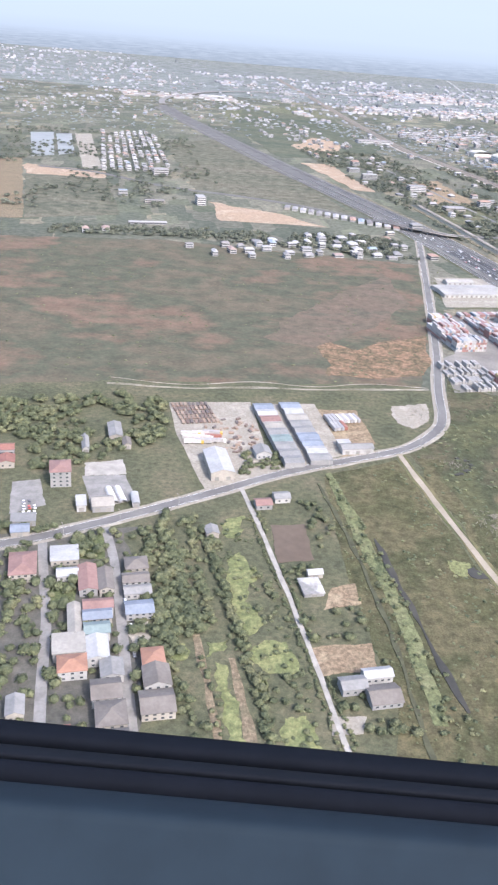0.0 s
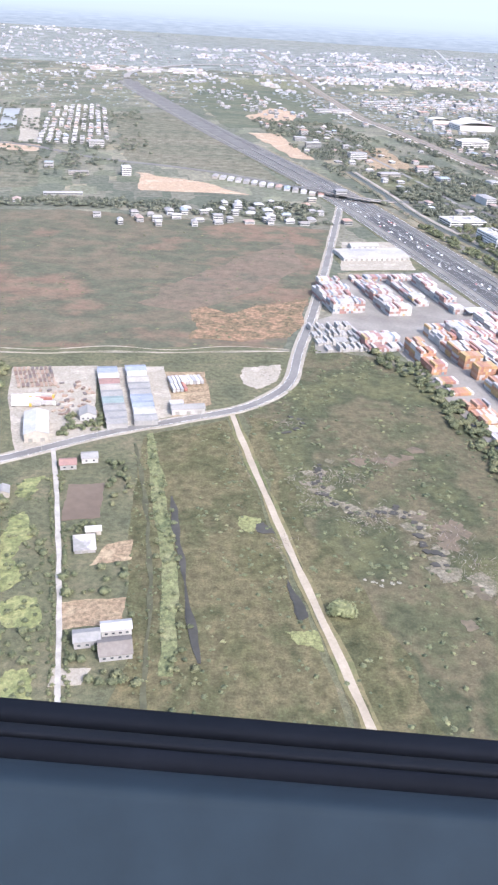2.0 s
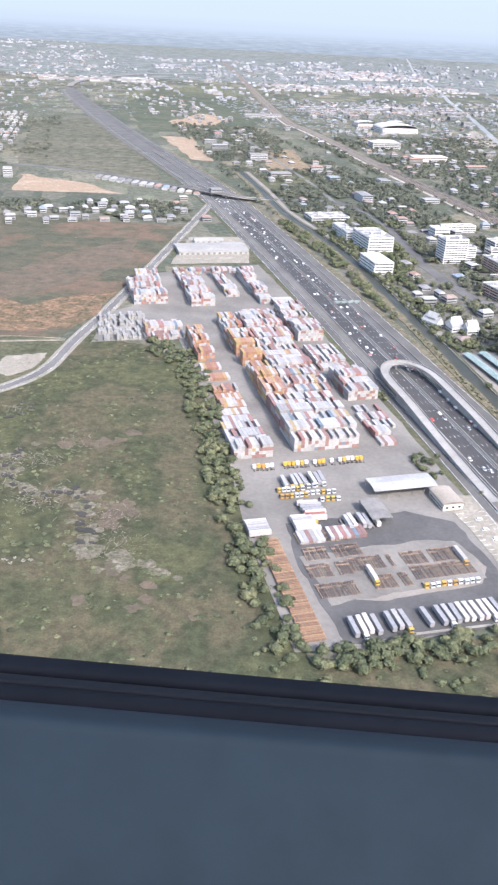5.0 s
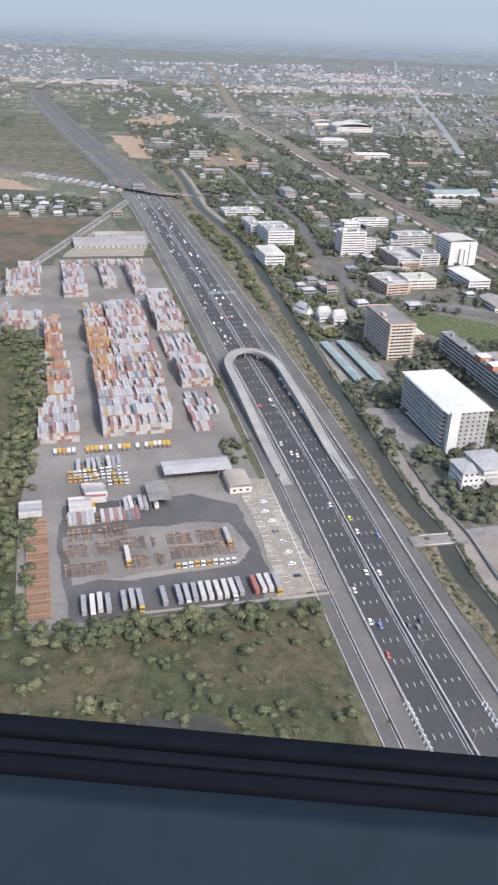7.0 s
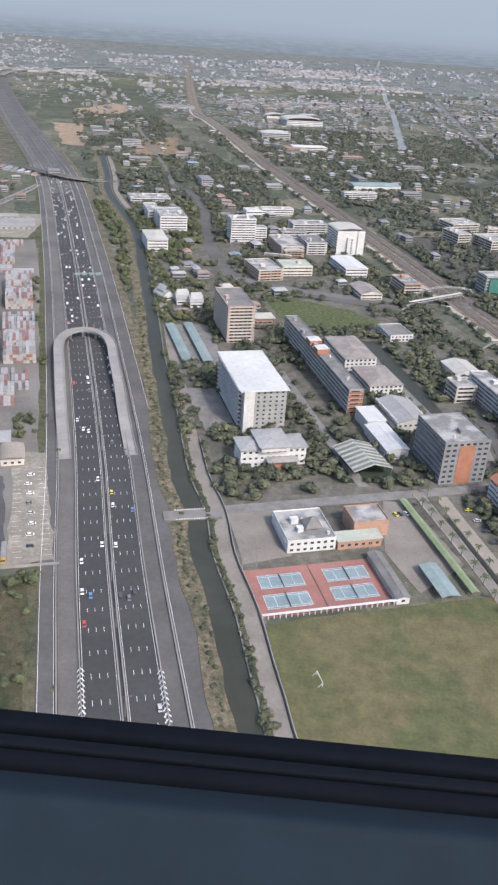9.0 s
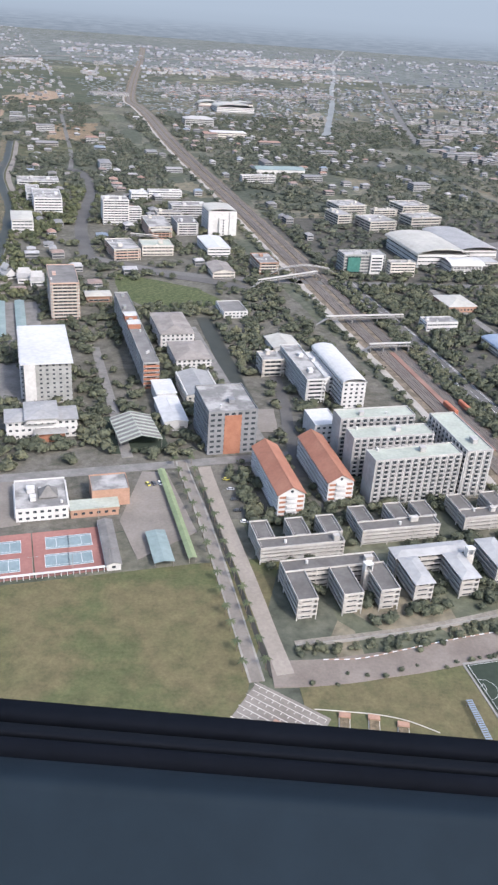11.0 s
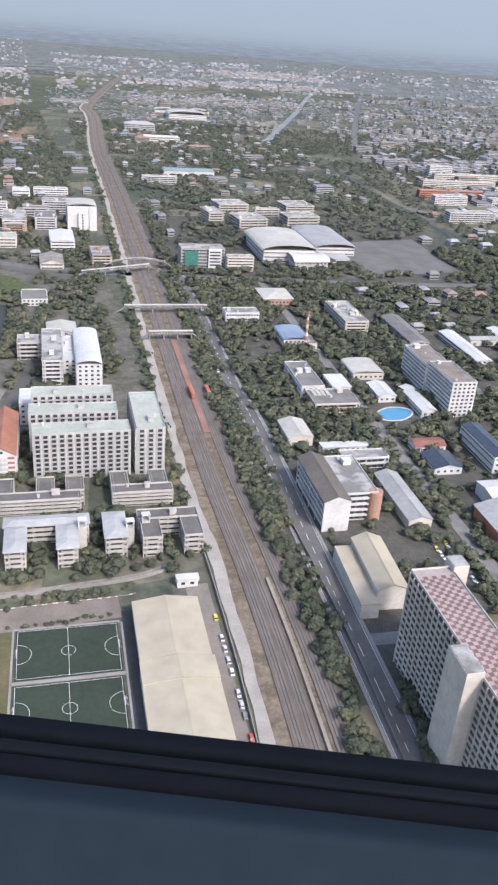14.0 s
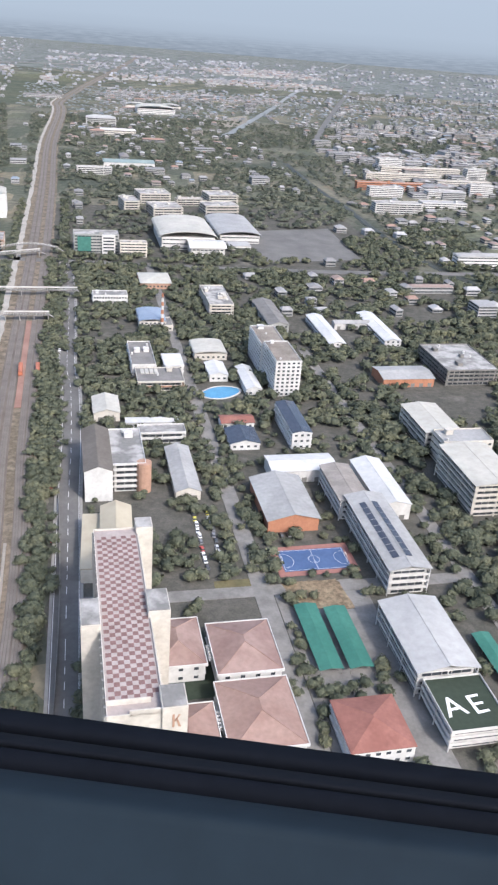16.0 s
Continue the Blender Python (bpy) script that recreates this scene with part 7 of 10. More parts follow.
patch("sandy_yard", uvs((1150, 12), (1178, 12), (1180, -10), (1152, -10)), EARTH, 0.42, "bare brown schoolyard", "ground", 1.5)
patch("car_park", uvs((1114, 92), (1130, 92), (1132, 20), (1114, 20)), SHADED, 0.3, "dusty car park under trees", "car park", 1)
patch("school_yard", uvs((1145, 10), (1190, 12), (1190, -110), (1145, -110)), CONC_DARK, 0.12, "shaded concrete school yard", "yard")

# diamond plaza with a brick clock tower, memorial slabs on the lawn
EAST[0] = False
PT, PA, PB = np.array((776.5, 254.0)), np.array((30.0, -18.8)), np.array((-18.0, -34.0))     # top corner and two edges
pz = patch("plaza", [PT, PT + PA, PT + PA + PB, PT + PB], BROWN_PAVE, 0.28, "brown brick plaza with pale zigzag lines", "plaza")
lean = math.atan2(PA[1], PA[0])
cell = Geo().box(-1.75, -0.16, 0, 1.75, 0.16, 0.1).box(1.43, -1.6, 0, 1.75, -0.16, 0.1).mesh("paving_line", CREAM)
for i in range(10):
    for j in range(11):
        x, y = PT + PA * (i + 0.35 + 0.35 * (j % 2)) / 10.2 + PB * (j + 0.5) / 11
        part("paving_line", cell, None, pz, at=Matrix.Translation((x, y, 0.4)) @ Matrix.Rotation(lean, 4, "Z"))
ct = thing("clock_tower", *UV(784.5, 222), math.degrees(lean) - 15.5, "terracotta brick memorial tower with a domed top", "tower", size=(12, 12))
part("base", Geo().box(-4.6, -4.6, 0, 4.6, 4.6, 5.4), TERRACOTTA, ct)
part("roof_slab", Geo().box(-4.9, -4.9, 5.4, 4.9, 4.9, 5.8), TERRACOTTA, ct)
arch = Geo().box(-0.6, -0.06, 0, 0.6, 0.06, 2.4).rod((0, -0.06, 2.4), (0, 0.06, 2.4), 0.6, 12).mesh("arch_opening", GLASS)
for k in range(4):
    for x in (-2.7, 0, 2.7):
        part("arch_opening", arch, None, ct, at=Matrix.Rotation(k * math.pi / 2, 4, "Z") @ Matrix.Translation((x, -4.62, 1.6)))
part("shaft", Geo().box(-1.8, -6.4, 0, 1.8, -3.0, 11.5), TERRACOTTA, ct)
part("cornice", Geo().box(-2.2, -6.8, 11.5, 2.2, -2.6, 12.2), CONC_DARK, ct)
part("dome", Geo().tube(0, 0, 5.8, 8.6, 1.9, 1.9, 12).tube(0, 0, 8.6, 10.0, 1.9, 1.2, 12).tube(0, 0, 10.0, 10.9, 1.2, 0.2, 12), CONC_DARK, ct)
for x, y in ((812, 237), (824, 236.5), (835.5, 233.6), (854, 226)):
    m = thing("memorial_ramp", *UV(x - 0.95, y - 9.45), -21.2, "grey concrete ramp with a terracotta head", "memorial", "memorial ramps")
    part("slope", Geo().add([(-2, -16, 0.2), (2, -16, 0.2), (2, 8, 0.2), (-2, 8, 0.2), (-2, 8, 1.0), (2, 8, 1.0)], [(0, 1, 5, 4), (1, 2, 5), (0, 4, 3), (2, 3, 4, 5), (0, 3, 2, 1)]), BROWN_SOIL, m)
    for s in (-2.2, 2.2):
        part("kerb", Geo().box(s - 0.14, -16, 0.1, s + 0.14, 8, 0.6), CREAM, m)
    part("head", Geo().box(-2.4, 8, 0.2, 2.4, 10.4, 1.6), TERRACOTTA, m)
single("garden_kerb", ribbon(smooth([(800, 240), (812, 239.5), (826, 238.6), (838, 236), (850, 230.5)], 4), -0.18, 0.18, 0.5, 0.4, keep=False), CREAM, "thin cream kerb behind the ramps", "kerb", "structure")
# low slatted walkway roof on the lawn
wk = thing("slatted_walkway", *UV(869, 221), -7.3, "low walkway roofed with faded blue slats", "walkway")
for s in (-1.2, 1.2):
    part("beam", Geo().box(s - 0.08, -26, 2.6, s + 0.08, 26, 2.8), ROOF_BLUE, wk)
    for y in (-25, -15, -5, 5, 15, 25):
        part("post", Geo().box(s - 0.08, y - 0.08, 0, s + 0.08, y + 0.08, 2.6), STEEL, wk)
for k in range(44):
    part("slat", shared("walk_slat", lambda: Geo().box(-1.4, -0.32, 2.8, 1.4, 0.32, 2.88).mesh("slat", ROOF_BLUE)), None, wk, at=Matrix.Translation((0, -25.8 + 1.2 * k, 0)))
EAST[0] = True

# footbridges over the railway, an orange wagon, the striped chimney
def footbridge(u, v, length, h, label, turn=0, arch=0.0):
    b = thing("footbridge", u, v, turn, label, "footbridge")
    g = Geo()
    n = 14
    p = [(-length / 2 + length * i / n, h + arch * math.sin(math.pi * i / n)) for i in range(n + 1)]
    fs = [(0, 3, 2, 1), (4 * n, 4 * n + 1, 4 * n + 2, 4 * n + 3)]
    for i in range(n):
        fs += [(4 * i + j, 4 * i + (j + 1) % 4, 4 * i + 4 + (j + 1) % 4, 4 * i + 4 + j) for j in range(4)]
    g.add([q for x, z in p for q in ((x, -1.6, z), (x, -1.6, z - 0.5), (x, 1.6, z - 0.5), (x, 1.6, z))], fs)
    part("deck", g, CONC_DARK, b)
    for y in (-1.7, 1.7):
        g = Geo()
        for (x0, z0), (x1, z1) in zip(p, p[1:]):
            g.rod((x0, y, z0 + 1.1), (x1, y, z1 + 1.1), 0.14).rod((x0, y, z0), (x0, y, z0 + 1.1), 0.1)
        part("railing", g, WHITE, b)
    part("canopy", Geo().box(-length / 2, -1.9, h + arch * 0.6 + 2.6, length / 2, 1.9, h + arch * 0.6 + 2.8) if not arch else Geo().box(-0.2, -1.9, h + arch, 0.2, 1.9, h + arch + 0.2), CREAM, b)
    for x in np.linspace(-length / 2 + 1, length / 2 - 1, 4):
        part("pier", Geo().box(x - 0.4, -0.8, 0, x + 0.4, 0.8, h - 0.4), CONCRETE, b)
    for s in (-1, 1):
        part("stair", Geo().add([(s * length / 2, 1.6, h), (s * length / 2, -1.6, h), (s * (length / 2 + 9), -1.6, 0.3), (s * (length / 2 + 9), 1.6, 0.3), (s * length / 2, 1.6, h - 0.6), (s * length / 2, -1.6, h - 0.6)], [(0, 1, 2, 3), (4, 3, 2, 5), (0, 3, 4), (1, 5, 2)]), CONCRETE, b)
    return b


footbridge(1022, 486, 78, 6.0, "cream footbridge over the railway tracks")
footbridge(1017, 411, 38, 6.0, "white covered footbridge over the tracks")
footbridge(1012, 655, 60, 6.0, "arched white footbridge over the tracks", 0, 4)
footbridge(985, 625, 80, 5.5, "white footbridge with railings beside the street", 22)
footbridge(850, 812, 34, 6.0, "small footbridge over the grey road", -20)


def wagon(u, v, turn):
    b = thing("railway_wagon", u, v, turn, "orange railway wagon standing on the track", "wagon", "wagons")
    part("body", Geo().box(-1.5, -9, 1.5, 1.5, 9, 4.2), ORANGE_WAGON, b)
    part("roof", Geo().vault(3, 18, 4.2, 0.5, 0.05), ORANGE_WAGON, b)
    for y in (-6, 6):
        part("bogie", Geo().box(-1.1, y - 1.6, 0.75, 1.1, y + 1.6, 1.5), STEEL, b)


EAST[0] = False
wagon(*UV(923.5, 541), -0.4)
wagon(*UV(935.5, 544), -0.4)
EAST[0] = True
ch = thing("chimney", 1132, 386, 0, "tall chimney with red and white bands", "chimney")
for i in range(9):
    r = 1.5 - 0.07 * i
    part("band", Geo().tube(0, 0, i * 3.6, (i + 1) * 3.6, r, r - 0.07, 14), ORANGEWALL if i % 2 == 0 else WHITE, ch)
part("platform", Geo().tube(0, 0, 29, 29.4, 2.0, 2.0, 14), STEEL, ch)
building("chimney_house", 1131, 392, 20, 22, 5, "flat-roofed cream boiler house below the chimney", wall=CREAM, roof=ROOF_DARK, floors=1, heads=0)

EAST[0] = False
# brick ends and stair heads of the long slab
ls = bpy.data.objects["long_slab"]
for i in range(6):
    part("brick_panel", Geo().box(-5.9, -84.35, i * 3.4 + 0.4, 5.9, -84.0, i * 3.4 + 2.0), BRICK, ls, "orange brick panel")
for y in (-6, 14):
    part("stair_head", Geo().box(-6.4, y - 5, 19.5, 3.5, y + 5, 24.5), BRICK, ls, "orange brick stair head")
    part("head_roof", Geo().box(-6.7, y - 5.3, 24.5, 3.8, y + 5.3, 24.9), PALEGREY, ls)
# ribs over the dark hall, stripes on the court pavilion
rh = bpy.data.objects["ribbed_hall"]
for sx in (-1, 1):
    for i in range(16):
        part("rib", shared("hall_rib", lambda: Geo().box(-0.35, -0.45, 0, 0.35, 0.45, 2.4).mesh("rib", WHITE)), None, rh, at=Matrix.Translation((sx * 12.2, -20 + i * 2.66, 8.2)))
cp = bpy.data.objects["court_pavilion"]
for sx in (-1, 1):
    tilt = math.atan2(4.0, 13.5)
    for i in range(7):
        part("roof_stripe", shared("pav_stripe", lambda: Geo().box(-6.9, -1.3, 0, 6.9, 1.3, 0.16).mesh("roof_stripe", ROOF_DARK)), None, cp, at=Matrix.Translation((sx * 6.85, -15.6 + i * 5.2, 6.5 + 2.0 + 0.18)) @ Matrix.Rotation(sx * tilt, 4, "Y"))
patch("green_court", uvs((781, 246), (818, 246), (818, 300), (781, 300)), TURF, 0.2, "dark green court under the pavilion", "court")
# faculty house: raised middle roof, brick ground floor; pyramid on the sports centre
fh_ = bpy.data.objects["faculty_house"]
part("upper_roof", Geo().hip(20, 26, 16.2, 1.6, 0.8), ROOF_GREY, fh_)
part("upper_wall", Geo().box(-9.5, -12.5, 12.5, 9.5, 12.5, 16.0), WHITE, fh_)
part("porch", Geo().box(-4, -15, 0, 14, -8.9, 6.5), BRICK, fh_, "brown brick porch")
part("porch_roof", Geo().hip(20, 8, 6.8, 1.0, 0.6), ROOF_GREY, fh_, at=Matrix.Translation((5, -12, 0)))
sc = bpy.data.objects["sports_centre"]
part("roof_pyramid", Geo().hip(10, 10, 8.6, 5.0, 0.2), ROOF_DARK, sc, at=Matrix.Translation((4, -1, 0)))
# louvred decks on the white towers, plant on the office roof
for nm in ("white_tower", "white_tower.001"):
    wt = bpy.data.objects[nm]
    hh = 24 if nm == "white_tower" else 27
    for i in range(14):
        part("louvre", shared("tower_louvre", lambda: Geo().box(-8.2, -0.5, 0, 8.2, 0.5, 0.5).mesh("louvre", ROOF_BROWN)), None, wt, at=Matrix.Translation((0, -18 + i * 2.7, hh + 0.3)))
ot = bpy.data.objects["office_tower"]
for i in range(9):
    part("louvre_band", shared("office_louvre", lambda: Geo().box(-1.2, -33, 0, 0, 33, 1.3).mesh("louvre_band", GLASS)), None, ot, at=Matrix.Translation((-16.0, 0, i * 3.3 + 1.2)))
    part("terrace_slab", shared("office_slab", lambda: Geo().box(-2.4, -34, 0, 0, 34, 0.35).mesh("terrace_slab", PALEGREY)), None, ot, at=Matrix.Translation((-16.0, 0, i * 3.3 + 3.0)))
EAST[0] = False
# ---------------------------------------------------------------- container yard
box_geo = Geo().box(-1.2, -6.05, 0.0, 1.2, 6.05, 2.55)
for x in (-1.22, 1.22):
    for y in (-6.07, 6.07):
        box_geo.box(x - 0.08, y - 0.08, 0, x + 0.08, y + 0.08, 2.59)
for x in (-0.5, 0.5):
    box_geo.box(x - 0.04, -6.12, 0.1, x + 0.04, -6.05, 2.5)
CBOX = box_geo.mesh("container", CONTAINER)
rnd = random.Random(5)
left_over = {"plain": Geo(), "orange": Geo(), "white": Geo()}
made = [0]


def stack(u0, v0, cols, rows, lo, hi, orange=0.0, gap=0.25, skip=0.0, fill=1.0, near=False):
    """Rows of containers, ends to the south, from the near left corner."""
    for j in range(rows):
        if rnd.random() < skip:
            continue
        top = rnd.randint(lo, hi)
        for i in range(cols):
            n = max(1, min(hi, top + rnd.choice((-1, 0, 0, 0, 0, 0)))) if rnd.random() < fill else 0
            for k in range(n):
                u, v = u0 + 1.3 + i * 2.58 + rnd.uniform(-0.04, 0.04), v0 + 6.2 + j * (12.3 + gap)
                at = Matrix.Translation((*W(u, v), 0.22 + k * 2.6)) @ Matrix.Rotation(A, 4, "Z")
                visible = j == 0 or k == n - 1
                if near and j < 2 and visible and made[0] < 300:
                    made[0] += 1
                    tagged(part("container", CBOX, None, None, "", at), "stacked steel shipping container in the yard", "container", "containers")
                else:
                    left_over["orange" if rnd.random() < orange else "plain"].box(-1.17, -6.0, 0, 1.17, 6.0, 2.5, 0, at)


stack(498, 388, 19, 1, 3, 4, near=True)
stack(498, 401, 20, 2, 4, 5, near=True)
stack(499, 430, 20, 3, 4, 5)
stack(499, 470, 7, 2, 4, 5, 0.8)
stack(518, 470, 14, 2, 4, 5)
stack(500, 500, 7, 7, 4, 5, 0.75, skip=0.12)
stack(519, 498, 14, 7, 4, 5, 0.05)
stack(500, 590, 8, 3, 3, 5, 0.5)
stack(522, 588, 14, 7, 4, 5, 0.05)
stack(502, 632, 7, 3, 3, 4, 0.3)
stack(453, 384, 11, 1, 3, 4, near=True)
stack(454, 397, 11, 3, 2, 5, near=True)
stack(458, 437, 9, 2, 1, 1, gap=0.8)
stack(462, 464, 8, 5, 1, 2, 0.8, gap=2.0, skip=0.1)
stack(463, 566, 6, 5, 3, 5, 0.7)
stack(462, 545, 7, 1, 1, 1, 0.6)
stack(426, 624, 14, 3, 2, 4)
for k in range(17):
    for j in range(4):
        if rnd.random() < 0.75:
            left_over["white"].box(-1.22, -6.08, 0, 1.22, 6.08, rnd.choice((2.6, 2.6, 5.2)), 0, Matrix.Translation((*W(382 + j * 2 + k * 2.9, 634 + j * 19 + rnd.uniform(-1, 1)), 0.3)) @ Matrix.Rotation(A + rnd.uniform(-0.03, 0.03), 4, "Z"))
stack(427, 733, 14, 6, 3, 5)
stack(440, 810, 10, 2, 3, 4)
stack(486, 720, 10, 3, 2, 4)
stack(488, 760, 9, 6, 2, 4)
stack(530, 748, 6, 7, 2, 4)
stack(561, 720, 6, 9, 2, 4)
stack(488, 842, 38, 1, 2, 2)
stack(568, 604, 10, 7, 3, 5)
stack(566, 530, 11, 4, 1, 2, gap=1.0)
stack(568, 466, 10, 1, 4, 5, near=True)
stack(568, 479, 10, 3, 4, 5)
stack(564, 413, 9, 3, 1, 1, gap=1.5, fill=0.75)
stack(564, 386, 5, 2, 1, 3, near=True)
stack(468, 276, 6, 1, 1, 1)
stack(487, 277, 9, 1, 1, 2)
single("container_stacks", left_over["plain"], CONTAINER_STUFF, "tall stacks of white and red shipping containers", "containers", "stuff")
single("white_trailers", left_over["white"], ROOF_DUST, "rows of pale box trailers beside the road", "trailers", "stuff")
single("orange_stacks", left_over["orange"], CONTAINER_ORANGE, "stacks of orange and yellow shipping containers", "containers", "stuff")

# lorries, trailers and bare chassis
GEAR = []     # wheels and axles of a trailer and of a tractor unit
for ys in ((4.0, 5.2), (-1.6, 2.0)):
    g = Geo()
    for y in ys:
        g.rod((-1.2, y, 0.5), (-0.85, y, 0.5), 0.5, 10).rod((0.85, y, 0.5), (1.2, y, 0.5), 0.5, 10).rod((-0.9, y, 0.5), (0.9, y, 0.5), 0.12, 6)
    GEAR.append(g.mesh("wheel_set", TYRE))
TRAILER = {"box": Geo().box(-1.25, -6.7, 1.15, 1.25, 6.7, 3.95).mesh("box", TRAILER_PAINT), "frame": Geo().box(-0.5, -6.6, 0.8, 0.5, 6.6, 1.12).mesh("frame", STEEL)}


def trailer(u, v, turn=0.0, cab=False, box=True, label="pale box trailer parked in a row", group="trailers"):
    b = thing("trailer" if not cab else "lorry", u, v, turn, label, "lorry" if cab else "trailer", group, size=(3, 15))
    part("frame", TRAILER["frame"], None, b)
    if box:
        part("box", TRAILER["box"], None, b)
    part("wheel_set", GEAR[0], None, b)
    if cab:
        part("cab", shared("cab", lambda: Geo().box(-1.2, -8.9, 0.7, 1.2, -7.0, 3.2).mesh("cab", TRUCK_PAINT)), None, b)
        part("windscreen", shared("screen", lambda: Geo().box(-1.1, -8.96, 1.9, 1.1, -8.85, 2.9).mesh("windscreen", GLASS)), None, b)
    return b


def tractor(u, v, turn=0.0):
    b = thing("tractor_unit", u, v, turn, "lorry tractor unit parked on the apron", "lorry", "tractor units")
    part("cab", shared("cab2", lambda: Geo().box(-1.2, -2.6, 0.7, 1.2, -0.6, 3.3).mesh("cab", TRUCK_PAINT)), None, b)
    part("windscreen", shared("screen2", lambda: Geo().box(-1.1, -2.66, 1.9, 1.1, -2.55, 3.0).mesh("windscreen", GLASS)), None, b)
    part("frame", shared("frame2", lambda: Geo().box(-0.5, -0.6, 0.7, 0.5, 3.0, 1.1).mesh("frame", STEEL)), None, b)
    part("wheel_set", GEAR[1], None, b)


for k in range(26):
    if k not in (4, 8, 9, 11, 21):
        trailer(472 + k * 4.0 + rnd.uniform(-0.2, 0.2), 200 + rnd.uniform(-0.8, 0.8), rnd.uniform(-2, 2), k % 6 == 1)
for k in range(26):
    if rnd.random() < 0.85:
        tractor(464 + k * 3.1, 368 + rnd.uniform(-0.6, 0.6), 180 + rnd.uniform(-3, 3))
for j in range(3):
    for k in range(8):
        if rnd.random() < 0.8:
            tractor(482 + k * 3.6, 322 + j * 9 + rnd.uniform(-0.6, 0.6), rnd.uniform(-3, 3))
for k in range(9):
    trailer(478 + k * 3.3, 346 + rnd.uniform(-1.5, 1.5), rnd.uniform(-3, 3), k % 3 == 0, k % 4 != 1, label="lorry trailer standing among cabs", group="lorry park trailers")
for k in range(7):
    trailer(486 + rnd.uniform(-1, 1), 300 + k * 2.9, 88 + rnd.uniform(-3, 3), False, True, label="white trailer parked sideways in the yard", group="lorry park trailers")
for k in range(8):
    trailer(500 + k * 3.0, 292 + rnd.uniform(-1, 1), rnd.uniform(-3, 3), False, k % 3 != 0, label="trailer standing beside the shelters", group="lorry park trailers")
for k in range(12):
    tractor(472 + (k % 6) * 3.2, 330 + (k // 6) * 8, rnd.uniform(-3, 3))
for k in range(10):
    tractor(524 + k * 3.4, 226 + rnd.uniform(-0.5, 0.5), rnd.uniform(-2, 2))
for k in range(5):
    trailer(476 + 0.0, 290 + k * 3.0, 88, k % 2 == 0, label="white lorry parked sideways in the yard", group="lorries")
for k in range(5):
    trailer(447, 290 + k * 3.0, 90, False, label="white tanker trailer by the trees")
trailer(556, 248, 0, True, label="white lorry with box body on the apron", group="lorries")
trailer(498, 240, 0, True, label="white lorry with box body on the apron", group="lorries")
g = Geo()
for row, (u0, n, v) in enumerate(((465, 9, 232), (465, 9, 250), (491, 10, 234), (491, 10, 252), (523, 13, 238), (523, 13, 252), (468, 12, 266), (468, 12, 282))):
    for k in range(n):
        if rnd.random() < 0.12:
            continue
        m = Matrix.Translation((*W(u0 + k * 2.9, v), 0.2)) @ Matrix.Rotation(A + rnd.uniform(-0.05, 0.05), 4, "Z")
        for x in (-0.9, 0.5):
            g.box(x, -6, 0.7, x + 0.4, 6, 1.1, 0, m)
        for y in (-5.5, -1.5, 2.5, 5.2):
            g.box(-1.2, y - 0.35, 0.35, 1.2, y + 0.35, 0.75 if y < 2 else 1.3, 0, m)
single("chassis_rows", g, CHASSIS, "rows of rusty bare container chassis", "chassis", "stuff")
g = Geo()
for k in range(34):
    for z in (0, 1.0):
        m = Matrix.Translation((*W(450, 196 + k * 2.65), 0.25 + z)) @ Matrix.Rotation(A + math.pi / 2 + rnd.uniform(-0.04, 0.04), 4, "Z")
        for x in (-0.9, 0.5):
            g.box(x, -6, 0.5, x + 0.4, 6, 0.85, 0, m)
        for y in (-5.5, -3, 0, 3, 5.5):
            g.box(-1.15, y - 0.25, 0.1, 1.15, y + 0.25, 0.5, 0, m)
single("chassis_pile", g, CHASSIS_PILE, "long pile of rusty orange chassis frames", "chassis", "stuff")
canopy("workshop_shelter", 553, 326, 44, 17, 6, "workshop shelter with grey metal roof", ROOF_GREY, category="workshop")
canopy("workshop_shelter", 523.5, 298, 13, 23, 6, "workshop shelter with dark metal roof", ROOF_DARK, category="workshop")
building("yard_office", 576, 306, 14, 20, 4.5, "yard office with a beige curved roof", "office", wall=CREAM, roof=BEIGE_PAVE, top="vault", rise=2, floors=1)
building("depot", 555, 950, 92, 44, 4.5, "low depot with a broad beige metal roof", "depot", wall=GREYWALL, roof=ROOF_DUST, top="gable", rise=1.6, style="shed", long_y=False)
building("depot", 560, 992, 40, 14, 4.5, "low depot with a grey metal roof", "depot", wall=GREYWALL, roof=ROOF_DUST, top="gable", rise=2, style="shed", long_y=False)
canopy("gate_shelter", 585, 716, 22, 16, 6, "gate shelter with a flat grey roof", ROOF_GREY, rise=0.4)
single("yard_wall", ribbon(np.array([W(500, 190), W(550, 188.5), W(600, 187)]), -0.15, 0.15, 1.8, 1.8), CONCRETE, "low white yard wall", "wall", "structure")
g = Geo()
for v0 in range(196, 296, 5):
    g.box(576, v0 - 0.07, 0.5, 581, v0 + 0.07, 0.52, 0, Matrix.Rotation(A, 4, "Z")).box(591, v0 - 0.07, 0.5, 596, v0 + 0.07, 0.52, 0, Matrix.Rotation(A, 4, "Z"))
single("bay_lines", g, PAINT, "white parking bay lines", "road marking", "stuff")
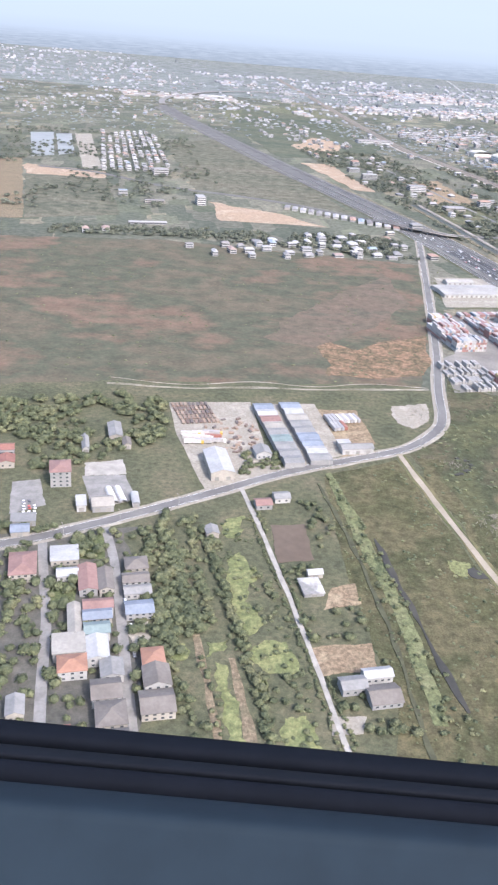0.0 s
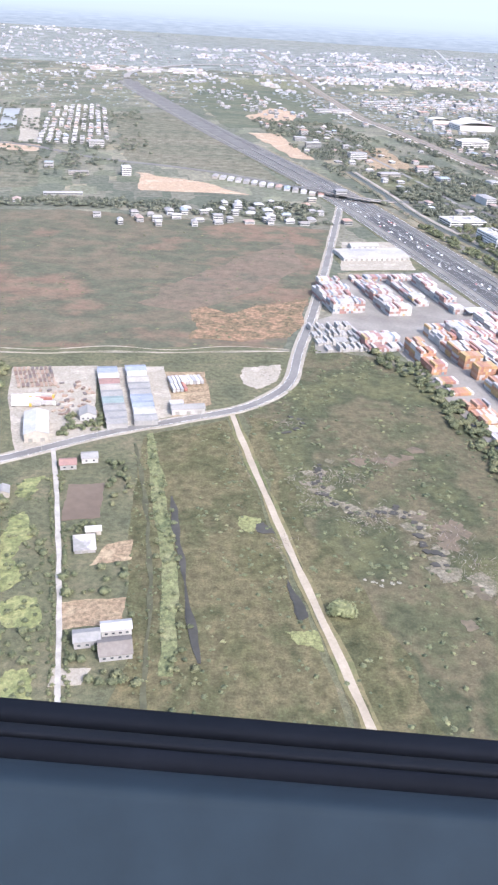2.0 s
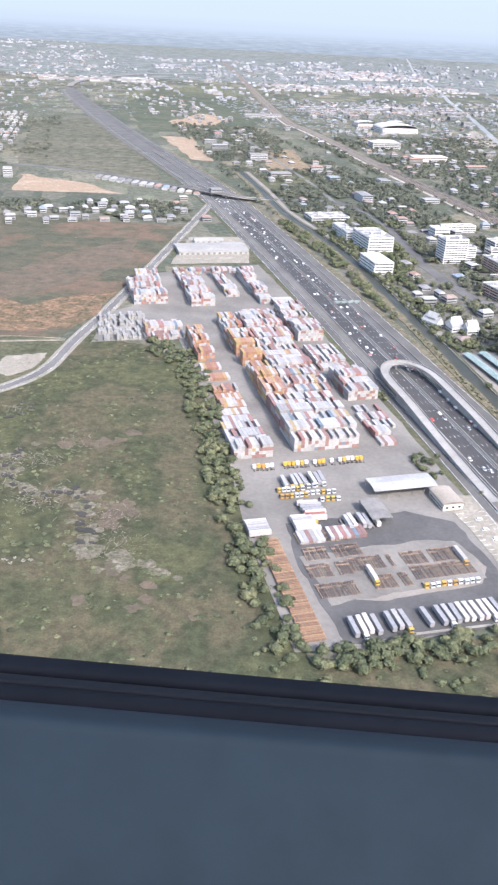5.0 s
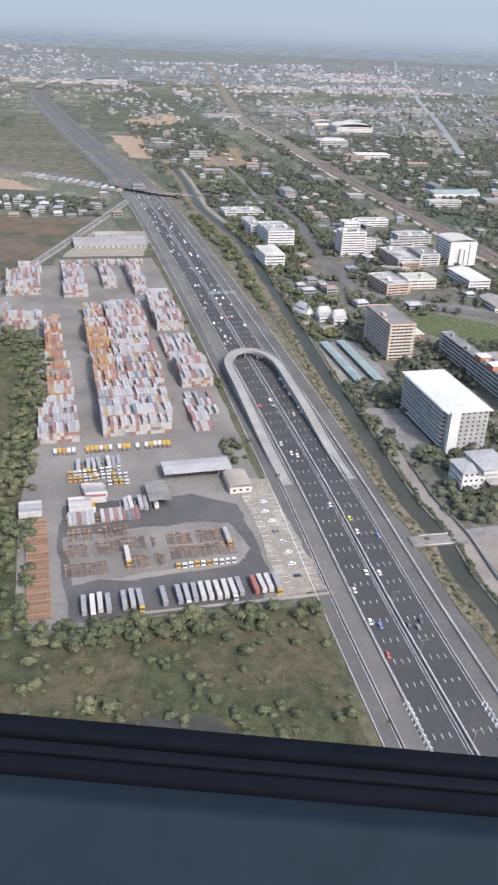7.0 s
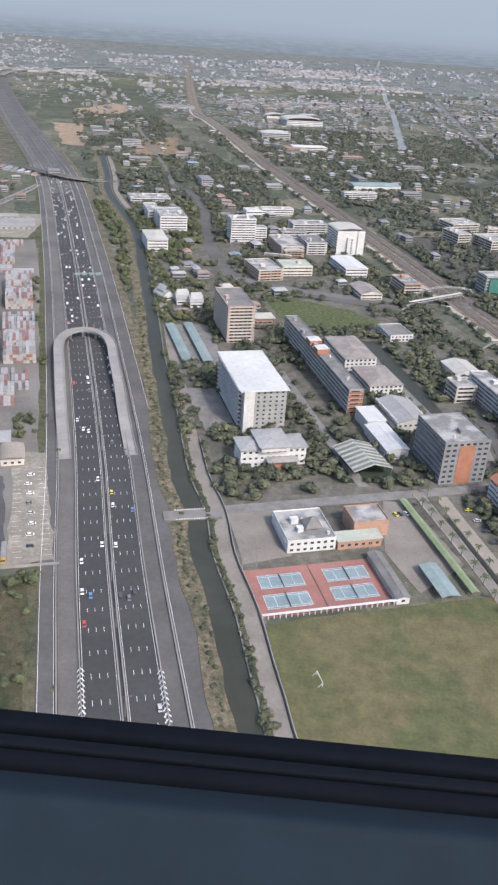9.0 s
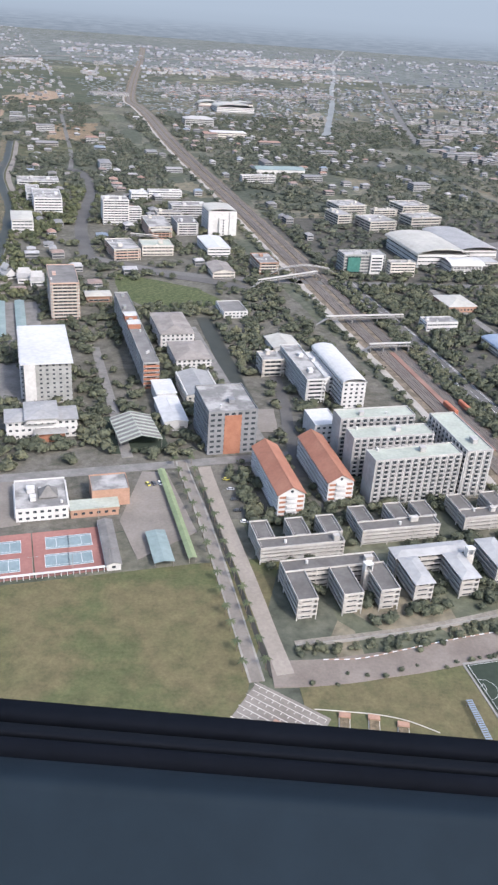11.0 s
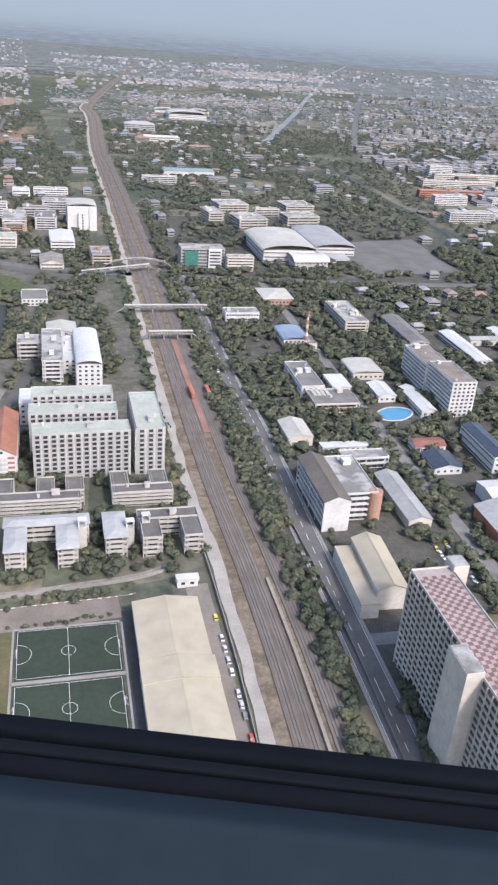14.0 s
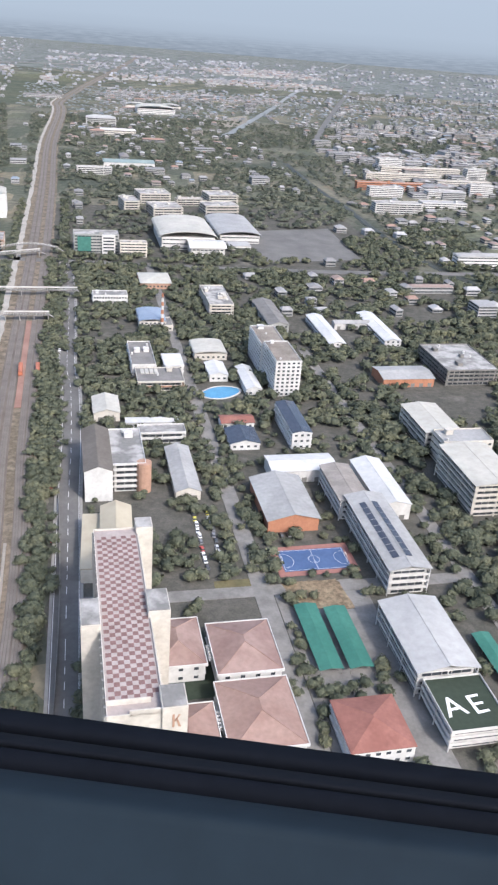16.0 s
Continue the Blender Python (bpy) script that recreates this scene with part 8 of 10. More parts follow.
# ---------------------------------------------------------------- village and workshops in the west
VILLAGE = [("shop_house", 5, 499, 14, 17, 12, ROOF_PINK, "hip", 4), ("house", -20, 395, 15, 22, 6, ROOF_PINK, "hip", 2), ("house", 4, 405, 16, 15, 4, ROOF_WHITE, "slab", 1), ("house", 5, 386, 12, 8, 4, ROOF_WHITE, "gable", 1),
           ("house", 16, 378, 10, 24, 5, ROOF_PINK, "gable", 2), ("house", 26, 375, 8, 20, 5, ROOF_BROWN, "gable", 2), ("house", 20, 352, 16, 8, 6, ROOF_PINK, "gable", 2), ("house", 19, 343, 15, 8, 6, ROOF_BLUE, "gable", 2),
           ("house", 18, 332, 13, 9, 6, ROOF_TEAL, "gable", 2), ("house", 7, 342, 7, 25, 5, ROOF_CREAM, "gable", 1), ("house", 3, 322, 16, 15, 6, ROOF_CREAM, "slab", 2), ("house", 17, 317, 11, 17, 6, ROOF_WHITE, "gable", 2),
           ("house", 4, 307, 14, 12, 6, ROOF_ORANGE, "hip", 2), ("house", 23, 302, 11, 12, 5, ROOF_GREY, "gable", 2), ("house", 19, 287, 14, 13, 6, ROOF_BROWN, "gable", 2), ("house", 20, 271, 14, 15, 6, ROOF_BROWN, "hip", 2),
           ("house", 18, 254, 17, 14, 6, ROOF_BROWN, "gable", 2), ("house", 45, 388, 13, 12, 5, ROOF_BROWN, "hip", 2), ("house", 43, 374, 15, 9, 5, ROOF_BROWN, "gable", 2), ("house", 43, 364, 15, 8, 4, ROOF_GREY, "gable", 1),
           ("house", 42, 347, 15, 11, 5, ROOF_BLUE, "gable", 2), ("house", 44, 306, 11, 12, 6, ROOF_ORANGE, "hip", 2), ("house", 44, 292, 13, 14, 6, ROOF_BROWN, "gable", 2), ("house", 42, 276, 16, 15, 5, ROOF_BROWN, "gable", 2),
           ("house", -23, 284, 8, 12, 5, ROOF_GREY, "gable", 1), ("house", -5, 263, 12, 10, 5, ROOF_RED, "gable", 1), ("house", -33, 546, 12, 10, 5, ROOF_RED, "gable", 1), ("house", -32, 527, 11, 12, 5, ROOF_RED, "gable", 1), ("house", -49, 533, 12, 12, 5, ROOF_RED, "gable", 1),
           ("shed", 31, 461, 14, 13, 5, ROOF_CREAM, "gable", 1), ("shed", 17, 463, 6, 13, 5, ROOF_WHITE, "slab", 1), ("shed", 49, 568, 10, 24, 5, ROOF_GREY, "gable", 1), ("shed", 56, 548, 6, 12, 4, ROOF_BROWN, "gable", 1), ("shed", 25, 551, 5, 22, 3.5, ROOF_GREY, "gable", 1),
           ("shed", -22, 436, 11, 9, 4, ROOF_BLUE, "gable", 1), ("shed", -20, 448, 15, 10, 4, ROOF_GREY, "slab", 1), ("shed", 53, 464, 4.5, 14, 3.5, ROOF_WHITE, "vault", 1),
           ("warehouse", 119, 505, 17, 36, 7, ROOF_WHITE, "gable", 1), ("house", 157, 522, 12, 13, 5, ROOF_GREY, "gable", 1), ("warehouse", 234, 521, 26, 9, 5, ROOF_GREY, "gable", 1), ("house", 227, 532, 10, 6, 4, ROOF_WHITE, "slab", 1),
           ("house", 140, 273, 13, 9, 4.5, ROOF_GREY, "gable", 1), ("house", 155, 278, 15, 7, 4.5, ROOF_WHITE, "gable", 1), ("house", 153, 264, 16, 13, 3.6, ROOF_BROWN, "gable", 1), ("house", 139, 449, 11, 9, 4, ROOF_PINK, "gable", 1),
           ("house", 154, 456, 11, 9, 4, ROOF_GREY, "gable", 1), ("shed", 150, 367, 9, 5, 3.5, ROOF_WHITE, "gable", 1), ("shed", 97, 419, 8, 9, 4, ROOF_GREY, "gable", 1), ("shed", 144, 355, 12, 15, 2.2, ROOF_STAIN, "slab", 1)]
TONE = {ROOF_PINK: "a faded red", ROOF_WHITE: "a bright white", ROOF_BROWN: "a weathered brown", ROOF_BLUE: "a blue", ROOF_TEAL: "a teal", ROOF_CREAM: "a cream", ROOF_ORANGE: "an orange tile", ROOF_GREY: "a grey", ROOF_RED: "a brick-red", ROOF_STAIN: "a stained pale"}
def aged(name, c):
    return surf(name, c, tuple(q * 1.3 for q in c), 0.09, 0.6, 0.9)


AGED = {ROOF_PINK: aged("aged_red_roof", (0.156, 0.098, 0.086)), ROOF_BROWN: aged("aged_brown_roof", (0.105, 0.094, 0.084)), ROOF_BLUE: aged("aged_blue_roof", (0.138, 0.155, 0.182)), ROOF_TEAL: aged("aged_teal_roof", (0.125, 0.156, 0.152)),
        ROOF_CREAM: aged("aged_cream_roof", (0.195, 0.183, 0.160)), ROOF_ORANGE: aged("aged_orange_roof", (0.187, 0.105, 0.074)), ROOF_GREY: aged("aged_grey_roof", (0.150, 0.148, 0.142)), ROOF_RED: aged("aged_tile_roof", (0.156, 0.078, 0.062)), ROOF_WHITE: aged("aged_white_roof", (0.234, 0.234, 0.230)), ROOF_STAIN: ROOF_STAIN}
AGED_WALL = [aged("aged_white_wall", (0.234, 0.230, 0.218)), aged("aged_cream_wall", (0.211, 0.195, 0.168)), aged("aged_grey_wall", (0.172, 0.170, 0.164))]
for nm, u, v, w, d, h, rf, tp, fl in VILLAGE:
    walls = rnd.choice(AGED_WALL)
    building(nm, u, v, w, d, h, "%s with %s roof and pale walls" % ({"shed": "low shed", "warehouse": "long warehouse", "shop_house": "four-storey shop house"}.get(nm, "village house"), TONE[rf]), nm.replace("shop_house", "house"), -1.2, wall=walls, roof=AGED[rf], top=tp,
             rise=1.6 if min(w, d) < 12 else 2.6, floors=fl, style="shed" if nm in ("shed", "warehouse") else "windows", over=0.5, sides="", step=3.4, size=(1.5, 1.2), heads=0, group="village houses" if nm == "house" else "")
for row, (u0, v0, u1, v1, w) in enumerate(((178.8, 602.5, 177.5, 506.1, 16.5), (202.9, 603.4, 199.4, 508.0, 17))):
    pitch = (v0 - v1) / 8
    for k in range(9):
        rf = (ROOF_BLUE, ROOF_WHITE, ROOF_PINK if row == 0 else ROOF_CREAM, ROOF_CREAM if row == 0 else ROOF_GREY, ROOF_GREY, ROOF_BLUE if row else ROOF_TEAL, ROOF_BLUE if row else ROOF_GREY, ROOF_WHITE if row else ROOF_GREY, ROOF_GREY)[k]
        building("workshop", u0 + (u1 - u0) * k / 8, v0 - pitch * k, w + rnd.uniform(-1, 1), pitch - 0.05, 4.2 + rnd.uniform(-0.15, 0.15), "small workshop with %s metal roof" % TONE[rf], "workshop", -2 + rnd.uniform(-1, 1), wall=AGED_WALL[2], roof=AGED[rf], top="gable", rise=0.9, style="plain", over=0.1, group="workshops", long_y=False)
# greenhouse arches, trailers and vans in the compounds
for u, v in ((38, 474), (44, 474)):
    b = thing("arched_store", u, v, 8, "white arched store tent", "tent", "arched tents", size=(6, 22))
    part("cover", Geo().vault(5.6, 21, 0.2, 2.8, 0.0, 8, 0.1), ROOF_WHITE, b)
    for k in range(8):
        part("hoop", Geo().vault(5.8, 0.25, 0.2, 2.95, 0.0, 8, 0.1), STEEL, b, at=Matrix.Translation((0, -10 + k * 2.85, 0)))
for k in range(7):
    trailer(229 + (k % 4) * 3.2, 563 + (k // 4) * 13 + k * 0.3, 4, False, label="dark trailer parked on the sandy lot", group="sandy lot trailers")
for k in range(6):
    trailer(239 + k * 3.1, 577, 6, False, label="white trailer parked on the sandy lot", group="sandy lot trailers")
for k in range(9):
    trailer(107 + (k % 3) * 9, 547 + (k // 3) * 7, 80 + rnd.uniform(-8, 8), k % 2 == 0, label="lorry parked in the dusty compound", group="compound lorries")
g = Geo()
for i in range(9):
    for j in range(5):
        for q in range(2):
            m = Matrix.Translation((*W(106 + i * 3.6 - j * 0.8, 585 + j * 8.5), 0.3)) @ Matrix.Rotation(A + rnd.uniform(-0.1, 0.1), 4, "Z")
            g.box(-1.1, -3.4, 0.4, 1.1, 3.4, rnd.uniform(0.8, 1.6), 0, m).box(-1.2, -3.0 + q * 4.5, 0.1, 1.2, -2.2 + q * 4.5, 0.9, 0, m)
for i in range(60):
    m = Matrix.Translation((*W(rnd.uniform(120, 164), rnd.uniform(528, 588)), 0.3)) @ Matrix.Rotation(rnd.uniform(0, 3), 4, "Z")
    g.box(-1, -2, 0, 1, 2, rnd.uniform(0.5, 1.6), 0, m)
single("scrap_chassis", g, CHASSIS, "rows of scrapped lorry chassis", "scrap", "stuff")
# ---------------------------------------------------------------- vehicles on the roads
car_body = Geo()
car_body.add([(-0.9, -2.2, 0.35), (0.9, -2.2, 0.35), (0.9, 2.2, 0.35), (-0.9, 2.2, 0.35), (-0.88, -2.15, 0.85), (0.88, -2.15, 0.85), (0.88, 2.15, 0.95), (-0.88, 2.15, 0.95)],
             [(3, 2, 1, 0), (4, 5, 6, 7), (0, 1, 5, 4), (1, 2, 6, 5), (2, 3, 7, 6), (3, 0, 4, 7)])
car_body.add([(-0.72, -0.75, 1.42), (0.72, -0.75, 1.42), (0.72, 1.35, 1.42), (-0.72, 1.35, 1.42), (-0.72, -0.75, 1.48), (0.72, -0.75, 1.48), (0.72, 1.35, 1.48), (-0.72, 1.35, 1.48)],
             [(3, 2, 1, 0), (4, 5, 6, 7), (0, 1, 5, 4), (1, 2, 6, 5), (2, 3, 7, 6), (3, 0, 4, 7)])
CAR_BODY = car_body.mesh("body", CAR_PAINT)
CAR_GLASS = Geo().add([(-0.85, -1.5, 0.86), (0.85, -1.5, 0.86), (0.85, 2.0, 0.92), (-0.85, 2.0, 0.92), (-0.7, -0.75, 1.42), (0.7, -0.75, 1.42), (0.7, 1.35, 1.42), (-0.7, 1.35, 1.42)],
                      [(3, 2, 1, 0), (4, 5, 6, 7), (0, 1, 5, 4), (1, 2, 6, 5), (2, 3, 7, 6), (3, 0, 4, 7)]).mesh("cabin_glass", GLASS)
CAR_WHEEL = Geo().rod((-0.12, 0, 0.33), (0.12, 0, 0.33), 0.33, 8).mesh("wheel", TYRE)


def car(x, y, z, heading_rad, label, group):
    b = new("car")
    b.empty_display_size = 0.5
    b.matrix_basis = Matrix.Translation((x * S, y * S, z * S)) @ Matrix.Rotation(heading_rad, 4, "Z")
    tagged(b, label, "car", group)
    part("body", CAR_BODY, None, b)
    part("cabin_glass", CAR_GLASS, None, b)
    for px in (-0.82, 0.82):
        for py in (-1.35, 1.35):
            part("wheel", CAR_WHEEL, None, b, at=Matrix.Translation((px, py, 0)))


crand = random.Random(11)
mn = normals(MWAY)
cars_far = Geo()
for i in range(15, 118):
    p, n = MWAY[i], mn[i]
    tang = math.atan2(-n[0], n[1])
    for lane in (-14.6, -11, -7.4, -3.8, 3.8, 7.4, 11, 14.6):
        if crand.random() < (0.15 if i < 70 else 0.22):
            q = p + n * (lane + crand.uniform(-0.3, 0.3)) + np.array([-n[1], n[0]]) * crand.uniform(-6, 6)
            ang = math.atan2(n[1], n[0]) + (0 if lane < 0 else math.pi)
            if q[1] < 560:
                car(q[0], q[1], 0.56, ang, "car driving on the motorway", "motorway cars")
            else:
                m = Matrix.Translation((*q, 0.56)) @ Matrix.Rotation(ang, 4, "Z")
                cars_far.box(-0.9, -2.2, 0.3, 0.9, 2.2, 0.95, 0, m).box(-0.75, -1.2, 0.95, 0.75, 1.6, 1.5, 0, m)
single("distant_cars", cars_far, picked("far_car_paint", [(0.0, (0.75, 0.75, 0.74)), (0.5, (0.4, 0.4, 0.4)), (0.7, (0.07, 0.07, 0.075)), (0.9, (0.4, 0.08, 0.06))], True, 0.4, 2), "distant cars on the motorway", "cars", "stuff")
for u, v, t, lab in [(586 + crand.uniform(-1, 1), 205 + 11 * k, 90, "car parked in the yard car park") for k in range(8)] + \
        [(828 + crand.uniform(-1, 1), 214 - 12 * k, 80, "car parked along the drive") for k in range(5)] + [(1152 + 4 * k, 52, 0, "white car parked by the gymnasium") for k in range(4)] + \
        [(1043 + crand.uniform(-4, 4), 60 + 55 * k, 2, "car driving down the street") for k in range(6)] + [(-20 + 3.5 * (k % 3), 458 + 7 * (k // 3), 10, "car in the village car park") for k in range(8)] + \
        [(36 + crand.uniform(-1, 1), 292 + 22 * k, 3, "pickup parked in the village street") for k in range(5)] + [(797 + 3.5 * k, 205, 15, "white minibus on the bus park") for k in range(3)] + [(119 + 88 * k, 489 + 20 * k, -60, "car on the country road") for k in range(2)]:
    EAST[0] = u > 815
    x, y = W(u, v)
    EAST[0] = False
    car(x, y, 0.42, A + radians(t), lab, "parked cars")

for k, y in enumerate((289, 275, 268, 261, 254, 242, 236, 230, 219, 206, 198)):
    car(956.8 + (289 - y) * 0.259, y, 0.42, radians(14.5 + (180 if k % 3 == 0 else 0)), "car parked beside the market hall", "hall cars")
# lamp posts along the motorway, poles along the country road
EAST[0] = True
pk = random.Random(44)
for i in range(22):
    x, y = W(1117 + 7.5 * (i % 2) + pk.uniform(-0.5, 0.5), 84 - (i // 2) * 5.6 + pk.uniform(-0.6, 0.6))
    car(x, y, 0.32, A + radians(pk.choice((0, 180)) + pk.uniform(-6, 6)), "dusty car parked under the school trees", "school cars")
EAST[0] = False


def lamp_post(name, x, y, h, ang, label, double=True):
    b = new(name)
    b.empty_display_size = 0.5
    b.matrix_basis = Matrix.Translation((x * S, y * S, 0.3 * S)) @ Matrix.Rotation(ang, 4, "Z")
    tagged(b, label, "lamp post", "lamp posts")
    part("pole", shared(("pole", h), lambda: Geo().tube(0, 0, 0, h, 0.16, 0.09, 6).mesh("pole", CONCRETE)), None, b)
    part("arm", shared(("arm", h, double), lambda: Geo().rod((-2.2 if double else 0, 0, h + 0.3), (2.2, 0, h + 0.3), 0.08).box(1.8, -0.2, h + 0.2, 2.8, 0.2, h + 0.4).mesh("arm", STEEL)), None, b)


for i in range(4, 80, 3):
    lamp_post("motorway_lamp", *MWAY[i], 11, math.atan2(mn[i][1], mn[i][0]), "tall twin-arm lamp post on the median")
ran = normals(RA)
for i in range(20, len(RA) - 4, 5):
    q = RA[i] + ran[i] * 6.2
    lamp_post("road_lamp", *q, 9, math.atan2(-ran[i][1], -ran[i][0]), "concrete lamp post beside the country road", False)
for u, v in ((701, 168), (747, 127), (765, 127), (728, 127), (693, 166), (764, 166)):
    x, y = W(u, v)
    lamp_post("court_light", x, y, 12, A, "tall floodlight mast at the tennis courts")
g = Geo()
for k in range(24):
    g.box(693 + k * 3, 125.5, 0.3, 693.3 + k * 3, 126.5, 3.2, 0, Matrix.Rotation(A, 4, "Z"))
g.box(693, 125.4, 2.9, 765, 126.6, 3.4, 0, Matrix.Rotation(A, 4, "Z"))
single("colonnade", g, WHITE, "low white colonnade below the tennis courts", "colonnade", "structure")
g = Geo().rod((0, -3.6, 0), (0, -3.6, 2.4), 0.12).rod((0, 3.6, 0), (0, 3.6, 2.4), 0.12).rod((0, -3.6, 2.4), (0, 3.6, 2.4), 0.12).rod((-2, -3.6, 0), (0, -3.6, 2.4), 0.06).rod((-2, 3.6, 0), (0, 3.6, 2.4), 0.06)
single("football_goal", g, PAINT, "white football goal on the playing field", "goal", at=Matrix.Translation((660, 268, 0.25)) @ Matrix.Rotation(0.3, 4, "Z"))

# ---------------------------------------------------------------- the town: many small houses
class Crowd:
    """Many houses in two meshes: walls and roofs."""

    def __init__(self):
        self.w, self.r = Geo(), Geo()

    def house(self, u, v, w, d, h, rise, turn=0.0, storeys=0):
        EAST[0] = u > 950
        x, y = W(u, v)
        m = Matrix.Translation((x, y, 0)) @ Matrix.Rotation(A + turn, 4, "Z")
        a, b = w / 2, d / 2
        self.w.box(-a, -b, 0, a, b, h, 0, m)
        if rise > 0:
            o = 0.5
            if d >= w:
                vs = [(-a - o, -b - o, h - 0.1), (a + o, -b - o, h - 0.1), (a + o, b + o, h - 0.1), (-a - o, b + o, h - 0.1), (0, -b - o + a * 0.5, h + rise), (0, b + o - a * 0.5, h + rise)]
                fs = [(0, 1, 4), (1, 2, 5, 4), (2, 3, 5), (3, 0, 4, 5), (3, 2, 1, 0)]
            else:
                vs = [(-a - o, -b - o, h - 0.1), (a + o, -b - o, h - 0.1), (a + o, b + o, h - 0.1), (-a - o, b + o, h - 0.1), (-a - o + b * 0.5, 0, h + rise), (a + o - b * 0.5, 0, h + rise)]
                fs = [(0, 1, 5, 4), (1, 2, 5), (2, 3, 4, 5), (3, 0, 4), (3, 2, 1, 0)]
            self.r.add([m @ Vector(p) for p in vs], fs)
        else:
            self.r.box(-a + 0.4, -b + 0.4, h, a - 0.4, b - 0.4, h + 0.2, 0, m)
        for s in range(storeys):
            z = h / storeys * (s + 0.32)
            BANDS.box(-a + 0.6, -b - 0.08, z, a - 0.6, -b - 0.02, z + 1.4, 0, m)
            BANDS.box(-a - 0.08, -b + 0.6, z, -a - 0.02, b - 0.6, z + 1.4, 0, m)


BANDS = Geo()
town = Crowd()
tr = random.Random(21)


def clear(x, y, r):
    for fx, fy, hw, hd, an in FOOT:
        dx, dy = x - fx, y - fy
        if abs(dx) < hw + hd + r and abs(dy) < hw + hd + r:
            c, s = math.cos(an), math.sin(an)
            if abs(dx * c + dy * s) < hw + r and abs(-dx * s + dy * c) < hd + r:
                return False
    for line, half in NEARROADS:
        if np.min(np.abs(line - (x, y)).max(1)) < half + r:
            return False
    return True


NEARROADS = [(ln if np.linalg.norm(ln[1] - ln[0]) < 9 else smooth([tuple(p) for p in ln], 6), hw) for ln, hw in ROADS]


def scatter(poly, n, make, gap=10.0):
    """Tries n places in a polygon of the grid."""
    P = np.array(poly, float)
    for _ in range(n):
        u, v = tr.uniform(P[:, 0].min(), P[:, 0].max()), tr.uniform(P[:, 1].min(), P[:, 1].max())
        inside = False
        for (a, b), (c, d) in zip(P, np.roll(P, -1, 0)):
            if (b > v) != (d > v) and u < (c - a) * (v - b) / (d - b) + a:
                inside = not inside
        EAST[0] = u > 950
        if inside and clear(*W(u, v), gap):
            make(u, v)


def any_house(u, v):
    w, d, h = tr.uniform(7, 15), tr.uniform(8, 16), tr.choice((3.5, 4, 6.5, 6.5, 7))
    town.house(u, v, w, d, h, tr.choice((1.5, 2.2, 2.6)), tr.choice((0, 0, 0.1, 1.57)), 1 if h < 5 else 2)
    FOOT.append((*W(u, v), w / 2 + 1, d / 2 + 1, A))


def big_house(u, v):
    w, d, h = tr.uniform(18, 50), tr.uniform(12, 24), tr.choice((6, 7, 9, 12, 14))
    town.house(u, v, w, d, h, tr.choice((0, 1.5, 2.5)), tr.choice((0, 0, 1.57)), max(1, round(h / 3.4)))
    FOOT.append((*W(u, v), max(w, d) / 2 + 1, max(w, d) / 2 + 1, A))


def terraces(u0, u1, v, w, d, h, rise, storeys, miss=0.08):
    u = u0
    while u < u1:
        k = w * tr.uniform(0.85, 1.15)
        if tr.random() < 0.12:
            u += tr.uniform(4, 45)
            v += tr.uniform(-9, 9)
        if tr.random() > miss:
            town.house(u + k / 2, v + tr.uniform(-0.6, 0.6), k * 0.97, d, h * tr.uniform(0.85, 1.15), rise, 0, storeys)
        u += k


# quarters of scattered houses: outline on the grid, tries, kind, gap
for outline, tries, kind, gap in (
    ([(200, 1175), (420, 1250), (600, 1290), (600, 1120), (400, 1120), (215, 1120)], 120, any_house, 9),
    ([(60, 1290), (120, 1310), (120, 1240), (60, 1240)], 6, any_house, 9),
    ([(700, 1250), (1000, 1250), (960, 1900), (720, 2300)], 28, big_house, 22),
    ([(690, 1250), (1010, 1250), (960, 2200), (740, 2300)], 90, any_house, 10),
    ([(1000, 1050), (1500, 1050), (1500, 2300), (980, 2300)], 170, any_house, 10),
    ([(1000, 1150), (1420, 1150), (1450, 2100), (1000, 2100)], 60, big_house, 25),
    ([(1010, 560), (1060, 560), (1080, 1050), (1020, 1050)], 30, any_house, 8),
    ([(690, 560), (980, 600), (980, 1250), (700, 1250)], 90, any_house, 9),
    ([(1240, 420), (1500, 420), (1520, 880), (1240, 640)], 60, any_house, 9),
    ([(1250, 420), (1480, 420), (1500, 640), (1250, 600)], 16, big_house, 18),
    ([(1440, 640), (1700, 640), (2000, 1200), (1480, 1000)], 140, any_house, 8),
    ([(1080, 2300), (1900, 2300), (2300, 3600), (1250, 3600)], 420, any_house, 12),
    ([(1000, 2300), (1700, 2300), (1900, 3300), (1100, 3300)], 90, big_house, 30),
    ([(-100, 2900), (900, 3000), (1000, 3900), (-100, 3700)], 160, any_house, 14),
    ([(-600, 1500), (-150, 1700), (0, 2300), (-700, 2500)], 50, any_house, 12),
    ([(-1500, 2500), (-200, 3000), (0, 4200), (-1500, 4500)], 160, any_house, 18),
    ([(-200, 4200), (2600, 4200), (3600, 7000), (-400, 7000)], 520, any_house, 30),
    ([(-200, 4000), (2600, 4000), (3600, 7000), (-400, 7000)], 150, big_house, 50),
    ([(700, 2400), (1000, 2400), (1050, 3200), (760, 3200)], 110, any_house, 11),
):
    scatter(outline, tries, kind, gap)
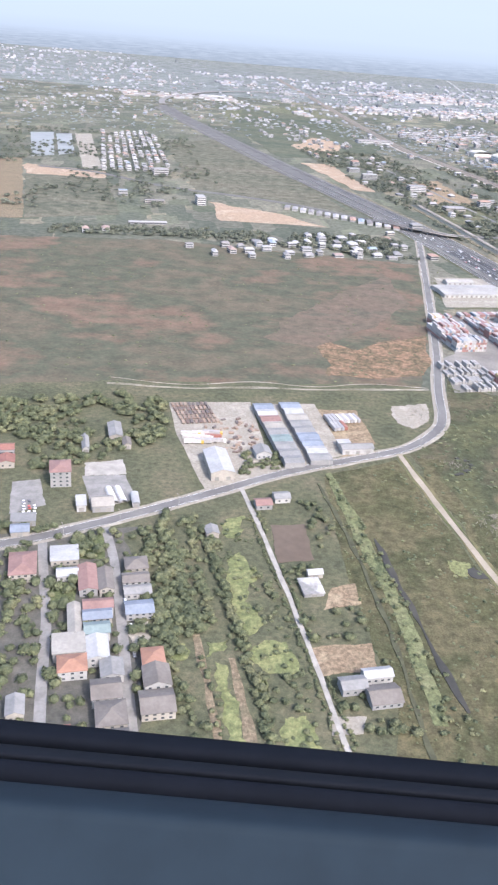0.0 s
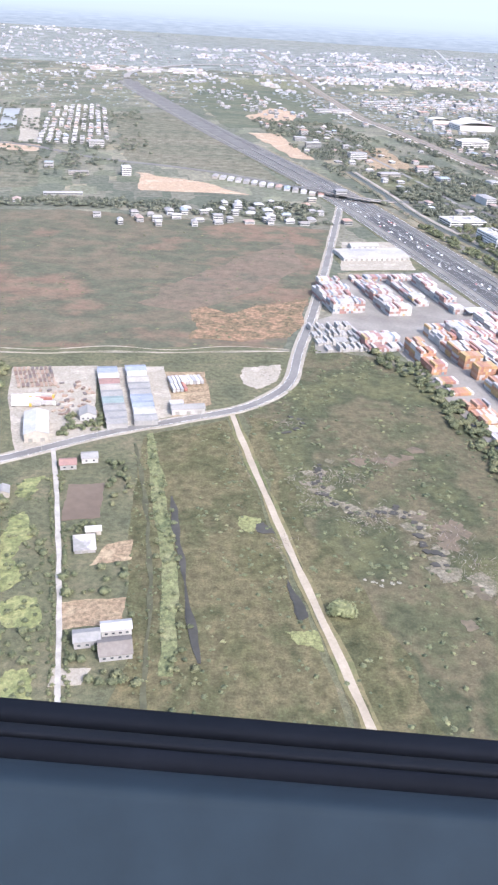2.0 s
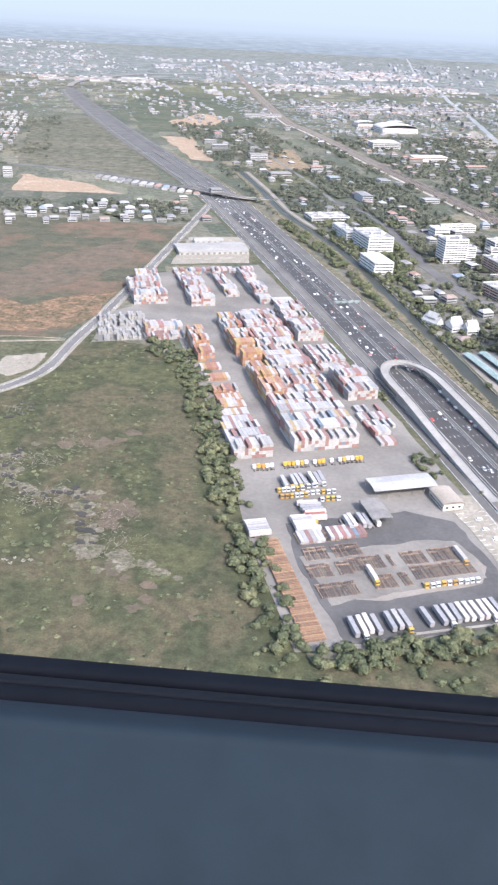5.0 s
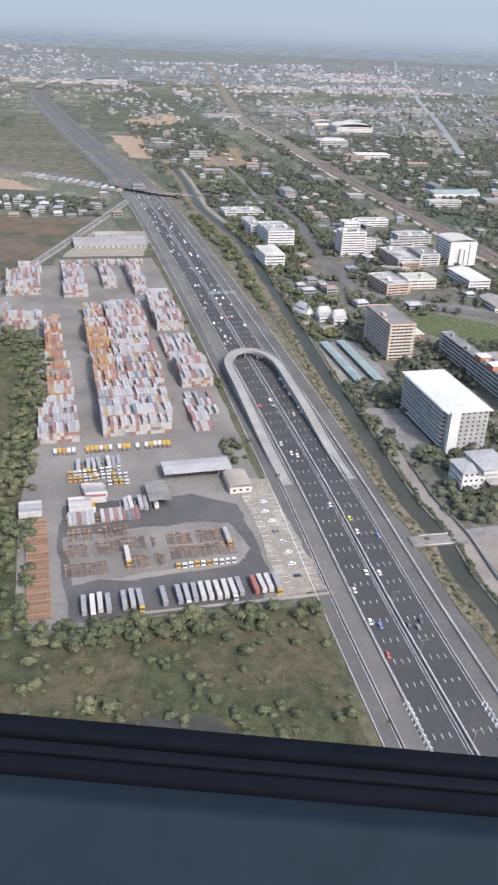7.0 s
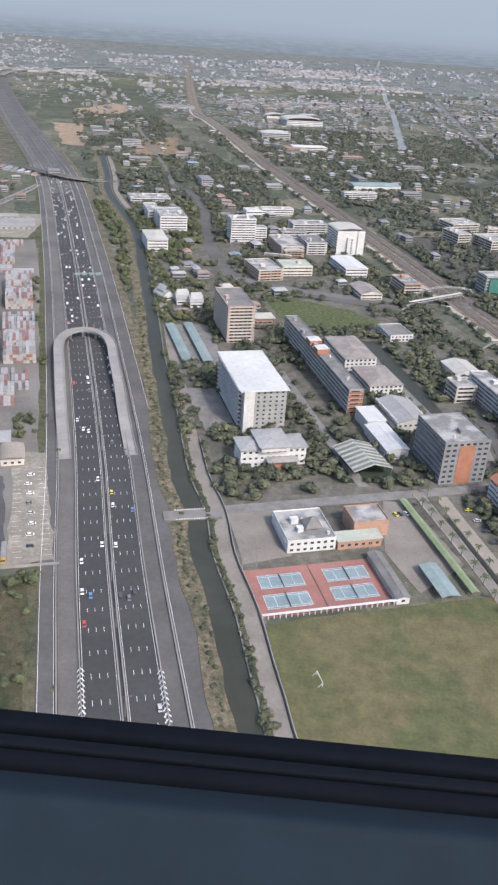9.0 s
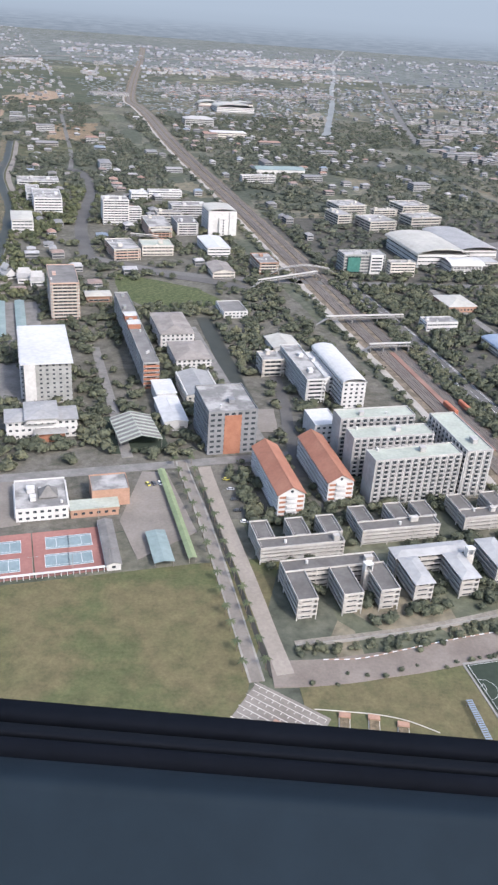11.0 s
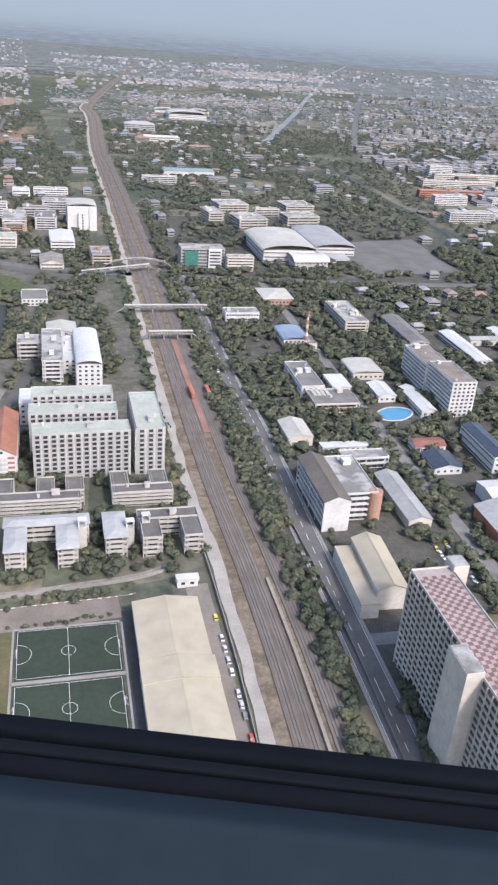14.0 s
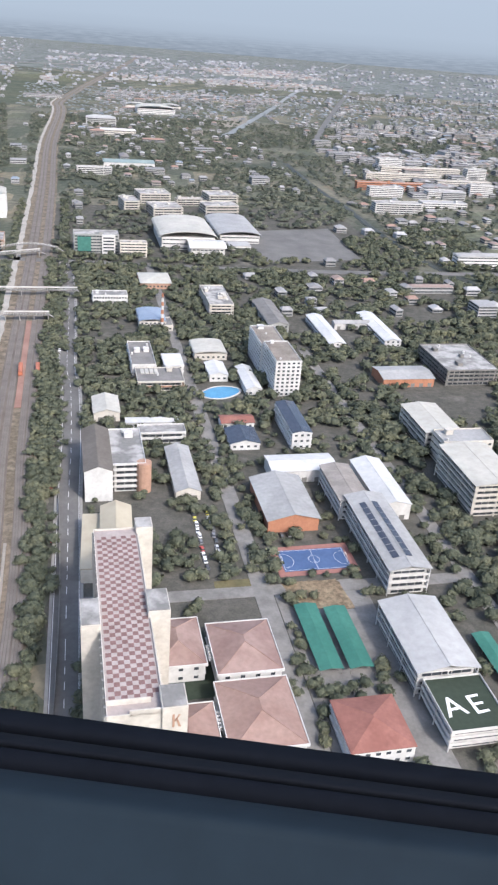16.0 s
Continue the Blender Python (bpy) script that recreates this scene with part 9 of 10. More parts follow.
# rows of shop houses and estates
for v, a, b in ((1120, 1600, 1760), (1180, 1600, 2000), (1250, 1590, 2050), (1330, 1600, 2150), (1400, 1620, 2200), (1480, 1650, 2250), (1560, 1650, 2350), (1650, 1680, 2400), (1750, 1700, 2500), (1860, 1720, 2600), (1980, 1760, 2700), (2120, 1800, 2800), (2280, 1850, 2900), (2460, 1900, 3000), (2660, 1950, 3100), (2880, 2050, 3300), (3120, 2150, 3500), (3380, 2250, 3700), (3660, 2350, 4000), (4000, 2500, 4400), (4400, 2600, 4800), (4900, 2800, 5200)):
    tall = tr.choice((7, 10, 12, 13))
    if tr.random() < 0.55:
        continue
    terraces(a, b, v, tr.uniform(6, 16), tr.uniform(12, 18), tall, tr.choice((0, 0, 1.8)), max(2, round(tall / 3.3)), 0.15)
    if tr.random() < 0.8:
        terraces(a + 10, b - 20, v + 26, tr.uniform(6, 14), 13, tr.choice((6.5, 10)), 1.8, 2, 0.25)
scatter([(1560, 1080), (2050, 1150), (2700, 2300), (3000, 3200), (2100, 3200), (1700, 2200)], 900, any_house, 3)
scatter([(1560, 1000), (2000, 1100), (2500, 2200), (1700, 2300)], 130, big_house, 8)
for k in range(11):      # the new quarter beside the ponds
    for j in range(9):
        if tr.random() < 0.8:
            u, v = 144 + j * 18 + k * 5, 1861 + k * 66
            town.house(u, v, 9.5, 12, tr.choice((7, 7, 10)), tr.choice((0, 2, 2)), 0, 2)
            if tr.random() < 0.7:
                town.house(u + tr.uniform(-3, 3), v + 27, 9, 11, 6, 2, 0, 2)
for k in range(12):      # white estate and the terraces before it
    terraces(2050, 2750, 5500 + k * 95, 22, 22, 9, 3, 0, 0.3)
for k in range(6):
    terraces(1300, 2500, 4300 + k * 85, 16, 15, 7, 2.6, 0, 0.35)
for k in range(4):
    terraces(1200, 1900, 3050 + k * 75, 13, 14, 6.5, 2.2, 2, 0.15)
for k in range(4):
    terraces(400, 1000, 3950 + k * 70, 22, 18, 7, 2.2, 0, 0.3)
for k in range(14):      # white roofed sheds by the overpass
    town.house(455 + k * 12, 1488 - k * 12, 10, 26, 4, 1.4, -0.35, 0)
for u, v, w, d, h, rise in ((640, 1316, 20, 16, 13, 0), (291.6, 1505, 16, 26, 15, 0), (206, 1502, 36, 10, 6, 0), (155.7, 1571, 17, 13, 10, 0), (171.5, 1328, 62, 9, 4, 1.0), (262, 1816, 32, 14, 13, 2.5), (980, 2900, 120, 30, 9, 3)):
    town.house(u, v, w, d, h, rise, 0, max(0, round(h / 4)))
single("town_house_walls", town.w, FAR_WALL, "pale walls of many small town houses", "houses", "stuff")
single("town_house_roofs", town.r, FAR_ROOF, "grey, brown and white roofs of town houses", "roofs", "stuff")
single("town_windows", BANDS, GLASS, "dark window rows of town houses", "windows", "stuff")

EAST[0] = True
building("assembly_hall", 1330, 2480, 110, 80, 14, "large hall with a curved cream roof in the town", "hall", wall=WHITE, roof=ROOF_CREAM, top="vault", rise=9, floors=3, step=9, size=(5, 2.4), long_y=True)
building("assembly_hall", 1147, 2080, 74, 40, 16, "tiered white hall with a pale hipped roof", "hall", wall=WHITE, roof=ROOF_PALE, top="hip", rise=6, floors=4, style="galleries", rail=WHITE)
building("long_school", 1178, 1845, 80, 36, 12, "long school block with a white roof", "school", wall=CREAM, roof=ROOF_WHITE, top="hip", rise=2, floors=3, step=5)
for u in (1280, 1395):
    building("vaulted_store", u, 2630, 60, 40, 10, "store with a curved cream roof", "store", wall=CREAM, roof=ROOF_CREAM, top="vault", rise=7, style="shed", group="vaulted stores", long_y=True)
b = building("shop_row", 1625, 1150, 130, 14, 13, "long shop row with an orange front", "shops", wall=ORANGEWALL, roof=ROOF_BROWN, floors=4, step=4.5, group="shop rows")
for u, v, w, h in ((1690, 1262, 150, 13), (1790, 1200, 110, 12), (1760, 1345, 170, 14)):
    building("shop_row", u, v, w, 15, h, "long cream shop row with flat roofs", "shops", wall=CREAM, roof=ROOF_STAIN, floors=4, step=6, heads=3, group="shop rows")
for u, v, w, d, h in ((1590, 1085, 60, 18, 15), (1700, 1080, 70, 22, 12), (1780, 1110, 44, 18, 20), (1850, 1280, 40, 20, 24), (1720, 1420, 50, 20, 20)):
    building("town_block", u, v, w, d, h, "white mid-rise block in the town", "building", wall=WHITE, roof=ROOF_STAIN, floors=round(h / 3.2), step=4.5, group="town blocks")
EAST[0] = False
# ---------------------------------------------------------------- trees
def crown(seed, n, m, tufts, size=0.13, lobes=9, low=2.0):
    """A crown of radius 1 above z = 0: one lobed canopy, clad in leaf sprays that follow its surface. Returns points and triangles."""
    r = np.random.RandomState(seed)
    L = r.normal(size=(lobes, 3))
    L[:, 2] = np.abs(L[:, 2]) * 0.9 + 0.05
    L /= np.linalg.norm(L, axis=1)[:, None]
    high = r.uniform(0.7, 1.1, lobes)
    squash = np.array([r.uniform(0.85, 1.1), r.uniform(0.85, 1.1), 0.62])

    def swell(d):
        """How far the canopy reaches in a direction."""
        near = np.clip(d @ L.T, -1, 1)
        return 0.60 + 0.40 * (np.exp(-(np.arccos(near) / 0.5) ** 2) * high).max(1)

    dirs = [(0.0, 0.0, 1.0)]
    for j in range(1, m + 1):
        th, off = low * j / m, r.uniform(0, 1)
        dirs += [(math.sin(th) * math.cos(6.2832 * (i + off) / n), math.sin(th) * math.sin(6.2832 * (i + off) / n), math.cos(th)) for i in range(n)]
    d = np.array(dirs)
    V = d * (swell(d) * r.uniform(0.8, 1.0, len(d)))[:, None] * squash + (0, 0, 0.42)
    F = [(0, 1 + i, 1 + (i + 1) % n) for i in range(n)]
    for j in range(m - 1):
        for i in range(n):
            a, b = 1 + j * n + i, 1 + j * n + (i + 1) % n
            F += [(a, a + n, b + n), (a, b + n, b)]
    if tufts:
        d = r.normal(size=(tufts, 3))
        d[:, 2] = np.abs(d[:, 2]) - 0.25
        d /= np.linalg.norm(d, axis=1)[:, None]
        c = d * (swell(d) * r.uniform(0.84, 1.16, tufts))[:, None] * squash + (0, 0, 0.42)
        nrm = d + r.normal(size=(tufts, 3)) * 0.5 + (0, 0, 0.5)
        nrm /= np.linalg.norm(nrm, axis=1)[:, None]
        a = np.cross(nrm, r.normal(size=(tufts, 3)))
        a /= np.linalg.norm(a, axis=1)[:, None]
        b = np.cross(nrm, a)
        k = size * r.uniform(0.6, 1.4, (tufts, 1))
        o = len(V)
        V = np.concatenate([V, np.stack([c + a * k, c - a * 0.5 * k + b * 0.87 * k, c - a * 0.5 * k - b * 0.87 * k], 1).reshape(-1, 3)])
        F += [(o + 3 * i, o + 3 * i + 1, o + 3 * i + 2) for i in range(tufts)]
    return V, np.array(F, int)


def tri_mesh(name, V, F, material):
    me = bpy.data.meshes.new(name)
    me.vertices.add(len(V))
    me.vertices.foreach_set("co", (V * S).astype(np.float32).ravel())
    me.loops.add(len(F) * 3)
    me.loops.foreach_set("vertex_index", F.astype(np.int32).ravel())
    me.polygons.add(len(F))
    me.polygons.foreach_set("loop_start", np.arange(0, len(F) * 3, 3, dtype=np.int32))
    me.materials.append(material)
    me.update(calc_edges=True)
    me.shade_smooth()
    return me


def forest(name, places, models, material, label, category="trees"):
    """Many trees in one mesh: rows of x, y, radius, height."""
    r = np.random.RandomState(len(places))
    V, F, o = [], [], 0
    for x, y, rad, h in places:
        v, f = models[r.randint(len(models))]
        a = r.uniform(0, 6.28)
        c, s = math.cos(a) * rad * 1.12, math.sin(a) * rad * 1.12
        w = np.stack([x + v[:, 0] * c - v[:, 1] * s, y + v[:, 0] * s + v[:, 1] * c, h * 0.12 + v[:, 2] * h * 0.68], 1)
        V.append(w), F.append(f + o)
        o += len(v)
    return tagged(new(name, tri_mesh(name, np.concatenate(V), np.concatenate(F), material)), label, category, "", "stuff")


def free_mask(xy, margin, road=None):
    road = margin if road is None else road
    ok = np.ones(len(xy), bool)
    for fx, fy, hw, hd, an in FOOT:
        d = xy - (fx, fy)
        c, s = math.cos(an), math.sin(an)
        ok &= ~((np.abs(d[:, 0] * c + d[:, 1] * s) < hw + margin) & (np.abs(-d[:, 0] * s + d[:, 1] * c) < hd + margin))
    for ln, hw in NEARROADS:
        lo, hi = ln.min(0) - hw - 8, ln.max(0) + hw + 8
        idx = np.where(ok & (xy > lo).all(1) & (xy < hi).all(1))[0]
        for part_ in np.array_split(idx, max(1, len(idx) // 2000)):
            if len(part_):
                dist = np.sqrt(((xy[part_, None, :] - ln[None]) ** 2).sum(2)).min(1)
                ok[part_[dist < hw + road]] = False
    return ok


def grove(poly, density, r0, r1, h0, h1, seed, grid=True, margin=1.5, clump=0.0, wave=0.012, road=None):
    """Places of trees in a polygon; clump: how much they gather into groups."""
    r = np.random.RandomState(seed)
    EAST[0] = grid and min(p[0] for p in poly) >= 820
    P = np.array([W(*p) for p in poly] if grid else poly, float)
    EAST[0] = False
    lo, hi = P.min(0), P.max(0)
    n = int((hi - lo).prod() * density)
    xy = r.uniform(lo, hi, (n, 2))
    inside = np.zeros(n, bool)
    for (a, b), (c, d) in zip(P, np.roll(P, -1, 0)):
        hit = ((b > xy[:, 1]) != (d > xy[:, 1])) & (xy[:, 0] < (c - a) * (xy[:, 1] - b) / (d - b + 1e-9) + a)
        inside ^= hit
    xy = xy[inside]
    if clump:
        keep = np.array([noise.noise(Vector((p[0] * wave, p[1] * wave, seed))) + 0.35 * noise.noise(Vector((p[0] * wave * 4, p[1] * wave * 4, seed + 5))) for p in xy])
        xy = xy[keep > clump - 0.35]
    xy = xy[free_mask(xy, margin, road)]
    rad = r.uniform(r0, r1, len(xy))
    return np.c_[xy, rad, rad * r.uniform(h0, h1, len(xy))]


def hamlets(box, n, seed, wave, lean, low, size):
    """Houses that gather in settlements and along lanes of the plain."""
    r = np.random.RandomState(seed)
    xy = r.uniform((box[0], box[1]), (box[2], box[3]), (n, 2))
    keep = np.array([noise.noise(Vector((p[0] * wave, p[1] * wave * lean, seed))) + 0.5 * noise.noise(Vector((p[0] * wave * 5, p[1] * wave * 5 * lean, seed + 3))) for p in xy])
    xy = xy[keep > low]
    xy = xy[free_mask(xy, 6.0, 8.0)]
    for x, y in xy:
        u, v = UV(x, y)
        w, d = size * r.uniform(0.6, 1.5), size * r.uniform(0.6, 1.3)
        plain.house(u, v, w, d, size * r.uniform(0.3, 0.55), size * r.choice((0.12, 0.2, 0.24)), r.choice((0, 0, 0.3, 1.57)))


plain = Crowd()
EAST[0] = False
hamlets((-2400, 3500, 3200, 4700), 2200, 5, 0.0035, 1.6, 0.20, 12)
hamlets((-3000, 4700, 4600, 6600), 3600, 6, 0.0024, 2.2, 0.20, 15)
hamlets((-3600, 6600, 5600, 9200), 3600, 7, 0.0017, 2.8, 0.20, 20)
single("hamlet_walls", plain.w, HAZED_WALL, "pale walls of hamlets far out in the plain", "houses", "stuff")
single("hamlet_roofs", plain.r, HAZED_ROOF, "pale and brown roofs of hamlets in the plain", "roofs", "stuff")
EAST[0] = False

NEAR = [crown(s, 14, 6, 560, 0.12, 14) for s in range(4)]
MID = [crown(20 + s, 9, 3, 96, 0.17, 9) for s in range(8)]
LOW = [crown(40 + s, 7, 2, 32, 0.24, 6, 1.8) for s in range(6)]
TINY = [crown(60 + s, 6, 2, 6, 0.3, 4, 1.7) for s in range(6)]

def rows_along(line, a, b, step, r0, r1, seed, margin=0.2):
    """Trees in a belt from a to b beside a line."""
    r = np.random.RandomState(seed)
    fine_ = smooth([tuple(p) for p in line], step)
    n = normals(fine_)
    xy = fine_ + n * r.uniform(a, b, (len(fine_), 1)) + r.uniform(-1, 1, (len(fine_), 2)) * step * 0.4
    rad = r.uniform(r0, r1, len(xy))
    ok = np.ones(len(xy), bool)
    for fx, fy, hw, hd, an in FOOT:
        d = xy - (fx, fy)
        c, s = math.cos(an), math.sin(an)
        ok &= ~((np.abs(d[:, 0] * c + d[:, 1] * s) < hw + margin) & (np.abs(-d[:, 0] * s + d[:, 1] * c) < hd + margin))
    return np.c_[xy, rad, rad * r.uniform(1.4, 2.0, len(xy))][ok]


campus = np.concatenate([
    grove([(690, 560), (700, 235), (990, 235), (990, 600)], 0.022, 2.4, 5.2, 1.4, 2.0, 1, clump=0.08, wave=0.02),
    grove([(680, 560), (1000, 560), (990, 1100), (690, 1100)], 0.015, 2.8, 5.5, 1.5, 2.0, 2, clump=0.15, wave=0.015),
    grove([(830, 165), (990, 165), (990, 70), (830, 70)], 0.026, 2.2, 4.2, 1.5, 2.1, 3, clump=0.15, wave=0.03),
    grove([(832, 160), (990, 160), (990, 240), (832, 240)], 0.03, 2.2, 4.4, 1.6, 2.2, 72, clump=0.05, wave=0.03, margin=0.8),
    grove([(1052, 640), (1052, 180), (1240, 180), (1240, 640)], 0.024, 2.8, 5.6, 1.5, 2.1, 5, clump=0.08, wave=0.02),
    grove([(1080, 180), (1150, 180), (1150, -10), (1090, -10)], 0.026, 2.4, 4.6, 1.5, 2.1, 6, clump=0.05, wave=0.03),
    grove([(1150, 10), (1240, 10), (1240, -110), (1140, -110)], 0.02, 2.2, 4.2, 1.5, 2.1, 7, clump=0.15, wave=0.03),
    grove([(1128, 270), (1152, 270), (1154, 20), (1126, 20)], 0.020, 2.4, 4.6, 1.4, 1.9, 81, margin=2.8, road=-2.4),
    grove([(1150, 190), (1240, 190), (1240, 10), (1150, 10)], 0.016, 2.2, 4.2, 1.3, 1.8, 82, margin=2.8, road=-1.0, clump=0.1, wave=0.03),
    grove([(1138, -20), (1152, -20), (1152, -105), (1138, -105)], 0.035, 2.0, 3.4, 1.4, 1.9, 83, margin=2.0, road=-1.5),
    grove([(1050, -20), (1062, -20), (1062, -112), (1050, -112)], 0.06, 2.4, 4.4, 1.5, 2.1, 84, margin=0.2, road=-1.0),
    grove([(1236, 330), (1256, 330), (1256, -40), (1236, -40)], 0.02, 2.4, 4.4, 1.4, 1.9, 85, margin=2.4, road=-2.0),
    grove([(1050, 250), (1240, 250), (1240, 620), (1050, 620)], 0.003, 3.0, 5.2, 1.4, 1.8, 86, margin=3.5, road=-1.0),
    grove([(1240, 450), (1560, 450), (1500, -60), (1240, -60)], 0.02, 3.0, 6.0, 1.4, 2.0, 8, clump=0.16, wave=0.015),
    grove([(1240, 450), (1560, 450), (1600, 850), (1240, 660)], 0.016, 3.2, 6.2, 1.4, 2.0, 9, clump=0.1, wave=0.015),
    grove([(1046, 640), (1052, 640), (1060, 640), (1056, 40), (1052, -60), (1044, -60), (1040, 200)], 0.03, 2.0, 4.2, 1.5, 2.1, 10, margin=0.4),
    grove([(1029, 330), (1038, 330), (1037, -60), (1027, -60)], 0.05, 2.2, 4.4, 1.5, 2.1, 11, margin=-6.0),
    grove([(796, 271), (846, 281), (914, 303), (916, 311), (860, 293), (820, 282), (794, 276)], 0.09, 1.2, 2.2, 0.9, 1.3, 101, False, 0.2, road=-1.0),
    rows_along([(800, 254.5), (834, 263), (868, 271)], -1.0, 1.0, 8.0, 0.8, 1.6, 102),
    rows_along([(872, 272.5), (890, 279), (908, 286)], -0.8, 0.8, 3.0, 1.0, 1.7, 103),
    rows_along([(800, 272), (850, 283), (905, 302)], -2.0, 3.0, 7.0, 1.8, 3.2, 104),
    grove([(688, 230), (700, 230), (705, 560), (694, 560)], 0.03, 2.0, 3.6, 1.6, 2.2, 12, margin=0.5),
])
EAST[0] = True
street_trees = np.concatenate([
    rows_along(RROAD[20:75], -16, -11, 2.4, 1.8, 3.6, 51), rows_along(RROAD[:22], -14.5, -11, 5.0, 1.4, 3.2, 62), rows_along(RROAD[30:75], -21, -15, 3.8, 2.0, 4.0, 52), rows_along(RROAD[32:75], 10, 14, 6.0, 1.8, 3.2, 53),
    rows_along(RAIL[45:110], 24, 34, 3.5, 2.2, 4.4, 54), rows_along(RAIL[40:110], -32, -24, 5.0, 2.2, 4.4, 55),
    rows_along(CANAL[:38], 7.6, 8.6, 8.5, 1.9, 2.7, 56), rows_along(CANAL[36:70], 6.6, 9.6, 3.2, 1.2, 2.4, 60), rows_along(CANAL[:90], -12, -7.5, 3.6, 0.9, 2.0, 57), rows_along(CANAL[:36], -11, -8, 17.0, 2.0, 3.2, 61), rows_along(CANAL[60:130], 6, 20, 3.0, 2.2, 4.4, 58),
    rows_along(np.array([W(836, 222), W(836, 190), W(836, 158)]), -3, 6, 2.5, 2.0, 3.8, 59),
])
EAST[0] = False
yard = np.concatenate([
    grove([(238, 705), (250, 718), (300, 690), (334, 490), (356, 395), (378, 300), (360, 284), (335, 380), (313, 480), (276, 650)], 0.028, 1.8, 4.4, 1.3, 1.8, 13, False, 0.5),
    grove([(376, 300), (519, 336), (524, 322), (470, 303), (378, 282)], 0.035, 2.2, 4.4, 1.4, 1.9, 14, False, 0.5),
    grove([(380, 285), (520, 318), (545, 200), (390, 180)], 0.008, 1.5, 3.8, 1.1, 1.7, 15, False, 0.5, 0.25, 0.03),
    grove([(372, 290), (540, 332), (556, 250), (400, 215)], 0.012, 0.8, 2.6, 0.9, 1.4, 70, False, 0.5, 0.1, 0.03),
    grove([(575, 330), (604, 330), (604, 372), (578, 372)], 0.03, 1.8, 3.4, 1.4, 1.9, 71),
    grove([(598, 310), (606, 310), (600, 720), (594, 720)], 0.02, 1.8, 3.6, 1.5, 2.0, 16, margin=0.3),
])
west = np.concatenate([
    grove([(-58, 440), (-20, 455), (-12, 400), (-16, 330), (-50, 330), (-58, 380)], 0.020, 1.8, 4.0, 1.2, 1.7, 17, False, 0.6, 0.1, 0.04),
    grove([(-52, 362), (-42, 368), (-18, 350), (-17, 330), (-36, 328)], 0.06, 2.4, 4.6, 1.3, 1.8, 90, False, 0.4),
    rows_along([(-53, 448), (-43, 408), (-31, 369), (-21, 335)], -3, 3, 2.0, 2.0, 3.8, 91),
    rows_along([(-34, 446), (-27, 408), (-19, 369), (-12, 338)], -2, 2, 3.4, 1.5, 3.0, 95),
    rows_along([(-22, 432), (-10, 382), (1, 342), (11, 307), (23, 257), (30, 215)], -2.2, 2.2, 2.0, 1.6, 3.2, 92),
    rows_along([(-31, 307), (-23, 288), (-10, 254), (-2, 215)], -5, 4, 2.6, 1.6, 3.2, 93),
    rows_along([(-14, 312), (-5, 283), (2, 250)], -1.5, 1.5, 4.0, 1.2, 2.4, 94),
    rows_along(LC[4:], 2.6, 4.2, 2.2, 0.7, 1.5, 111), rows_along(LC[4:], -4.4, -2.6, 2.0, 0.7, 1.7, 112),
    grove([(-14, 445), (6, 452), (22, 400), (36, 330), (48, 262), (20, 255), (0, 320), (-20, 400)], 0.022, 0.8, 2.2, 0.9, 1.4, 113, False, 0.2, 0.15, 0.05),
    grove([(24, 400), (46, 404), (52, 385), (30, 380)], 0.05, 1.0, 2.4, 1.0, 1.5, 114, False, 0.4),
    grove([(4, 395), (18, 398), (33, 340), (14, 350)], 0.014, 1.6, 3.2, 1.2, 1.7, 18, False, 0.6),
    grove([(12, 304), (34, 306), (44, 280), (24, 282)], 0.018, 1.6, 3.0, 1.2, 1.7, 96, False, 0.6),
    grove([(-242, 458), (-110, 511), (-65, 561), (-71, 634), (-114, 638), (-315, 573)], 0.025, 2.4, 5.0, 1.4, 1.9, 19, False, 1.0, 0.1, 0.02),
    grove([(16, 466), (55, 487), (68, 390), (91, 274), (58, 272), (40, 340)], 0.02, 1.5, 3.4, 1.3, 1.9, 20, False, 0.8, 0.2, 0.04),
    grove([(60, 517), (68, 517), (91, 420), (111, 323), (130, 226), (113, 225), (98, 303), (79, 410)], 0.02, 1.0, 2.4, 1.0, 1.5, 21, False, 0.3),
    grove([(-161, 421), (-53, 435), (-18, 289), (-105, 218), (-157, 285)], 0.03, 2.0, 4.2, 1.4, 2.0, 22, False, 0.6, 0.05, 0.04),
    grove([(-6, 510), (28, 525), (19, 559), (-3, 544)], 0.04, 1.6, 3.2, 1.3, 1.8, 23, False, 0.5),
    grove([(-426, 315), (-161, 402), (-242, 458), (-429, 413)], 0.012, 2.0, 4.2, 1.4, 2.0, 24, False, 1.0, 0.15, 0.03),
])
bushes = np.concatenate([
    grove([(131, 568), (179, 638), (199, 785), (300, 690), (330, 480), (372, 300), (390, 190), (208, 189)], 0.013, 1.0, 3.0, 0.3, 0.6, 25, False, 1.0, 0.2, 0.02),
    grove([(95, 532), (117, 548), (145, 444), (191, 248), (198, 189), (119, 187), (115, 333)], 0.018, 0.9, 2.4, 0.3, 0.6, 26, False, 1.0, 0.15, 0.03),
    grove([(-383, 1157), (270, 1215), (166, 720), (-317, 621)], 0.0016, 1.0, 2.6, 0.4, 0.8, 27, False, 1.0),
    grove([(52, 507), (68, 517), (122, 235), (88, 234)], 0.03, 0.6, 1.5, 0.8, 1.3, 28, False, 0.2),
])
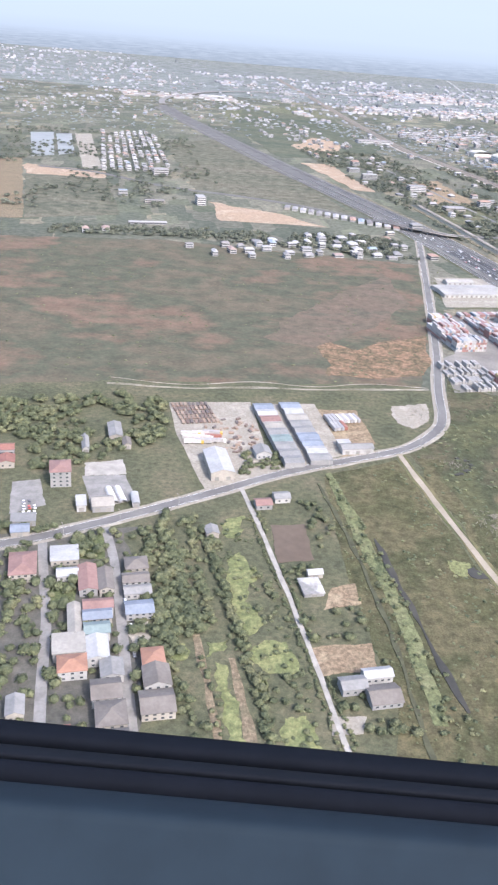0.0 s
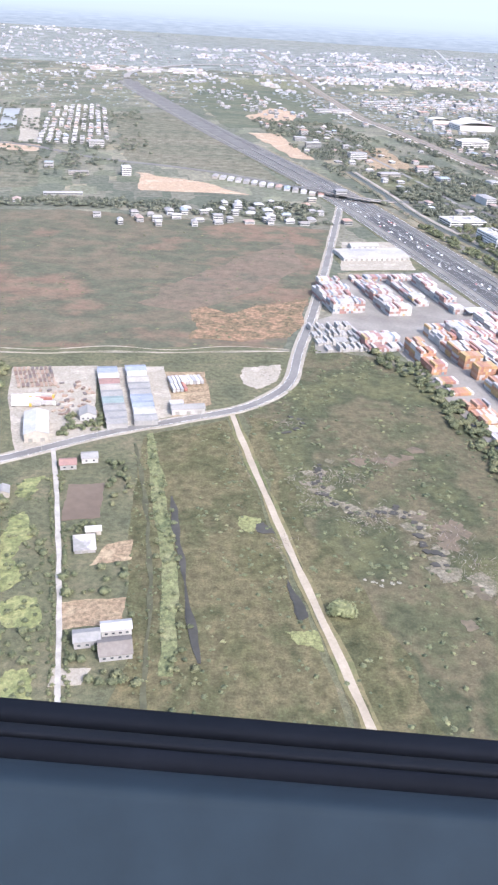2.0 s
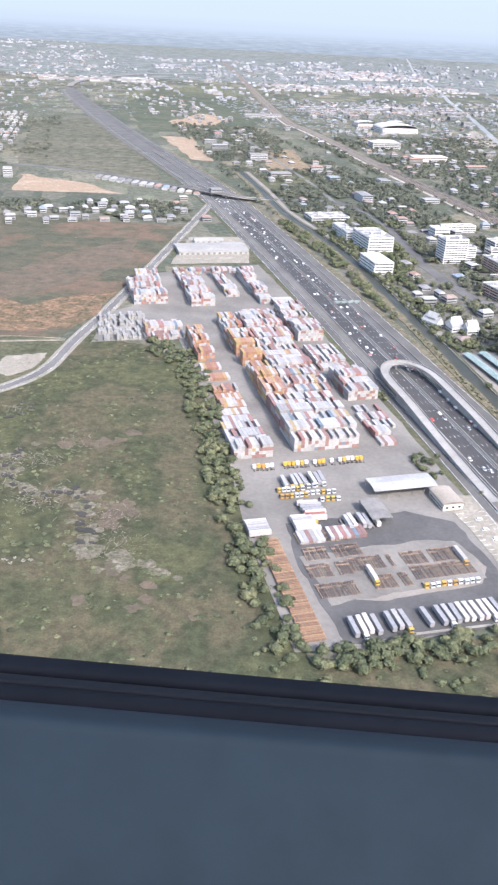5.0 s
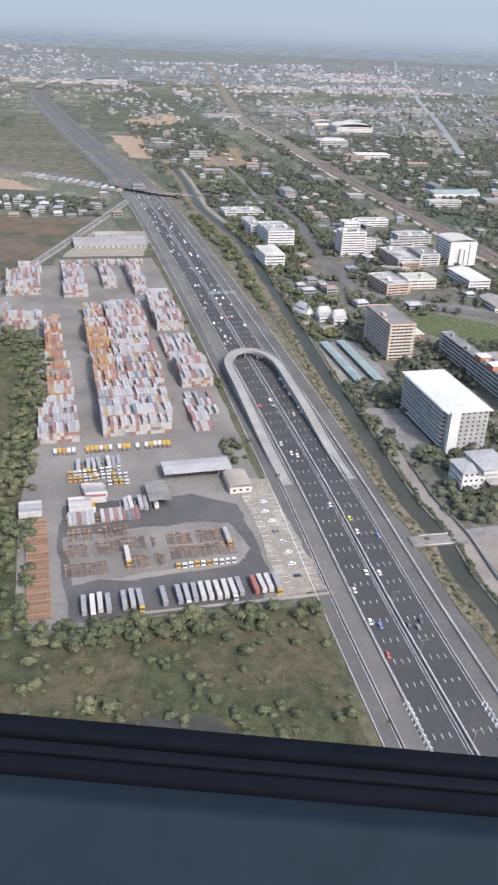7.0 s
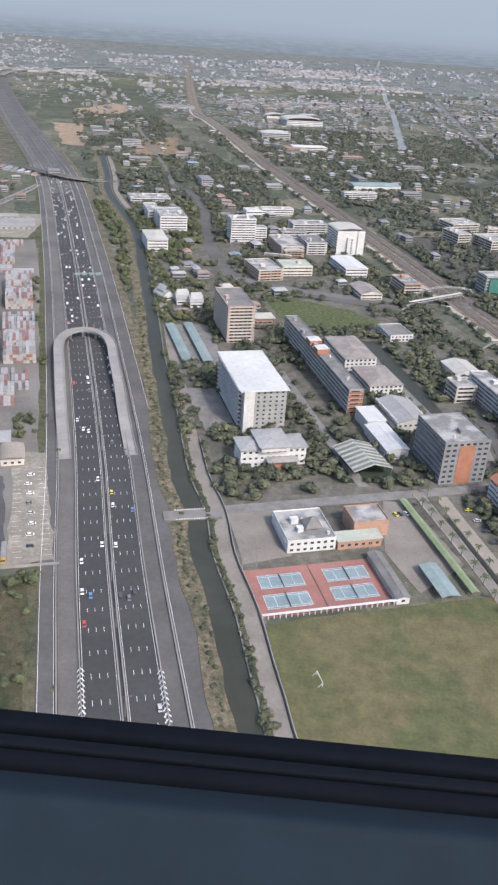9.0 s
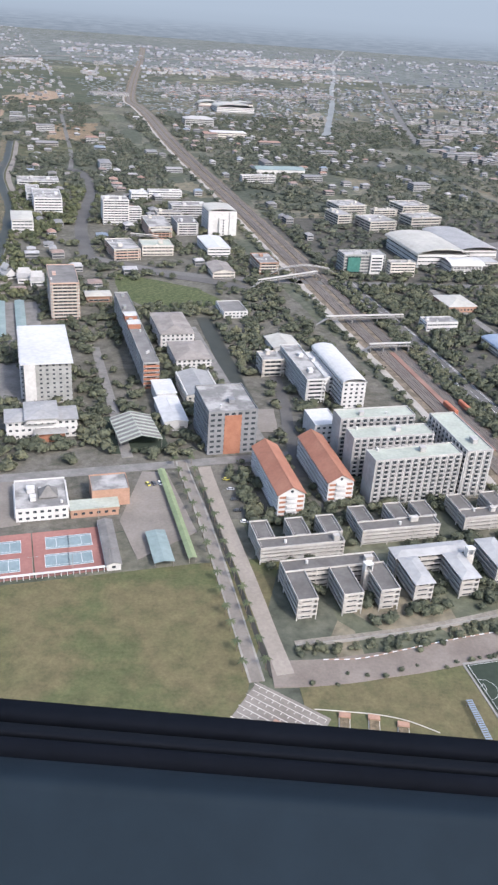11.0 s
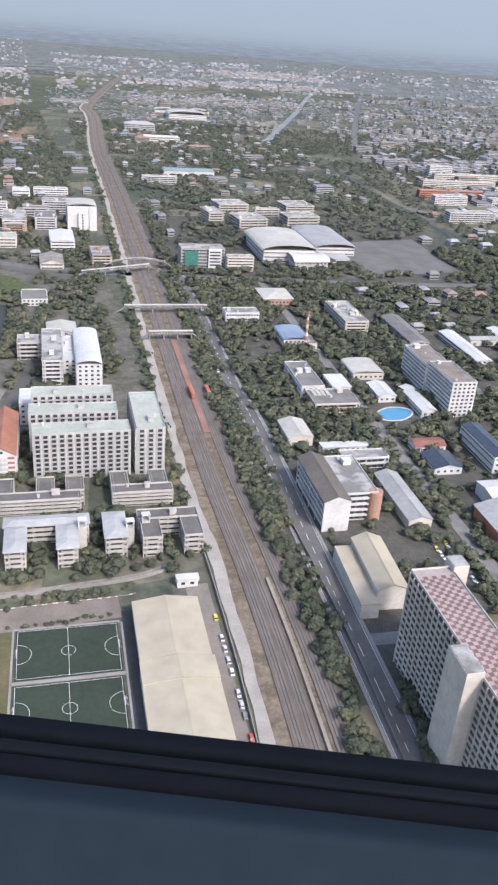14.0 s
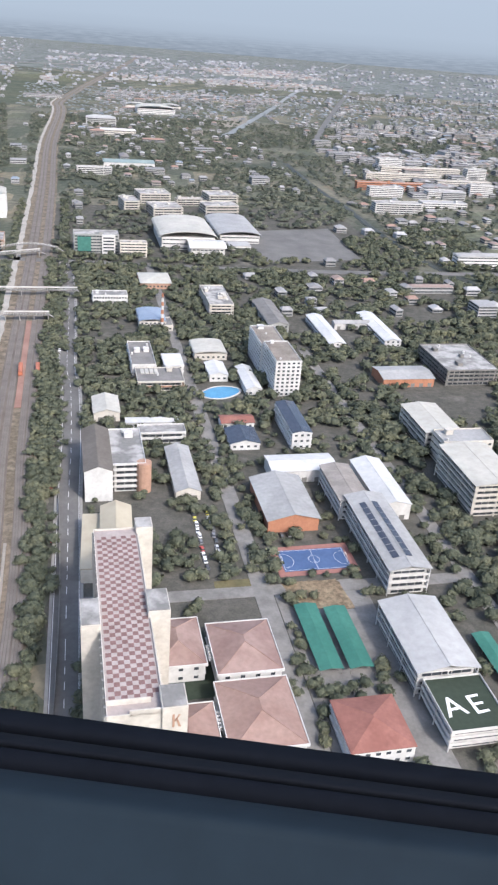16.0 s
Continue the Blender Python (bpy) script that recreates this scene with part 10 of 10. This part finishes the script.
north = np.concatenate([
    grove([(-327, 1266), (230, 1372), (239, 1216), (110, 1231), (-138, 1248), (-326, 1207)], 0.016, 3.0, 5.6, 1.3, 1.9, 29, False, 1.0, 0.05, 0.02),
    grove([(310, 1420), (345, 1500), (560, 1760), (640, 1500), (560, 1150), (470, 1250)], 0.010, 3.2, 6.0, 1.3, 1.8, 30, False, 1.5, 0.12, 0.008),
    grove([(690, 1100), (1000, 1100), (960, 2300), (730, 2400)], 0.0048, 3.4, 6.5, 1.3, 1.8, 31, True, 1.5, 0.12, 0.006),
    grove([(1000, 640), (1240, 640), (1480, 900), (1500, 2300), (960, 2300)], 0.0062, 3.4, 6.5, 1.3, 1.8, 32, True, 1.5, 0.02, 0.008),
    grove([(1500, 700), (2100, 900), (2600, 1900), (1500, 2300)], 0.0046, 3.0, 6.0, 1.2, 1.7, 33, True, 0.6, 0.05, 0.006),
    grove([(-700, 1300), (-200, 1420), (-100, 1720), (-240, 2500), (-900, 2500)], 0.0018, 3.5, 6.5, 1.2, 1.7, 34, False, 1.5, 0.2, 0.005),
])
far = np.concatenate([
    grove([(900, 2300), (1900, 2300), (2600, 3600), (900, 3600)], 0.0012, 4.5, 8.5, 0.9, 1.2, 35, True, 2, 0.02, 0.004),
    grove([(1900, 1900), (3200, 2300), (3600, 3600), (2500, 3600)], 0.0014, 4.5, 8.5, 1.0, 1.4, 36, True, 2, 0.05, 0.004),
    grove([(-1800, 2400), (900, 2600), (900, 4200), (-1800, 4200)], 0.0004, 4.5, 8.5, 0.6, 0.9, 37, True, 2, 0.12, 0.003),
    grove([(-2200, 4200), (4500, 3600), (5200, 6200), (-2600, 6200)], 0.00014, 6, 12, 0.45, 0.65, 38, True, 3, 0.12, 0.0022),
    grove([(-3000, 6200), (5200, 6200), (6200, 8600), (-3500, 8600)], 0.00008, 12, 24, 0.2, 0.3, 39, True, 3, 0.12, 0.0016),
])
# the trees that stand nearest to the way become things of their own
crowns = [tri_mesh("crown", v, f, LEAF) for v, f in NEAR] + [tri_mesh("crown", v, f, LEAF_OLIVE) for v, f in NEAR]
trunk = Geo().tube(0, 0, 0, 0.55, 0.07, 0.045, 7).rod((0, 0, 0.45), (0.3, 0.1, 0.85), 0.03).rod((0, 0, 0.45), (-0.28, 0.15, 0.8), 0.03).rod((0, 0, 0.5), (0.02, -0.3, 0.9), 0.03).mesh("trunk", BARK)
allnear = np.concatenate([campus, yard, west, street_trees])
order = np.argsort(allnear[:, 1] + 0.0)
pick = order[:220]
tre = np.random.RandomState(3)
for i in pick:
    x, y, rad, h = allnear[i]
    b = new("tree")
    b.empty_display_size = 0.5
    b.matrix_basis = Matrix.Translation((x * S, y * S, 0.1 * S)) @ Matrix.Rotation(tre.uniform(0, 6.28), 4, "Z")
    tagged(b, "broad dusty green tree with a rounded crown", "tree", "trees")
    c = part("crown", crowns[tre.randint(4) + (4 if x < 560 else 0)], None, b)
    c.matrix_basis = Matrix.Translation((0, 0, h * 0.14 * S)) @ Matrix.Diagonal((rad, rad, h * 0.66, 1))
    t = part("trunk", trunk, None, b)
    t.matrix_basis = Matrix.Diagonal((rad * 1.2, rad * 1.2, h * 0.62, 1))
rest = np.ones(len(allnear), bool)
rest[pick] = False
east_side = allnear[:, 0] > 560
# the round bush beside the track
bb = new("round_bush")
bb.matrix_basis = Matrix.Translation((191 * S, 335 * S, 0.1 * S))
tagged(bb, "large round light green bush beside the track", "bush")
bc = part("crown", tri_mesh("crown", NEAR[1][0], NEAR[1][1], LEAF_BRIGHT), None, bb)
bc.matrix_basis = Matrix.Diagonal((8.0, 8.5, 5.5, 1))
part("trunk", trunk, None, bb).matrix_basis = Matrix.Diagonal((4, 4, 3, 1))
behind = allnear[:, 1] > 400 + 0.2 * np.abs(allnear[:, 0] - 900)
forest("groves", allnear[rest & east_side & ~behind], MID, LEAF, "dusty green trees between the buildings", "trees")
forest("quarter_groves", allnear[rest & east_side & behind], LOW, LEAF, "dusty green trees deeper in the quarter", "trees")
forest("village_groves", allnear[rest & ~east_side], MID, LEAF_OLIVE, "olive green trees round village ponds and the container yard", "trees")
forest("marsh_bushes", bushes, TINY, LEAF_OLIVE, "low bushes in the wet meadow", "bushes")
forest("woods", north, LOW, LEAF_MID, "belts of trees round houses and fields", "woods")
forest("distant_woods", far, TINY, LEAF_HAZED, "hazy distant woods", "woods")

# palms along the walk: a slim leaning trunk and a crown of drooping fronds
PALM_LEAF = surf("palm_fronds", (0.06, 0.078, 0.04), (0.10, 0.115, 0.06), 0.2, 1.5, 0.7, spec=0.2)
pr = np.random.RandomState(8)
palm_crowns = []
for k in range(3):
    V, F, o = [], [], 0
    for i in range(15):
        a, lift, ln = 6.2832 * i / 15 + pr.uniform(-0.2, 0.2), pr.uniform(-0.1, 0.75), pr.uniform(2.2, 3.0)
        d, n = np.array([math.cos(a), math.sin(a)]), np.array([-math.sin(a), math.cos(a)])
        pts = []
        for q, wd in ((0.0, 0.10), (0.35, 0.34), (0.7, 0.30), (1.0, 0.05)):
            z = lift * ln * q - 1.15 * ln * q * q * 0.55
            c = d * ln * q
            pts += [(*(c - n * wd), z - 0.08), (*c, z + 0.08), (*(c + n * wd), z - 0.08)]
        V += pts
        for r in range(3):
            for h in (0, 1):
                b0 = o + 3 * r + h
                F += [(b0, b0 + 1, b0 + 4), (b0, b0 + 4, b0 + 3)]
        o += 12
    palm_crowns.append(tri_mesh("crown", np.array(V), np.array(F), PALM_LEAF))
palm_trunk = Geo().tube(0, 0, 0, 3.2, 0.22, 0.17, 7).tube(0, 0, 3.2, 6.5, 0.17, 0.13, 7).tube(0, 0, 6.3, 6.8, 0.2, 0.12, 7).mesh("trunk", BARK)
EAST[0] = True
pw = WALK[1::2][:20]
for side in (-5.0, 4.6):
    for k, (p, n) in enumerate(zip(pw, normals(pw))):
        x, y = p + n * (side + pr.uniform(-0.5, 0.5))
        b = new("palm")
        b.empty_display_size = 0.5
        b.matrix_basis = Matrix.Translation((x * S, y * S, 0.3 * S)) @ Matrix.Rotation(pr.uniform(0, 6.28), 4, "Z") @ Matrix.Rotation(pr.uniform(0, 0.08), 4, "X")
        tagged(b, "slender palm with drooping fronds beside the walk", "palm", "palms")
        part("trunk", palm_trunk, None, b)
        part("crown", palm_crowns[k % 3], None, b, at=Matrix.Translation((0, 0, 6.6)))
EAST[0] = False
# ---------------------------------------------------------------- the ledge below the cabin window, alongside the whole glide path
def ledge_strip(name, prof, material, label):
    """A profile (metres ahead of the eye, metres below it) drawn along the glide path."""
    g = Geo()
    ts = np.arange(-1.0, 17.01, 0.1)
    k = len(prof)
    for t in ts:
        e = eye_at(t)
        g.v += [(e.x, e.y + a, e.z - b) for a, b in prof]
    for i in range(len(ts) - 1):
        for j in range(k):
            a, b = i * k + j, i * k + (j + 1) % k
            g.f.append((a, b, b + k, a + k))
            g.m.append(0)
    ob = part(name, g, material, ledge, label)
    ob.data.shade_smooth()
    return ob


def at_angle(deg, dist):
    return dist * math.cos(radians(deg)), dist * math.sin(radians(deg))


ledge = tagged(new("window_ledge"), "dark blue-grey plastic ledge below an aircraft cabin window", "window ledge", "", "structure")
def rounded(a, b, dist, depth, n=7):
    """A half-round moulding between two angles below the eye, bulging towards it, with a flat back."""
    front = [at_angle(a + (b - a) * i / n, dist - depth * math.sin(math.pi * i / n)) for i in range(n + 1)]
    return front + [at_angle(b, dist + 0.02), at_angle(a, dist + 0.02)]


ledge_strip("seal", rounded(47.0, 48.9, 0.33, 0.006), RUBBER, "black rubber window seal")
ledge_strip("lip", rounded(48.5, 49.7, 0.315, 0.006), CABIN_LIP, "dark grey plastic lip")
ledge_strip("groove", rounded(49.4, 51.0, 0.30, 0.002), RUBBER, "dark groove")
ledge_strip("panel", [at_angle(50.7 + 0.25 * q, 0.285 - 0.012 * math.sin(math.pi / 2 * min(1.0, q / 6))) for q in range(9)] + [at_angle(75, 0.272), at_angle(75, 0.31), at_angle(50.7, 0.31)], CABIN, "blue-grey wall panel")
